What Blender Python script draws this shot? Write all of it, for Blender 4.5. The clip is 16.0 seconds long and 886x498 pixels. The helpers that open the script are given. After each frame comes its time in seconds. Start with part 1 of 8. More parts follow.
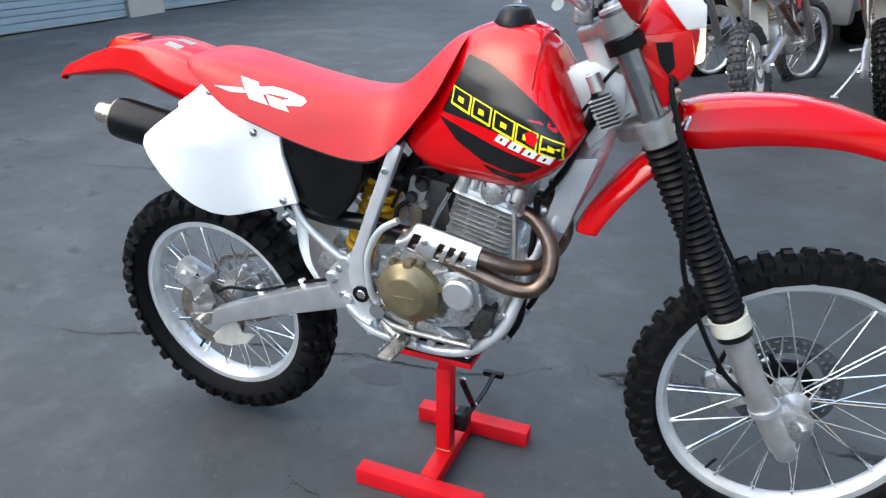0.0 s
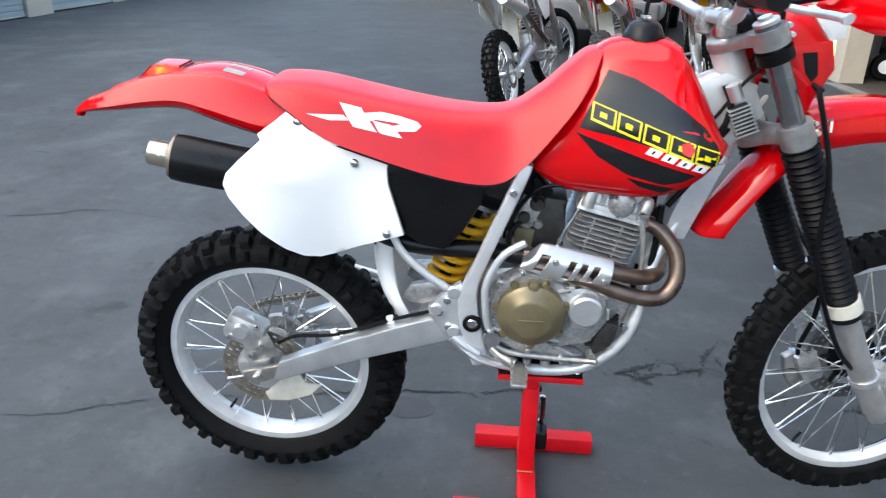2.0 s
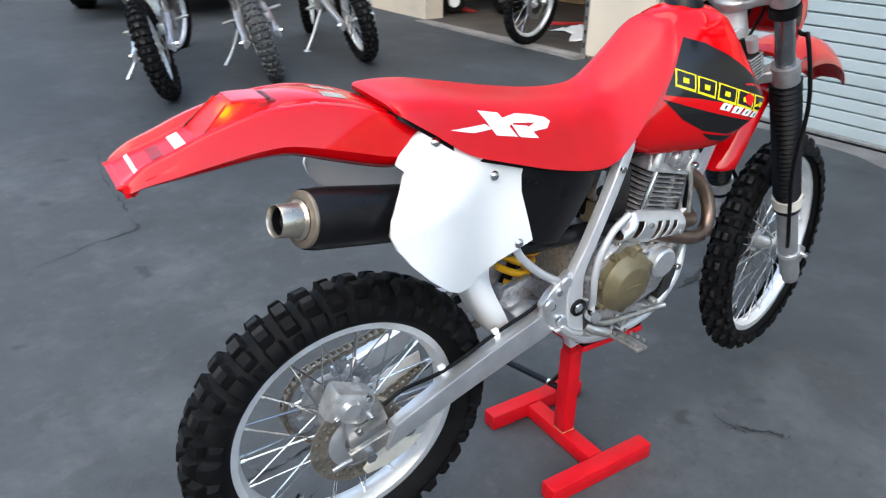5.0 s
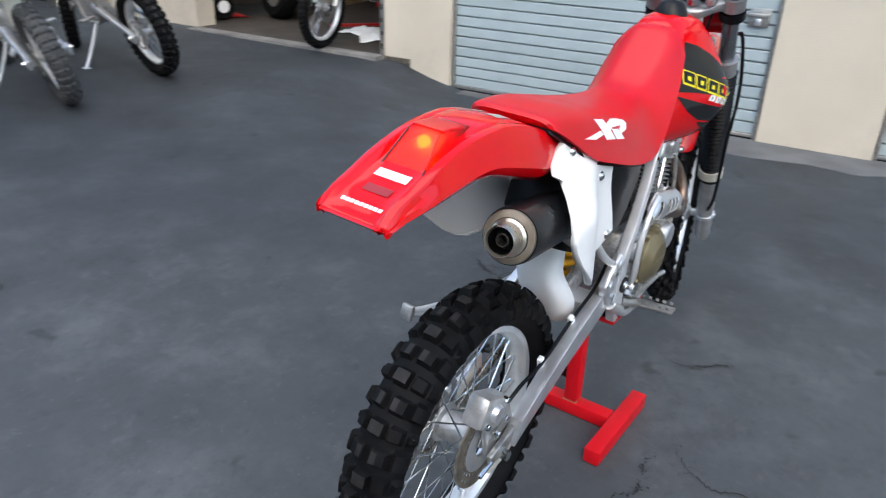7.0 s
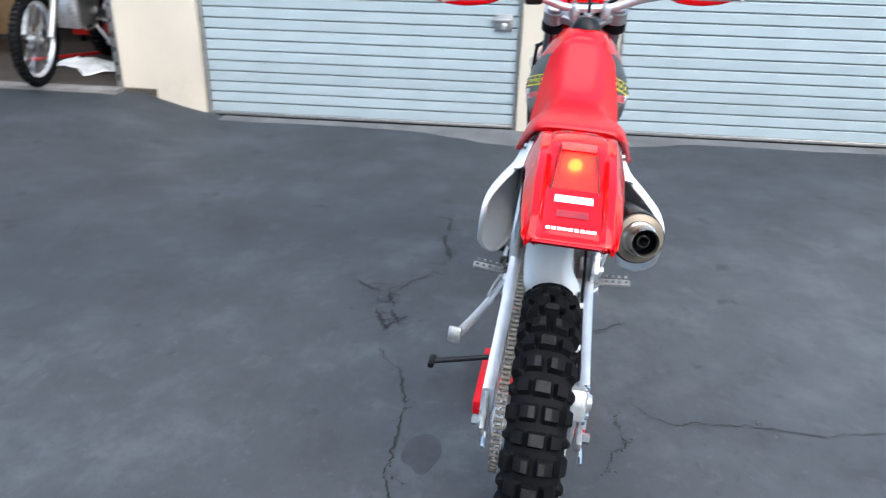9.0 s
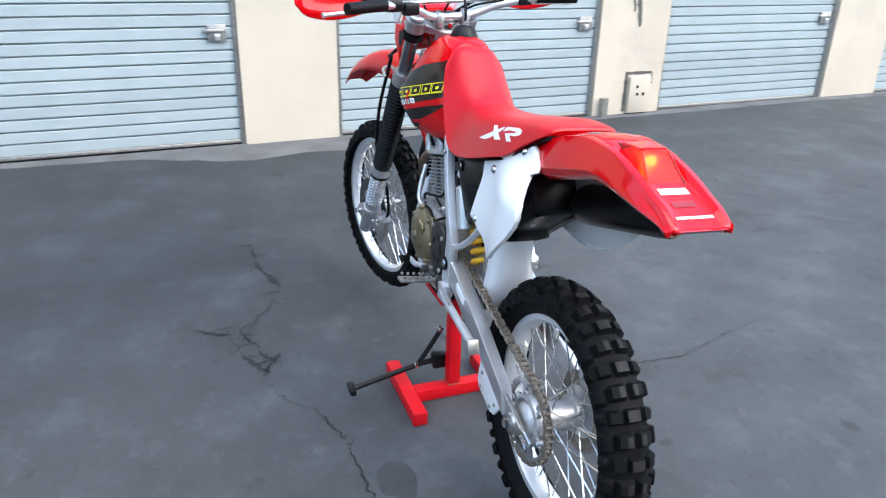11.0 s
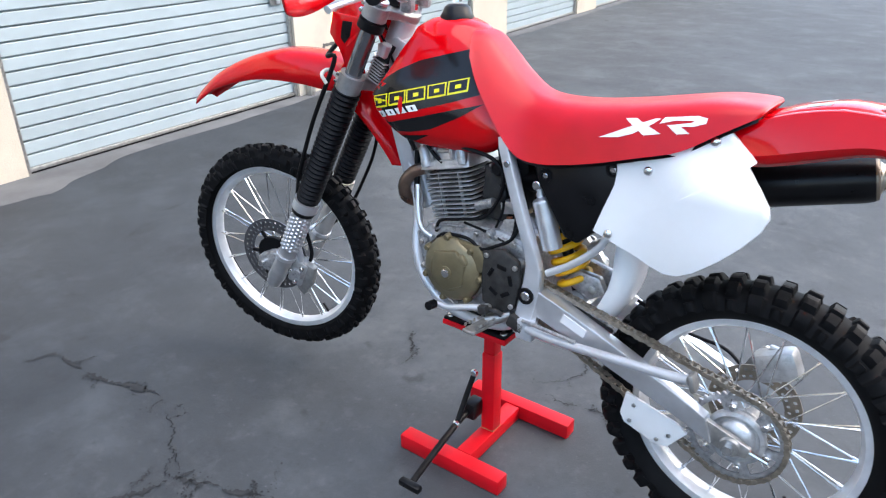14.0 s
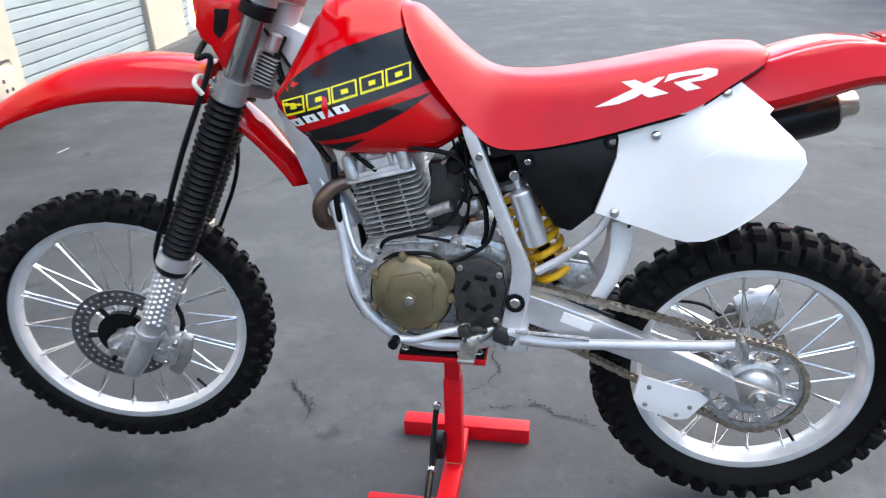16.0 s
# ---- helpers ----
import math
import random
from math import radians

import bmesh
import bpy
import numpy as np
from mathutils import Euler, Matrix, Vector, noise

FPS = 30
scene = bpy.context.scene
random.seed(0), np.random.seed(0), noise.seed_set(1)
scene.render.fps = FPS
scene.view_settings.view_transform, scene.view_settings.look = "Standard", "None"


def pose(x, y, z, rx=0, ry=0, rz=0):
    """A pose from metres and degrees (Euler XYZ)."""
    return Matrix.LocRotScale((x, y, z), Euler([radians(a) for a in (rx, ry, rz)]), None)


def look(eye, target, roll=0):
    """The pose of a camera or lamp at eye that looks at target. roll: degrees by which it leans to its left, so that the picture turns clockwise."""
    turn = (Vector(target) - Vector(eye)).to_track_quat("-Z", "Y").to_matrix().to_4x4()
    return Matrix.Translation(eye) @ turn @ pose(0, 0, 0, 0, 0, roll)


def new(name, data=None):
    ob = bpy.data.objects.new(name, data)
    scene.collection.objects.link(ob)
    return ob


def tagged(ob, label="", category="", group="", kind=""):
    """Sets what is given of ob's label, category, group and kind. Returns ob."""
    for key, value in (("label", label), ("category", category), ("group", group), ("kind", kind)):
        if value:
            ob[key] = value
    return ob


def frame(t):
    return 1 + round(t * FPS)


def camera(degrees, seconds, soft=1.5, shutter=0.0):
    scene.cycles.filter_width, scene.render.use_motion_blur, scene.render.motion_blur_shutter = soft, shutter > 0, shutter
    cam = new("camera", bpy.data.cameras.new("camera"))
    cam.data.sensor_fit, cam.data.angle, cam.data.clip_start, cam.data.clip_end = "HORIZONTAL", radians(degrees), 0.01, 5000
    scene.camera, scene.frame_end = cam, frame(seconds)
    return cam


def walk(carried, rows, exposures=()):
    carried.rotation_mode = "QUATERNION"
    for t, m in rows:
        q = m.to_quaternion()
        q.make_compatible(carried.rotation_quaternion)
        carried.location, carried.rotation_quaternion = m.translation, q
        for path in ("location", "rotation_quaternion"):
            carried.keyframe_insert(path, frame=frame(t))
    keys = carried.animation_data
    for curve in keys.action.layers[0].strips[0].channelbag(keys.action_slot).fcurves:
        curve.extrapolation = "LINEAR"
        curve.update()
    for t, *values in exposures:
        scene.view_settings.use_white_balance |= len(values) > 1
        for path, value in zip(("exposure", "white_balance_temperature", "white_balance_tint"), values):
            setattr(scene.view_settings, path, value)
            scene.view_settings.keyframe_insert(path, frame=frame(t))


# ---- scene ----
cam = camera(62.8, 16.0, soft=1.15, shutter=0.4)
PATH = [
    (0, (0.489, -1.363, 1.278), (-0.203, 0.331, 0.472), 0.5),
    (0.5, (0.332, -1.362, 1.281), (-0.252, 0.379, 0.488), -0.2),
    (1, (0.151, -1.416, 1.284), (-0.252, 0.376, 0.493), -0.1),
    (1.5, (-0.027, -1.485, 1.286), (-0.225, 0.347, 0.51), 1.0),
    (2, (-0.166, -1.465, 1.27), (-0.329, 0.375, 0.503), 1.2),
    (2.5, (-0.334, -1.394, 1.282), (-0.35, 0.448, 0.503), 0.2),
    (3, (-0.506, -1.368, 1.281), (-0.319, 0.478, 0.533), 1.5),
    (3.2, (-0.598, -1.372, 1.289), (-0.34, 0.442, 0.49), 0.4),
    (5.3, (-1.301, -1.025, 1.317), (-0.194, 0.408, 0.466), 1.0),
    (5.5, (-1.392, -1.004, 1.339), (-0.206, 0.368, 0.495), 1.3),
    (6, (-1.534, -0.909, 1.341), (-0.309, 0.411, 0.471), 2.5),
    (6.5, (-1.626, -0.773, 1.348), (-0.331, 0.477, 0.476), -0.3),
    (7, (-1.722, -0.634, 1.343), (-0.249, 0.411, 0.484), 1.7),
    (7.5, (-1.879, -0.455, 1.364), (-0.247, 0.316, 0.501), 1.5),
    (8, (-1.947, -0.306, 1.357), (-0.268, 0.361, 0.5), 1.4),
    (8.5, (-1.977, -0.129, 1.357), (-0.265, 0.413, 0.477), 1.0),
    (9, (-2.04, 0.019, 1.374), (-0.24, 0.324, 0.557), 1.4),
    (9.5, (-2.141, 0.211, 1.396), (-0.311, 0.187, 0.592), -0.5),
    (9.7, (-2.136, 0.28, 1.392), (-0.308, 0.205, 0.585), -0.3),
    (11.8, (-1.719, 1.038, 1.382), (-0.098, 0.159, 0.607), 0.1),
    (12, (-1.649, 1.08, 1.377), (-0.028, 0.193, 0.612), -1.1),
    (12.5, (-1.464, 1.166, 1.374), (0.026, 0.11, 0.558), -0.1),
    (13, (-1.273, 1.277, 1.365), (0.034, 0.014, 0.529), 1.0),
    (13.5, (-1.096, 1.405, 1.36), (0.062, -0.014, 0.557), -0.4),
    (14, (-0.942, 1.42, 1.356), (0.141, -0.028, 0.5), -0.6),
    (14.5, (-0.78, 1.401, 1.339), (0.184, -0.146, 0.515), -1.4),
    (15, (-0.58, 1.45, 1.333), (0.165, -0.212, 0.508), -0.3),
    (15.5, (-0.412, 1.482, 1.333), (0.062, -0.26, 0.471), -1.0),
    (16, (-0.294, 1.398, 1.285), (0.008, -0.372, 0.403), -1.8),
]
walk(cam, [(t, look(eye, target, roll)) for t, eye, target, roll in PATH], [(0.0, 1.91, 6850, 4), (3.0, 1.92, 6900, 4), (5.5, 1.73, 6800, 4), (7.0, 1.57, 6700, 5), (8.0, 1.68, 6600, 5), (9.5, 2.1, 6520, 5), (12.5, 2.10, 6600, 7), (14.5, 2.26, 7050, 9), (16.0, 2.27, 7300, 9)])

# ---- daylight: open shade under a pale sky ----
world = bpy.data.worlds.new("sky")
scene.world = world
world.use_nodes = True
wn, wl = world.node_tree.nodes, world.node_tree.links
wn.clear()
sky = wn.new("ShaderNodeTexSky")
sky.sky_type, sky.sun_disc = "NISHITA", False
sky.sun_elevation, sky.sun_rotation = radians(40), radians(228)
sky.air_density, sky.dust_density, sky.ozone_density = 1.0, 1.6, 1.4
bg = wn.new("ShaderNodeBackground")
bg.inputs["Strength"].default_value = 0.15
wo = wn.new("ShaderNodeOutputWorld")
wl.new(sky.outputs["Color"], bg.inputs["Color"])
wl.new(bg.outputs["Background"], wo.inputs["Surface"])
sun = new("sun", bpy.data.lights.new("sun", "SUN"))
sun.data.energy, sun.data.angle, sun.data.color = 0.7, radians(70), (1.0, 0.97, 0.95)
sun.matrix_world = look((-2.4, 0.9, 8), (0, 0, 0))

# ---- materials ----
MATS = {}


def nodes_of(name):
    m = bpy.data.materials.new(name)
    m.use_nodes = True
    nt = m.node_tree
    return m, nt, nt.nodes["Principled BSDF"]


def surface(name, colour, rough=0.5, metal=0.0, vary=0.12, scale=30.0, fine=220.0, bump=0.1, dirt=0.0, dirt_colour=(0.09, 0.075, 0.06), coat=0.0, bump_dist=0.001, per_object=0.0, spec=0.5):
    """A painted, moulded or metal surface with broad and fine variation, wear and relief."""
    if name in MATS:
        return MATS[name]
    m, nt, b = nodes_of(name)
    n, l = nt.nodes, nt.links
    co = n.new("ShaderNodeTexCoord")
    broad, grain = n.new("ShaderNodeTexNoise"), n.new("ShaderNodeTexNoise")
    broad.inputs["Scale"].default_value, broad.inputs["Detail"].default_value = scale, 5
    grain.inputs["Scale"].default_value, grain.inputs["Detail"].default_value = fine, 3
    l.new(co.outputs["Object"], broad.inputs["Vector"]), l.new(co.outputs["Object"], grain.inputs["Vector"])
    ramp = n.new("ShaderNodeValToRGB")
    lo, hi = [max(0.0, c * (1 - vary)) for c in colour], [min(1.0, c * (1 + vary)) for c in colour]
    ramp.color_ramp.elements[0].position, ramp.color_ramp.elements[1].position = 0.3, 0.7
    ramp.color_ramp.elements[0].color, ramp.color_ramp.elements[1].color = (*lo, 1), (*hi, 1)
    l.new(broad.outputs["Fac"], ramp.inputs["Fac"])
    out = ramp.outputs["Color"]
    if dirt:
        spots = n.new("ShaderNodeValToRGB")
        spots.color_ramp.elements[0].position, spots.color_ramp.elements[1].position = 0.52, 0.72
        stain = n.new("ShaderNodeTexNoise")
        stain.inputs["Scale"].default_value, stain.inputs["Detail"].default_value, stain.inputs["Roughness"].default_value = scale * 0.6, 8, 0.7
        l.new(co.outputs["Object"], stain.inputs["Vector"]), l.new(stain.outputs["Fac"], spots.inputs["Fac"])
        amount = n.new("ShaderNodeMath")
        amount.operation = "MULTIPLY"
        amount.inputs[1].default_value = dirt
        l.new(spots.outputs["Color"], amount.inputs[0])
        mix = n.new("ShaderNodeMix")
        mix.data_type = "RGBA"
        mix.inputs["B"].default_value = (*dirt_colour, 1)
        l.new(amount.outputs[0], mix.inputs["Factor"]), l.new(out, mix.inputs["A"])
        out = mix.outputs["Result"]
    if per_object:
        info, hsv, mul = n.new("ShaderNodeObjectInfo"), n.new("ShaderNodeHueSaturation"), n.new("ShaderNodeMapRange")
        mul.inputs["To Min"].default_value, mul.inputs["To Max"].default_value = 1 - per_object, 1 + per_object
        l.new(info.outputs["Random"], mul.inputs["Value"]), l.new(mul.outputs["Result"], hsv.inputs["Value"]), l.new(out, hsv.inputs["Color"])
        out = hsv.outputs["Color"]
    l.new(out, b.inputs["Base Color"])
    rr = n.new("ShaderNodeMapRange")
    rr.inputs["To Min"].default_value, rr.inputs["To Max"].default_value = max(0.02, rough - 0.1), min(1.0, rough + 0.12)
    l.new(broad.outputs["Fac"], rr.inputs["Value"]), l.new(rr.outputs["Result"], b.inputs["Roughness"])
    b.inputs["Metallic"].default_value = metal
    b.inputs["Specular IOR Level"].default_value = spec
    b.inputs["Coat Weight"].default_value = coat
    b.inputs["Coat Roughness"].default_value = 0.08
    if bump:
        bu = n.new("ShaderNodeBump")
        bu.inputs["Strength"].default_value, bu.inputs["Distance"].default_value = bump, bump_dist
        l.new(grain.outputs["Fac"], bu.inputs["Height"]), l.new(bu.outputs["Normal"], b.inputs["Normal"])
    MATS[name] = m
    return m


def glow(name, colour, strength):
    m, nt, b = nodes_of(name)
    b.inputs["Base Color"].default_value = (*colour, 1)
    b.inputs["Emission Color"].default_value = (*colour, 1)
    b.inputs["Emission Strength"].default_value = strength
    return m


def asphalt():
    m, nt, b = nodes_of("asphalt")
    n, l = nt.nodes, nt.links
    co = n.new("ShaderNodeTexCoord")

    def noise_at(scale, detail, rough=0.6):
        t = n.new("ShaderNodeTexNoise")
        t.inputs["Scale"].default_value, t.inputs["Detail"].default_value, t.inputs["Roughness"].default_value = scale, detail, rough
        l.new(co.outputs["Object"], t.inputs["Vector"])
        return t

    patch, blotch, stone, dark_area, dust = noise_at(0.35, 5), noise_at(2.3, 7, 0.65), noise_at(160, 4, 0.8), noise_at(0.9, 8, 0.75), noise_at(7, 6, 0.7)
    base = n.new("ShaderNodeValToRGB")
    base.color_ramp.elements[0].position, base.color_ramp.elements[1].position = 0.3, 0.72
    base.color_ramp.elements[0].color, base.color_ramp.elements[1].color = (0.035, 0.039, 0.043, 1), (0.061, 0.067, 0.073, 1)
    l.new(patch.outputs["Fac"], base.inputs["Fac"])

    def mixed(a, fac, colour, lo, hi, amount, blend="MIX"):
        r = n.new("ShaderNodeMapRange")
        r.interpolation_type = "SMOOTHSTEP"
        r.inputs["From Min"].default_value, r.inputs["From Max"].default_value, r.inputs["To Max"].default_value = lo, hi, amount
        l.new(fac, r.inputs["Value"])
        x = n.new("ShaderNodeMix")
        x.data_type = "RGBA"
        x.blend_type = blend
        x.inputs["B"].default_value = (*colour, 1)
        l.new(r.outputs["Result"], x.inputs["Factor"]), l.new(a, x.inputs["A"])
        return x.outputs["Result"]

    c = mixed(base.outputs["Color"], blotch.outputs["Fac"], (0.102, 0.110, 0.117), 0.46, 0.72, 0.62)
    c = mixed(c, blotch.outputs["Fac"], (0.018, 0.019, 0.022), 0.47, 0.27, 0.6)
    c = mixed(c, dark_area.outputs["Fac"], (0.024, 0.025, 0.029), 0.54, 0.70, 0.55)
    c = mixed(c, dust.outputs["Fac"], (0.12, 0.122, 0.127), 0.54, 0.74, 0.36)
    mid, spot, speck = noise_at(24, 6, 0.72), noise_at(5.2, 3, 0.5), noise_at(70, 3, 0.6)
    c = mixed(c, mid.outputs["Fac"], (0.022, 0.023, 0.026), 0.46, 0.30, 0.42)
    c = mixed(c, mid.outputs["Fac"], (0.115, 0.117, 0.120), 0.56, 0.74, 0.38)
    c = mixed(c, spot.outputs["Fac"], (0.014, 0.014, 0.016), 0.66, 0.73, 0.6)
    c = mixed(c, speck.outputs["Fac"], (0.17, 0.17, 0.17), 0.66, 0.76, 0.45)
    # the asphalt colour turns darker and bluer towards the wall and the parked bikes
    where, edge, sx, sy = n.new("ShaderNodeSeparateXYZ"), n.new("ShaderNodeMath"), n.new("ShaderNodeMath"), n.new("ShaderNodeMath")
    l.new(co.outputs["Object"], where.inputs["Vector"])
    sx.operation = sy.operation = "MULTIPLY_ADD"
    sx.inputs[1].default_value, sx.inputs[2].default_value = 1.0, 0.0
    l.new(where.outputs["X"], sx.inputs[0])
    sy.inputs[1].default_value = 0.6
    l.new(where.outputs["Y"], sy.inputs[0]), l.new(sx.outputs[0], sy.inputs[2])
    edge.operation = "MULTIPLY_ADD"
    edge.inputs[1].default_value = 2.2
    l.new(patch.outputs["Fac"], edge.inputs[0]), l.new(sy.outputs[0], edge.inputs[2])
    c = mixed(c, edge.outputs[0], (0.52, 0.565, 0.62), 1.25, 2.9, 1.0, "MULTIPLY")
    c = mixed(c, stone.outputs["Fac"], (0.15, 0.15, 0.15), 0.6, 0.8, 0.45)
    c = mixed(c, stone.outputs["Fac"], (0.015, 0.015, 0.016), 0.42, 0.25, 0.5)
    l.new(c, b.inputs["Base Color"])
    b.inputs["Roughness"].default_value = 0.72
    bu = n.new("ShaderNodeBump")
    bu.inputs["Strength"].default_value, bu.inputs["Distance"].default_value = 0.35, 0.004
    l.new(stone.outputs["Fac"], bu.inputs["Height"]), l.new(bu.outputs["Normal"], b.inputs["Normal"])
    return m


def lens_material():
    """Clear red moulded plastic, slightly frosted."""
    m, nt, b = nodes_of("red_lens")
    b.inputs["Base Color"].default_value = (0.42, 0.006, 0.008, 1)
    b.inputs["Transmission Weight"].default_value = 0.8
    b.inputs["Roughness"].default_value, b.inputs["IOR"].default_value = 0.30, 1.35
    b.inputs["Specular IOR Level"].default_value = 0.6
    return m


RED = surface("red_plastic", (0.60, 0.0006, 0.004), 0.07, vary=0.07, scale=9, bump=0.012, dirt=0.06, dirt_colour=(0.34, 0.004, 0.006), spec=0.46)
SEAT = surface("red_vinyl", (0.52, 0.001, 0.008), 0.34, vary=0.08, scale=14, fine=900, bump=0.2, bump_dist=0.0004, spec=0.42)
WHITE = surface("white_plastic", (0.88, 0.88, 0.87), 0.34, coat=0.2, vary=0.02, scale=12, bump=0.05, dirt=0.05, dirt_colour=(0.5, 0.47, 0.42))
IVORY = surface("aged_white_plastic", (0.66, 0.63, 0.55), 0.45, vary=0.08, scale=16, dirt=0.35, dirt_colour=(0.3, 0.26, 0.2))
BLACK = surface("black_plastic", (0.006, 0.006, 0.007), 0.30, vary=0.3, scale=18, bump=0.2, dirt=0.06, spec=0.22)
WORN = surface("scuffed_rubber", (0.017, 0.016, 0.0155), 0.6, vary=0.6, scale=45, fine=300, bump=0.5, dirt=0.4, dirt_colour=(0.012, 0.011, 0.010), spec=0.25)
RUBBER = surface("tyre_rubber", (0.0055, 0.0055, 0.0060), 0.62, vary=0.35, scale=26, fine=300, bump=0.4, dirt=0.2, dirt_colour=(0.014, 0.013, 0.012), spec=0.10)
CABLE = surface("black_rubber_hose", (0.004, 0.004, 0.005), 0.45, vary=0.3, spec=0.16)
SILVER = surface("silver_frame_paint", (0.62, 0.63, 0.65), 0.34, metal=0.45, vary=0.08, scale=22, dirt=0.18, dirt_colour=(0.2, 0.19, 0.17))
ALLOY = surface("brushed_alloy", (0.70, 0.71, 0.73), 0.34, metal=0.82, vary=0.1, scale=20, fine=500, bump=0.15, dirt=0.16, dirt_colour=(0.3, 0.28, 0.25))
RIMS = surface("anodised_rim", (0.82, 0.83, 0.84), 0.34, metal=0.55, vary=0.08, scale=25, dirt=0.15, dirt_colour=(0.4, 0.38, 0.34))
CAST = surface("cast_engine_alloy", (0.55, 0.55, 0.55), 0.38, metal=0.7, vary=0.2, scale=40, fine=400, bump=0.35, dirt=0.6, dirt_colour=(0.06, 0.054, 0.045))
CASE = surface("grimy_engine_case", (0.46, 0.46, 0.465), 0.34, metal=0.7, vary=0.25, scale=120, fine=400, bump=0.4, dirt=0.6, dirt_colour=(0.045, 0.04, 0.035))
DISC = surface("dark_disc_steel", (0.16, 0.16, 0.17), 0.35, metal=0.8, vary=0.2, scale=60)
FORKTUBE = surface("fork_tube_steel", (0.24, 0.25, 0.27), 0.22, metal=0.9, vary=0.12, scale=40, dirt=0.15)
# for grimy castings, and for shade put into colour in engine gaps
DARKCAST = surface("grime_and_shade_cast", (0.032, 0.031, 0.030), 0.55, metal=0.3, vary=0.4, scale=60, bump=0.5, dirt=0.5)
CHROME = surface("bright_steel", (0.72, 0.72, 0.72), 0.16, metal=1.0, vary=0.08, scale=40, bump=0.05, dirt=0.1)
STEEL = surface("worn_steel", (0.42, 0.41, 0.39), 0.4, metal=0.85, vary=0.2, scale=60, dirt=0.3)
MAGNES = surface("bronze_magnesium_paint", (0.20, 0.165, 0.095), 0.36, metal=0.5, vary=0.15, scale=30, dirt=0.25, dirt_colour=(0.09, 0.07, 0.05))
OUTLET = surface("outlet_steel", (0.50, 0.45, 0.38), 0.28, metal=0.9, vary=0.15, scale=30, dirt=0.25, dirt_colour=(0.2, 0.15, 0.1))
TAN = surface("heat_browned_steel", (0.30, 0.245, 0.19), 0.4, metal=0.7, vary=0.2, scale=30, dirt=0.3, dirt_colour=(0.14, 0.11, 0.09))
PIPE = surface("heat_tinted_steel", (0.20, 0.140, 0.110), 0.30, metal=0.9, vary=0.35, scale=18, dirt=0.3, dirt_colour=(0.12, 0.1, 0.1))
RUSTYDISC = surface("browned_disc_steel", (0.30, 0.26, 0.21), 0.36, metal=0.7, vary=0.25, scale=40, dirt=0.3)
CHAINM = surface("dirty_chain", (0.29, 0.25, 0.20), 0.42, metal=0.75, vary=0.3, scale=90, dirt=0.4)
YELLOW = surface("yellow_spring_paint", (0.88, 0.46, 0.008), 0.36, vary=0.12, scale=30, dirt=0.12)
DECAL_BLACK = surface("gloss_black_decal", (0.008, 0.008, 0.009), 0.2, vary=0.2, coat=0.1, bump=0, spec=0.35)
DECAL_YELLOW = surface("yellow_decal", (0.86, 0.74, 0.01), 0.3, vary=0.04, bump=0)
DECAL_WHITE = surface("white_decal", (0.82, 0.82, 0.82), 0.35, vary=0.03, bump=0)
DECAL_GREY = surface("faded_grey_label", (0.33, 0.31, 0.28), 0.4, vary=0.2, bump=0)
STANDRED = surface("red_enamel_stand", (0.62, 0.004, 0.012), 0.42, spec=0.3, vary=0.1, scale=14, dirt=0.12, dirt_colour=(0.25, 0.03, 0.03))
LENS = lens_material()
BULB = glow("lit_amber_bulb", (1.0, 0.58, 0.06), 850.0)
HEADLIT = glow("lit_headlamp_lens", (1.0, 0.80, 0.32), 1.0)
FORKLEG = surface("weathered_fork_alloy", (0.47, 0.47, 0.475), 0.36, metal=0.7, vary=0.14, scale=24, fine=420, bump=0.2, dirt=0.2, dirt_colour=(0.17, 0.16, 0.14))
YOKE = surface("cast_yoke_alloy", (0.40, 0.40, 0.40), 0.40, metal=0.75, vary=0.16, scale=45, fine=350, bump=0.4, dirt=0.35, dirt_colour=(0.10, 0.09, 0.08))
BUMPER = surface("grey_bumper_plastic", (0.11, 0.11, 0.115), 0.6, vary=0.2, scale=8)
STUCCO = surface("cream_stucco", (0.55, 0.485, 0.39), 0.85, vary=0.1, scale=1.4, fine=130, bump=0.55, bump_dist=0.004, dirt=0.5, dirt_colour=(0.30, 0.27, 0.23))
DOORM = surface("pale_blue_door_paint", (0.335, 0.395, 0.412), 0.42, vary=0.06, scale=3, fine=60, bump=0.08, dirt=0.22, dirt_colour=(0.32, 0.36, 0.38), per_object=0.05)
CONCRETE = surface("worn_concrete", (0.105, 0.105, 0.107), 0.85, vary=0.3, scale=3.5, fine=120, bump=0.5, bump_dist=0.003, dirt=0.6, dirt_colour=(0.12, 0.12, 0.12))
SILLTOP = surface("pale_threshold_concrete", (0.20, 0.19, 0.18), 0.85, vary=0.25, scale=5, fine=120, bump=0.5, bump_dist=0.003, dirt=0.6, dirt_colour=(0.08, 0.075, 0.07))
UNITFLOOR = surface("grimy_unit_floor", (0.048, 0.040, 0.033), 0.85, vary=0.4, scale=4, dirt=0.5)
# the unit's indoor dimness is put into this near-black brown
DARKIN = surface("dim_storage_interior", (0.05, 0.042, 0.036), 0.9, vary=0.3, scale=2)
ASPHALT = asphalt()
CRACK = surface("crack_shadow", (0.019, 0.020, 0.0215), 0.95, vary=0.4, scale=20)
STAIN = surface("oil_stain", (0.036, 0.037, 0.041), 0.6, vary=0.4, scale=12)
CARDBOARD = surface("cardboard", (0.30, 0.20, 0.11), 0.85, vary=0.15, scale=6)
CARPAINT = surface("silver_car_paint", (0.42, 0.43, 0.44), 0.3, metal=0.4, coat=0.5, vary=0.05, scale=4)
REDMETAL = surface("red_tool_paint", (0.45, 0.012, 0.012), 0.4, vary=0.15, dirt=0.2)
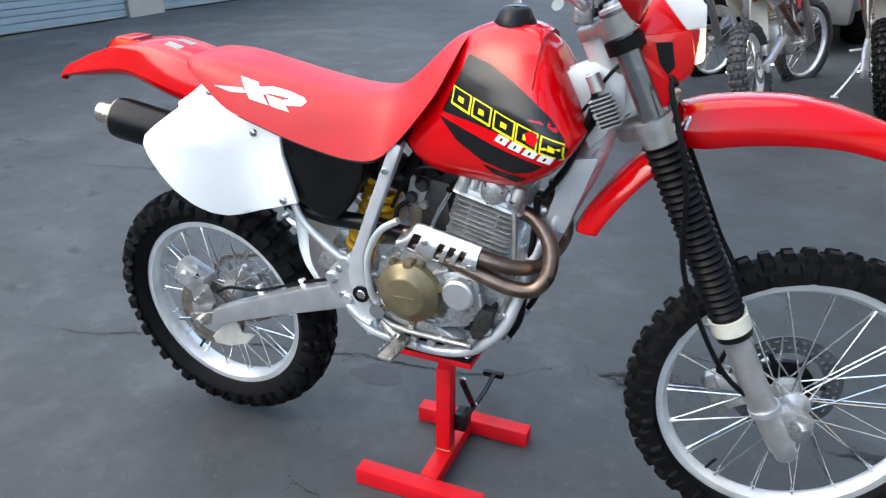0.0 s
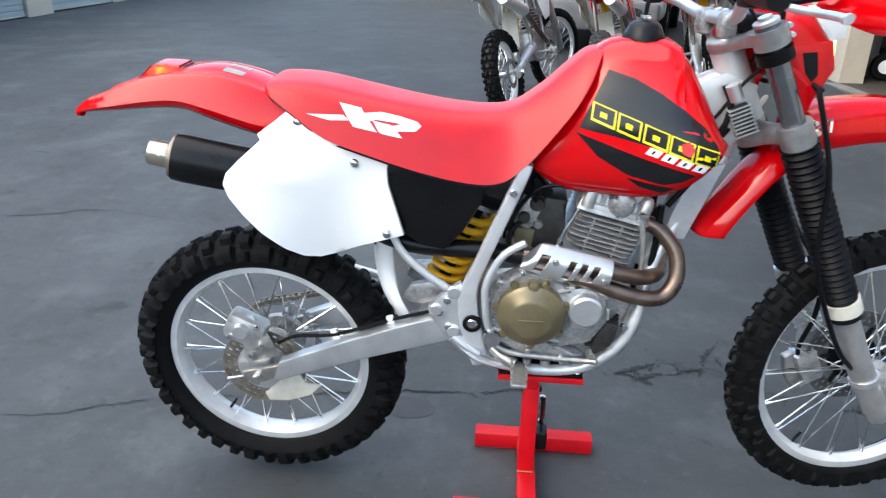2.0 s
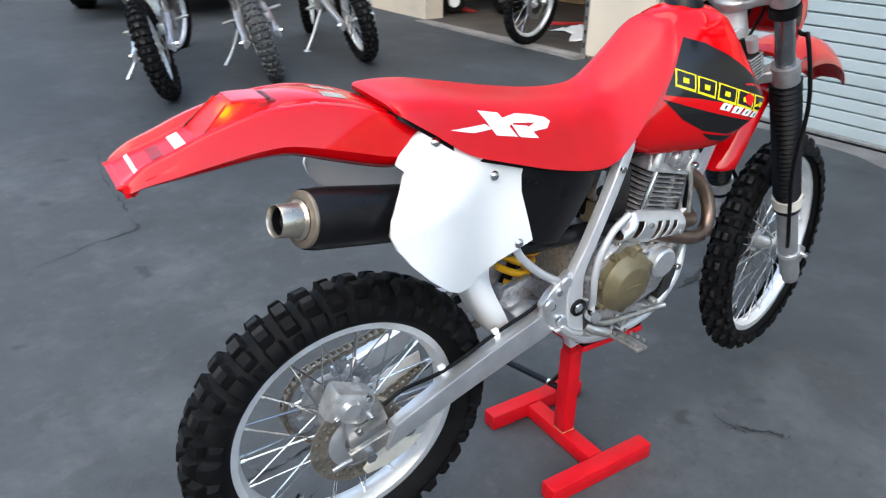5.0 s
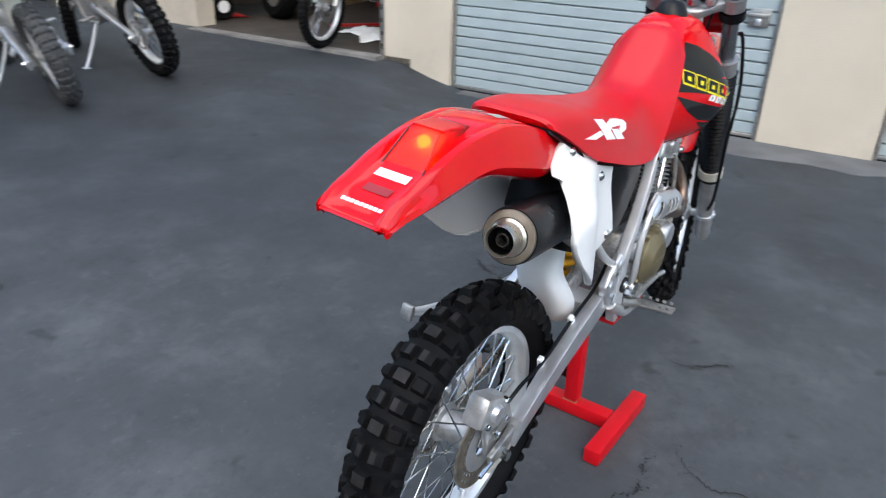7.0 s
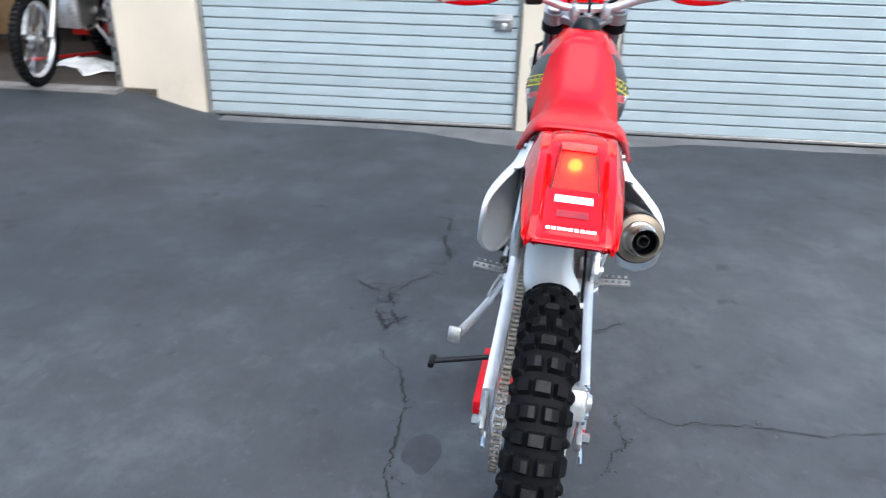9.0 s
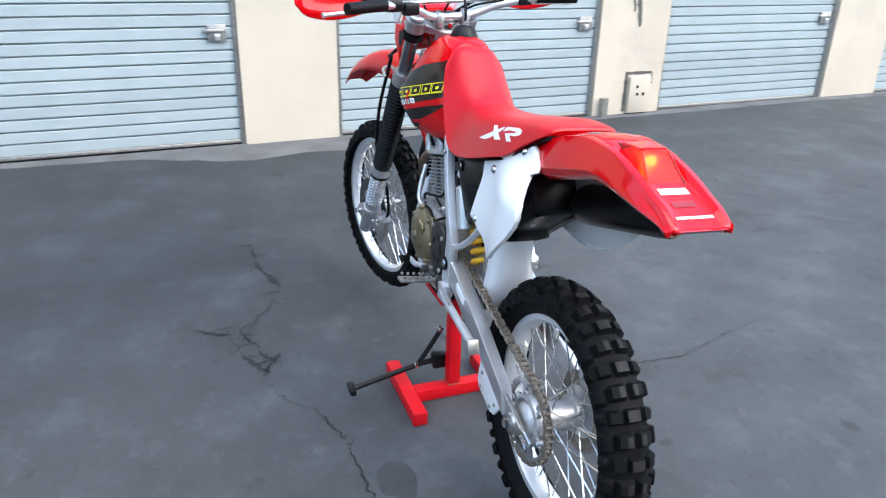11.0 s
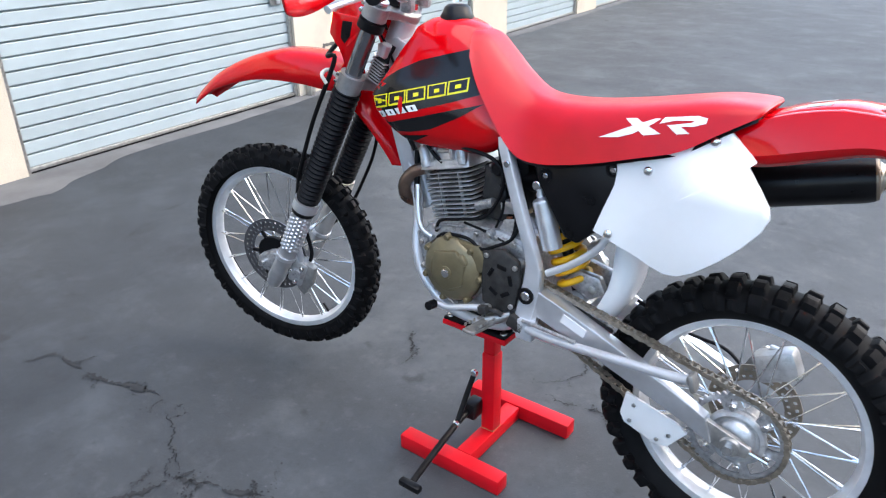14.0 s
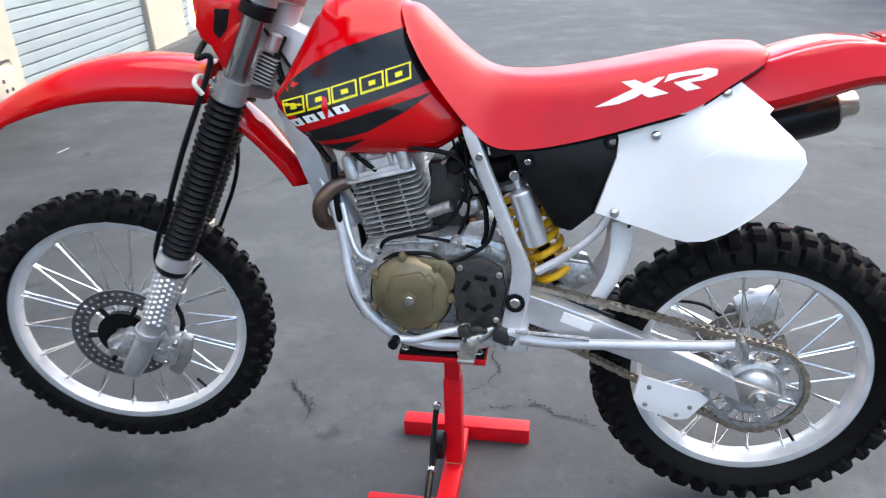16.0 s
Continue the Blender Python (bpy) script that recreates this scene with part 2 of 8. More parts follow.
GLASS = surface("tinted_car_glass", (0.02, 0.022, 0.025), 0.06, vary=0.05, bump=0)
TANWOOD = surface("pale_worn_cloth", (0.45, 0.43, 0.40), 0.9, vary=0.3, scale=9)

# ---- mesh tools ----
def to_mesh(name, bm, mat, sharp=38):
    bmesh.ops.recalc_face_normals(bm, faces=bm.faces[:])
    for fa in bm.faces:
        fa.smooth = True
    for e in bm.edges:
        if len(e.link_faces) == 2 and e.calc_face_angle(0) > radians(sharp):
            e.smooth = False
    me = bpy.data.meshes.new(name)
    bm.to_mesh(me)
    bm.free()
    me.materials.append(mat)
    return me


def part(name, bm, material, parent, label="", at=None, sharp=38):
    me = bm if isinstance(bm, bpy.types.Mesh) else to_mesh(name, bm, material, sharp)
    ob = new(name, me)
    ob.parent = parent
    if at is not None:
        ob.matrix_basis = at
    return tagged(ob, label)


def thing(name, label, category, at=None, group="", kind=""):
    ob = new(name)
    ob.empty_display_size = 0.1
    if at is not None:
        ob.matrix_basis = at
    return tagged(ob, label, category, group, kind)


def spline(pts, per=6):
    """Catmull-Rom through the points."""
    p = [Vector(a) for a in pts]
    if len(p) < 3:
        return p
    q, out = [2 * p[0] - p[1], *p, 2 * p[-1] - p[-2]], []
    for i in range(1, len(q) - 2):
        a, b, c, d = q[i - 1 : i + 3]
        for k in range(per):
            t = k / per
            out.append(0.5 * (2 * b + (c - a) * t + (2 * a - 5 * b + 4 * c - d) * t * t + (3 * b - a - 3 * c + d) * t**3))
    return out + [p[-1]]


def tube(pts, r, seg=10, per=6, bm=None, caps=True, flat=1.0):
    """A round bar along a smooth line. r: one radius or a function of the way along it, 0 to 1. flat squeezes it across."""
    bm = bm or bmesh.new()
    line = spline(pts, per) if per else [Vector(a) for a in pts]
    rings, side = [], None
    for i, p in enumerate(line):
        d = (line[min(i + 1, len(line) - 1)] - line[max(i - 1, 0)]).normalized()
        side = (side - d * side.dot(d)).normalized() if side else d.orthogonal().normalized()
        up = d.cross(side)
        rr = r(i / (len(line) - 1)) if callable(r) else r
        rings.append([bm.verts.new(p + rr * (math.cos(a) * side + flat * math.sin(a) * up)) for a in (2 * math.pi * k / seg for k in range(seg))])
    for a, b in zip(rings, rings[1:]):
        for k in range(seg):
            bm.faces.new((a[k], a[(k + 1) % seg], b[(k + 1) % seg], b[k]))
    if caps:
        bm.faces.new(rings[0][::-1]), bm.faces.new(rings[-1])
    return bm


def bar(pts, half, depth, bm=None, per=6, e=0.25):
    """A flat box-section bar that runs in an upright plane: half its height (or a function of the way along), half its thickness across."""
    bm = bm or bmesh.new()
    line, rings = spline(pts, per), []
    for i, p in enumerate(line):
        d = (line[min(i + 1, len(line) - 1)] - line[max(i - 1, 0)]).normalized()
        n = Vector((-d.z, 0, d.x)).normalized()
        h = half(i / (len(line) - 1)) if callable(half) else half
        ring = []
        for k in range(16):
            a = 2 * math.pi * (k + 0.5) / 16
            c, q = math.cos(a), math.sin(a)
            ring.append(bm.verts.new(p + n * (math.copysign(abs(c) ** e, c) * h) + Vector((0, math.copysign(abs(q) ** e, q) * depth, 0))))
        rings.append(ring)
    for a, b in zip(rings, rings[1:]):
        for k in range(16):
            bm.faces.new((a[k], a[(k + 1) % 16], b[(k + 1) % 16], b[k]))
    bm.faces.new(rings[0][::-1]), bm.faces.new(rings[-1])
    return bm


def bevelled(bm, width, verts=None):
    if width:
        geom = [e for e in bm.edges if verts is None or (e.verts[0] in verts and e.verts[1] in verts)]
        bmesh.ops.bevel(bm, geom=geom, offset=width, segments=2, affect="EDGES", profile=0.5, clamp_overlap=True)
    return bm


def box(size, at=(0, 0, 0), bevel=0.0, turn=(0, 0, 0), bm=None):
    b = bmesh.new()
    bmesh.ops.create_cube(b, size=1, matrix=pose(*at, *turn) @ Matrix.Diagonal((*size, 1)))
    bevelled(b, bevel)
    return joined(bm, b)


def joined(bm, other):
    if bm is None:
        return other
    me = bpy.data.meshes.new("tmp")
    other.to_mesh(me)
    other.free()
    bm.from_mesh(me)
    bpy.data.meshes.remove(me)
    return bm


def lathe(profile, at=None, seg=32, bm=None, closed=False):
    """Revolves rows of (radius, along) about the local y axis."""
    bm, m = bm or bmesh.new(), at or Matrix()
    rings = []
    for r, y in profile:
        if r < 1e-5:
            rings.append([bm.verts.new(m @ Vector((0, y, 0)))])
        else:
            rings.append([bm.verts.new(m @ Vector((r * math.cos(a), y, r * math.sin(a)))) for a in (2 * math.pi * k / seg for k in range(seg))])
    pairs = list(zip(rings, rings[1:])) + ([(rings[-1], rings[0])] if closed else [])
    for a, b in pairs:
        for k in range(seg):
            j = (k + 1) % seg
            if len(a) == 1 and len(b) == 1:
                continue
            f = (a[0], b[j], b[k]) if len(a) == 1 else (a[k], a[j], b[0]) if len(b) == 1 else (a[k], a[j], b[j], b[k])
            bm.faces.new(f)
    return bm


def prism(outline, y0, y1, bevel=0.0, bm=None):
    """A plate: an outline of (x, z) between two y."""
    b = bmesh.new()
    lo, hi = [b.verts.new((x, y0, z)) for x, z in outline], [b.verts.new((x, y1, z)) for x, z in outline]
    b.faces.new(lo), b.faces.new(hi[::-1])
    n = len(outline)
    for i in range(n):
        b.faces.new((lo[i], hi[i], hi[(i + 1) % n], lo[(i + 1) % n]))
    bevelled(b, bevel)
    return joined(bm, b)


def hooded(stations, n=3.2, seg=9, floor=False):
    """A body lofted from rows of (bottom x, bottom z, top x, top z, half width below, half width above): a rounded hood over each pair."""
    bm, rings = bmesh.new(), []
    for bx, bz, tx, tz, wb, wt in stations:
        ring = []
        for k in range(2 * seg + 1):
            a = math.pi * k / (2 * seg)
            c, s = math.cos(a), math.sin(a)
            h = abs(s) ** (2 / n)
            y = math.copysign(abs(c) ** (2 / n), c) * (wb + (wt - wb) * h)
            ring.append(bm.verts.new((bx + (tx - bx) * h, y, bz + (tz - bz) * h)))
        rings.append(ring)
    for a, b in zip(rings, rings[1:]):
        for k in range(2 * seg):
            bm.faces.new((a[k], a[k + 1], b[k + 1], b[k]))
        if floor:
            bm.faces.new((a[0], b[0], b[-1], a[-1]))
    if floor:
        bm.faces.new(rings[0]), bm.faces.new(rings[-1][::-1])
    return bm


def densified(rows, per):
    cols = [np.array([r[k] for r in rows], float) for k in range(len(rows[0]))]
    line = spline([Vector((c, 0, 0)) for c in cols[0]], per)
    out = [[v.x for v in line]]
    for c in cols[1:]:
        out.append([v.x for v in spline([Vector((q, 0, 0)) for q in c], per)])
    return list(zip(*out))


def shell(ob, thickness):
    mod = ob.modifiers.new("thickness", "SOLIDIFY")
    mod.thickness, mod.offset = thickness, -1
    return ob


def decal(name, outline, target, side, mat, parent, lift=0.0007, step=0.012, label=""):
    """A thin sticker: an outline of (x, z) laid on the flank of a mesh."""
    from mathutils.bvhtree import BVHTree

    tree = target if isinstance(target, BVHTree) else bvh_of(target)
    b = bmesh.new()
    b.faces.new([b.verts.new((x, 0, z)) for x, z in outline])
    for axis in (0, 2):
        vals = [p[0 if axis == 0 else 1] for p in outline]
        c = min(vals) + step
        while c < max(vals):
            no = Vector((1, 0, 0)) if axis == 0 else Vector((0, 0, 1))
            bmesh.ops.bisect_plane(b, geom=b.verts[:] + b.edges[:] + b.faces[:], plane_co=no * c, plane_no=no)
            c += step
    bmesh.ops.triangulate(b, faces=b.faces[:])
    for v in b.verts:
        hit, nor, *_ = tree.ray_cast(Vector((v.co.x, side * 1.0, v.co.z)), Vector((0, -side, 0)))
        if hit is None:
            hit, nor, *_ = tree.find_nearest(Vector((v.co.x, side * 0.12, v.co.z)))
        if nor.y * side < 0:
            nor = -nor
        v.co = hit + nor * lift
    return part(name, b, mat, parent, label)


def bvh_of(ob):
    from mathutils.bvhtree import BVHTree

    b = bmesh.new()
    b.from_mesh(ob.data)
    t = BVHTree.FromBMesh(b)
    b.free()
    return t


def bolt(at, r=0.007, out=0.006, axis="y", side=1, bm=None):
    """A hexagon head standing out from a flank."""
    m = pose(*at) if axis == "y" else pose(*at, 90, 0, 0)
    return lathe([(0, 0), (r, 0), (r, side * out * 0.8), (r * 0.8, side * out), (0, side * out)], m, 8, bm)


def bezel(r0, r1, y0, y1, at, seg=24, bm=None):
    return lathe([(r0, y0), (r1, y0), (r1, y1), (r0, y1)], at, seg, bm, closed=True)

# ---- the yard: asphalt, two rows of storage units ----
WALL = pose(3.2, 0, 0, 0, 0, 3.8)
SILL = 0.17


def smooth(a, b, v):
    t = min(1.0, max(0.0, (v - a) / (b - a)))
    return t * t * (3 - 2 * t)


def ground_height(x, y):
    wx = x - (3.2 - 0.0664 * y)
    k = smooth(-2.6, -0.3, wx)
    ramp = SILL * smooth(0.9 + 1.65 * k, 5.6 - 2.25 * k, y) + 0.008 * max(0.0, min(20.0, y - 3.7))
    dips = 0.012 * (noise.noise(Vector((x * 0.35, y * 0.35, 0))) - 0.1) * smooth(1.2, 3.0, math.hypot(x, y))
    return ramp + dips


def build_ground():
    def lines(lo, hi, step, far):
        a = list(np.arange(lo, hi + 1e-6, step))
        return [-far, -far * 0.5, -far * 0.25, *a, far * 0.25, far * 0.5, far]

    xs, ys = lines(-12, 6, 0.3, 400), lines(-16, 25, 0.3, 400)
    bm = bmesh.new()
    grid = [[bm.verts.new((x, y, ground_height(x, y) if abs(x) < 13 and abs(y) < 26 else 0.0)) for y in ys] for x in xs]
    for i in range(len(xs) - 1):
        for j in range(len(ys) - 1):
            bm.faces.new((grid[i][j], grid[i + 1][j], grid[i + 1][j + 1], grid[i][j + 1]))
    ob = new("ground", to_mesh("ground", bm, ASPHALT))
    return tagged(ob, "dark grey weathered asphalt yard with cracks and stains", "ground", kind="structure")


ground = build_ground()


def crack(points, width, seed, ragged=0.6):
    """A ragged open crack in the asphalt."""
    rnd = random.Random(seed)
    bm, prev = bmesh.new(), None
    line = spline([(x, y, 0) for x, y in points], 22)
    for i, p in enumerate(line):
        d = (line[min(i + 1, len(line) - 1)] - line[max(i - 1, 0)]).normalized()
        n = Vector((-d.y, d.x, 0))
        off = 0.016 * noise.noise(p * 14 + Vector((seed, 0, 0))) + 0.006 * rnd.uniform(-1, 1)
        end = min(1.0, 4 * min(i, len(line) - 1 - i) / len(line))
        w = 0.42 * width * end * max(0.03, 0.72 + ragged * 2.6 * noise.noise(p * 9 + Vector((0, seed * 3.1, 0))) + ragged * rnd.uniform(-0.7, 0.7))
        c = p + n * off
        z = ground_height(c.x, c.y) + 0.0035
        row = [bm.verts.new((c.x + n.x * w * s, c.y + n.y * w * s, z)) for s in (-0.5, 0.5)]
        if prev:
            bm.faces.new((prev[0], row[0], row[1], prev[1]))
        prev = row
        # crumbled pits beside the crack
        if rnd.random() < 0.07:
            q, r = c + n * rnd.gauss(0, 0.6 * width + 0.003), rnd.uniform(0.0015, 0.0040)
            a0 = rnd.uniform(0, 6.3)
            bm.faces.new([bm.verts.new((q.x + r * rnd.uniform(0.6, 1.5) * math.cos(a0 + k * 1.26), q.y + r * rnd.uniform(0.6, 1.5) * math.sin(a0 + k * 1.26), z)) for k in range(5)])
    ob = new("asphalt_crack", to_mesh("asphalt_crack", bm, CRACK))
    ob.parent = ground
    return ob


CRACKS = [
    ([(1.36, 0.55), (1.23, 0.55), (1.1, 0.545), (0.98, 0.51), (0.9, 0.49), (0.7, 0.48)], 0.046, 1),
    ([(0.61, 0.88), (0.54, 0.745), (0.5, 0.66), (0.345, 0.615), (0.255, 0.57)], 0.044, 3),
    ([(0.5, 0.66), (0.62, 0.6), (0.78, 0.5)], 0.010, 4),
    ([(0.15, 0.62), (0.05, 0.575), (-0.04, 0.5), (-0.12, 0.46), (-0.3, 0.43), (-0.5, 0.42), (-0.59, 0.39), (-0.9, 0.33), (-1.24, 0.27), (-1.52, 0.16), (-2.2, 0.1)], 0.016, 5),
    ([(0.21, 0.6), (0.3, 0.65), (0.42, 0.7)], 0.034, 9),
    ([(0.01, -0.21), (-0.07, -0.27), (-0.14, -0.35), (-0.11, -0.53), (-0.11, -0.74), (-0.09, -0.9), (-0.01, -1.17), (0.1, -1.6)], 0.011, 6),
    ([(-0.1, -0.22), (-0.17, -0.21), (-0.27, -0.23), (-0.34, -0.19), (-0.41, -0.17)], 0.014, 7),
    ([(0.37, -0.08), (0.36, -0.15), (0.42, -0.21), (0.44, -0.27)], 0.016, 8),
    ([(-1.6, 1.7), (-1.09, 1.89), (-0.96, 1.96), (-0.78, 2.02), (-0.76, 2.17), (-0.78, 2.74), (-0.7, 3.3)], 0.014, 10),
    ([(-3.4, 1.5), (-2.61, 1.66), (-2.38, 1.72), (-2.19, 1.8), (-1.6, 1.7)], 0.014, 11),
    ([(1.7, -1.4), (1.2, -1.7), (0.9, -2.4), (0.4, -3.0)], 0.012, 13),
]
for pts, w, seed in CRACKS:
    crack(pts, w, seed)
    # short side cracks that web out from the main one
    rnd = random.Random(seed * 17)
    for k in range(int(2 + 4 * w / 0.034)):
        i = rnd.randrange(len(pts) - 1)
        f = rnd.random()
        x, y = (pts[i][q] + (pts[i + 1][q] - pts[i][q]) * f for q in (0, 1))
        a, length = rnd.uniform(0, 2 * math.pi), rnd.uniform(0.03, 0.04 + 2.2 * w)
        web = [(x, y)]
        for step in range(3):
            a += rnd.uniform(-0.7, 0.7)
            x, y = x + length / 3 * math.cos(a), y + length / 3 * math.sin(a)
            web.append((x, y))
        crack(web, 0.25 * w + 0.003, seed * 31 + k)


def stain(x, y, rx, ry, seed, mat=STAIN, height=0.0012, name="oil_stain"):
    bm = bmesh.new()
    ring = []
    for k in range(40):
        a = 2 * math.pi * k / 40
        f = 1 + 0.35 * noise.noise(Vector((math.cos(a) * 1.3, math.sin(a) * 1.3, seed)))
        px, py = x + rx * f * math.cos(a), y + ry * f * math.sin(a)
        ring.append(bm.verts.new((px, py, ground_height(px, py) + height)))
    bm.faces.new(ring)
    ob = new(name, to_mesh(name, bm, mat))
    ob.parent = ground
    return ob


stain(-0.42, 0.34, 0.085, 0.055, 1)


def paper_scrap(x, y, turn):
    ob = new("paper_scrap", to_mesh("paper_scrap", box((0.09, 0.012, 0.002), (0, 0, 0.003), 0.0008), TANWOOD))
    ob.matrix_basis = pose(x, y, ground_height(x, y), 3, 2, turn)
    return tagged(ob, "thin white paper scrap lying on the asphalt", "litter")


paper_scrap(2.55, -2.25, 80)


def wall_box(name, x0, x1, y0, y1, z0, z1, mat, label, frame_m, kind="structure", category="wall"):
    ob = new(name, to_mesh(name, box((x1 - x0, y1 - y0, z1 - z0), ((x0 + x1) / 2, (y0 + y1) / 2, (z0 + z1) / 2)), mat))
    ob.matrix_basis = frame_m
    return tagged(ob, label, category, kind=kind)


PITCH, DOOR_TOP, WALL_TOP = 0.0765, 2.35, 3.3


def slat_mesh(width, mat=DOORM):
    """One curved slat of a roll-up door with its rolled lip."""
    prof = [(0.006, 0.0), (-0.0105, 0.003), (-0.0122, 0.006), (-0.0123, 0.036), (-0.0122, 0.066), (-0.0105, 0.0690), (0.012, 0.0705), (0.012, PITCH - 0.001), (0.006, PITCH)]
    bm, rows = bmesh.new(), []
    for y in (-width / 2, width / 2):
        rows.append([bm.verts.new((x, y, z)) for x, z in prof])
    for k in range(len(prof) - 1):
        bm.faces.new((rows[0][k], rows[1][k], rows[1][k + 1], rows[0][k + 1]))
    return to_mesh("slat", bm, mat, 9)


door_count = 0


def roll_door(frame_m, y0, y1, base=0.0, latch_side=-1):
    global door_count
    door_count += 1
    w = y1 - y0
    d = thing(f"door_{door_count}", "closed pale blue ribbed metal roll-up door", "roll-up door", frame_m @ pose(0.06, (y0 + y1) / 2, base), kind="structure")
    n = int(DOOR_TOP / PITCH)
    me = slat_mesh(w)
    for k in range(n):
        part("slat", me, DOORM, d, at=pose(0, 0, 0.035 + k * PITCH))
    rail = part("bottom_bar", box((0.044, w - 0.004, 0.026), (-0.005, 0, 0.024), 0.005), STEEL, d, "grey metal bottom bar above a black shadow strip")
    # black strip puts the shadow line at the door's foot into colour
    part("dark_area", box((0.052, w - 0.010, 0.014), (-0.006, 0, 0.008), 0.003), CABLE, rail, "black strip drawn as the shadow line under the door")
    for s in (-1, 1):
        part("guide_rail", box((0.055, 0.028, DOOR_TOP - 0.01), (-0.012, s * (w / 2 - 0.015), DOOR_TOP / 2), 0.003), STEEL, d)
    y = latch_side * (w / 2 - 0.13)
    lock = part("latch", box((0.018, 0.12, 0.11), (-0.026, y, 0.76), 0.004), STEEL, d, "grey steel slide latch plate")
    part("latch_bar", box((0.016, 0.14, 0.020), (-0.040, y - 0.02 * latch_side, 0.775), 0.004), STEEL, lock)
    part("padlock", box((0.02, 0.036, 0.042), (-0.048, y, 0.735), 0.006), ALLOY, lock)
    return d


def unit_wall(tag, frame_m, doors, y_lo, y_hi, opens=(), base=lambda y: 0.0):
    """A stucco wall with door openings: pillars between them and a lintel above."""
    edges = sorted([*doors, *opens])
    cuts, last = [], y_lo
    for a, b in edges:
        cuts.append((last, a))
        last = b
    cuts.append((last, y_hi))
    for k, (a, b) in enumerate(cuts):
        wall_box(f"wall_{tag}_{k + 1}", 0, 0.22, a, b, -0.3, DOOR_TOP + 0.02, STUCCO, "cream painted stucco pillar between roll-up doors", frame_m)
    wall_box(f"wall_{tag}_top", 0, 0.22, y_lo, y_hi, DOOR_TOP + 0.02, WALL_TOP, STUCCO, "cream stucco wall above the doors", frame_m)
    for a, b in doors:
        roll_door(frame_m, a, b, base((a + b) / 2))


DOORS = [(-13.5, -11.35), (-10.7, -8.6), (-7.93, -5.915), (-5.16, -3.17), (-2.485, -0.285), (0.385, 2.725), (6.70, 8.90), (9.55, 11.7), (12.35, 14.5), (15.15, 17.3)]
unit_wall("east", WALL, DOORS, -16, 24, [(3.36, 5.62)], lambda y: SILL + 0.008 * (y - 3.7) if y > 6 else 0.0)
WEST = pose(-6.65, 0, 0, 0, 0, 183.8)
unit_wall("west", WEST, [(-6.95 - 2.78 * k - 2.1, -6.95 - 2.78 * k) for k in range(-8, 5)], -24, 16, (), lambda y: SILL + 0.008 * (-y - 3.7) if y < -3.7 else SILL * smooth(0.9, 3.7, -y))
# the buildings that close the yard far off
NORTH = pose(0, 16.3, 0, 0, 0, 90)
wall_box("wall_north", 0, 0.25, -6, 3.0, -0.2, 3.4, STUCCO, "pale stucco end wall of the yard", NORTH)
wall_box("wall_north_far", 0, 0.25, -8, 60, -0.2, 3.4, STUCCO, "pale stucco building beyond the yard", pose(0, 42, 0, 0, 0, 90))
wall_box("wall_south", 0, 0.25, -30, 30, -0.2, 3.4, STUCCO, "pale stucco building beyond the yard", pose(0, -34, 0, 0, 0, -90))
wall_box("roof_east", -0.1, 6.0, -16, 24, WALL_TOP, WALL_TOP + 0.2, CONCRETE, "flat roof edge over the storage units", WALL, category="roof")
wall_box("roof_west", -0.1, 6.0, -24, 16, WALL_TOP, WALL_TOP + 0.2, CONCRETE, "flat roof edge over the storage units", WEST, category="roof")


def apron(y0, y1, depth, seed, top=0.010):
    """A thin worn concrete strip along the foot of the wall, with a broken edge."""
    bm = bmesh.new()
    n = int((y1 - y0) / 0.08)
    rows = []
    for i in range(n + 1):
        y = y0 + (y1 - y0) * i / n
        wide = depth + 0.30 * smooth(-0.9, -0.2, y) * smooth(1.2, 0.4, y)
        e = wide * (0.82 + 0.35 * noise.noise(Vector((y * 0.9, seed, 0))) + 0.22 * noise.noise(Vector((y * 6, seed, 1))))
        g = WALL @ Vector((-e, y, 0))
        h = ground_height(g.x, g.y)
        g2 = WALL @ Vector((0.055, y, 0))
        h2 = ground_height(g2.x, g2.y)
        rows.append([bm.verts.new((-e - 0.03, y, h - 0.01)), bm.verts.new((-e, y, h + top * 0.6)), bm.verts.new((0.055, y, h2 + top)), bm.verts.new((0.055, y, h2 - 0.05))])
    for a, b in zip(rows, rows[1:]):
        for k in range(3):
            bm.faces.new((a[k], a[k + 1], b[k + 1], b[k]))
    ob = new("concrete_apron", to_mesh("concrete_apron", bm, CONCRETE))
    ob.matrix_basis = WALL
    return tagged(ob, "worn pale concrete strip along the doors", "pavement", kind="structure")


apron(-16, 2.6, 0.10, 3.3)

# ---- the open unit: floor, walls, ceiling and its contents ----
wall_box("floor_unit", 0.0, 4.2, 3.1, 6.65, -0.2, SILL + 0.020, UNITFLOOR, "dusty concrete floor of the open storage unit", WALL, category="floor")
wall_box("sill_unit", -0.13, 0.0, 3.36, 5.62, -0.2, SILL + 0.024, SILLTOP, "worn concrete threshold of the open unit", WALL, category="threshold")
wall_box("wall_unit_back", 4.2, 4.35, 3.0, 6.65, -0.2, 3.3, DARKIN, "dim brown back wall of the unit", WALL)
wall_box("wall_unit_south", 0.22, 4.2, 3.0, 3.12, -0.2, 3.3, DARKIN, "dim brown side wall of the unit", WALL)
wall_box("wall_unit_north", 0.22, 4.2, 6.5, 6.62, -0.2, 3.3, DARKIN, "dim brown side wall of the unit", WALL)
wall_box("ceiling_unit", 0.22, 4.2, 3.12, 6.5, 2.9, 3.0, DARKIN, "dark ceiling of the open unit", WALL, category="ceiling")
IN = WALL @ pose(0, 0, SILL + 0.020)


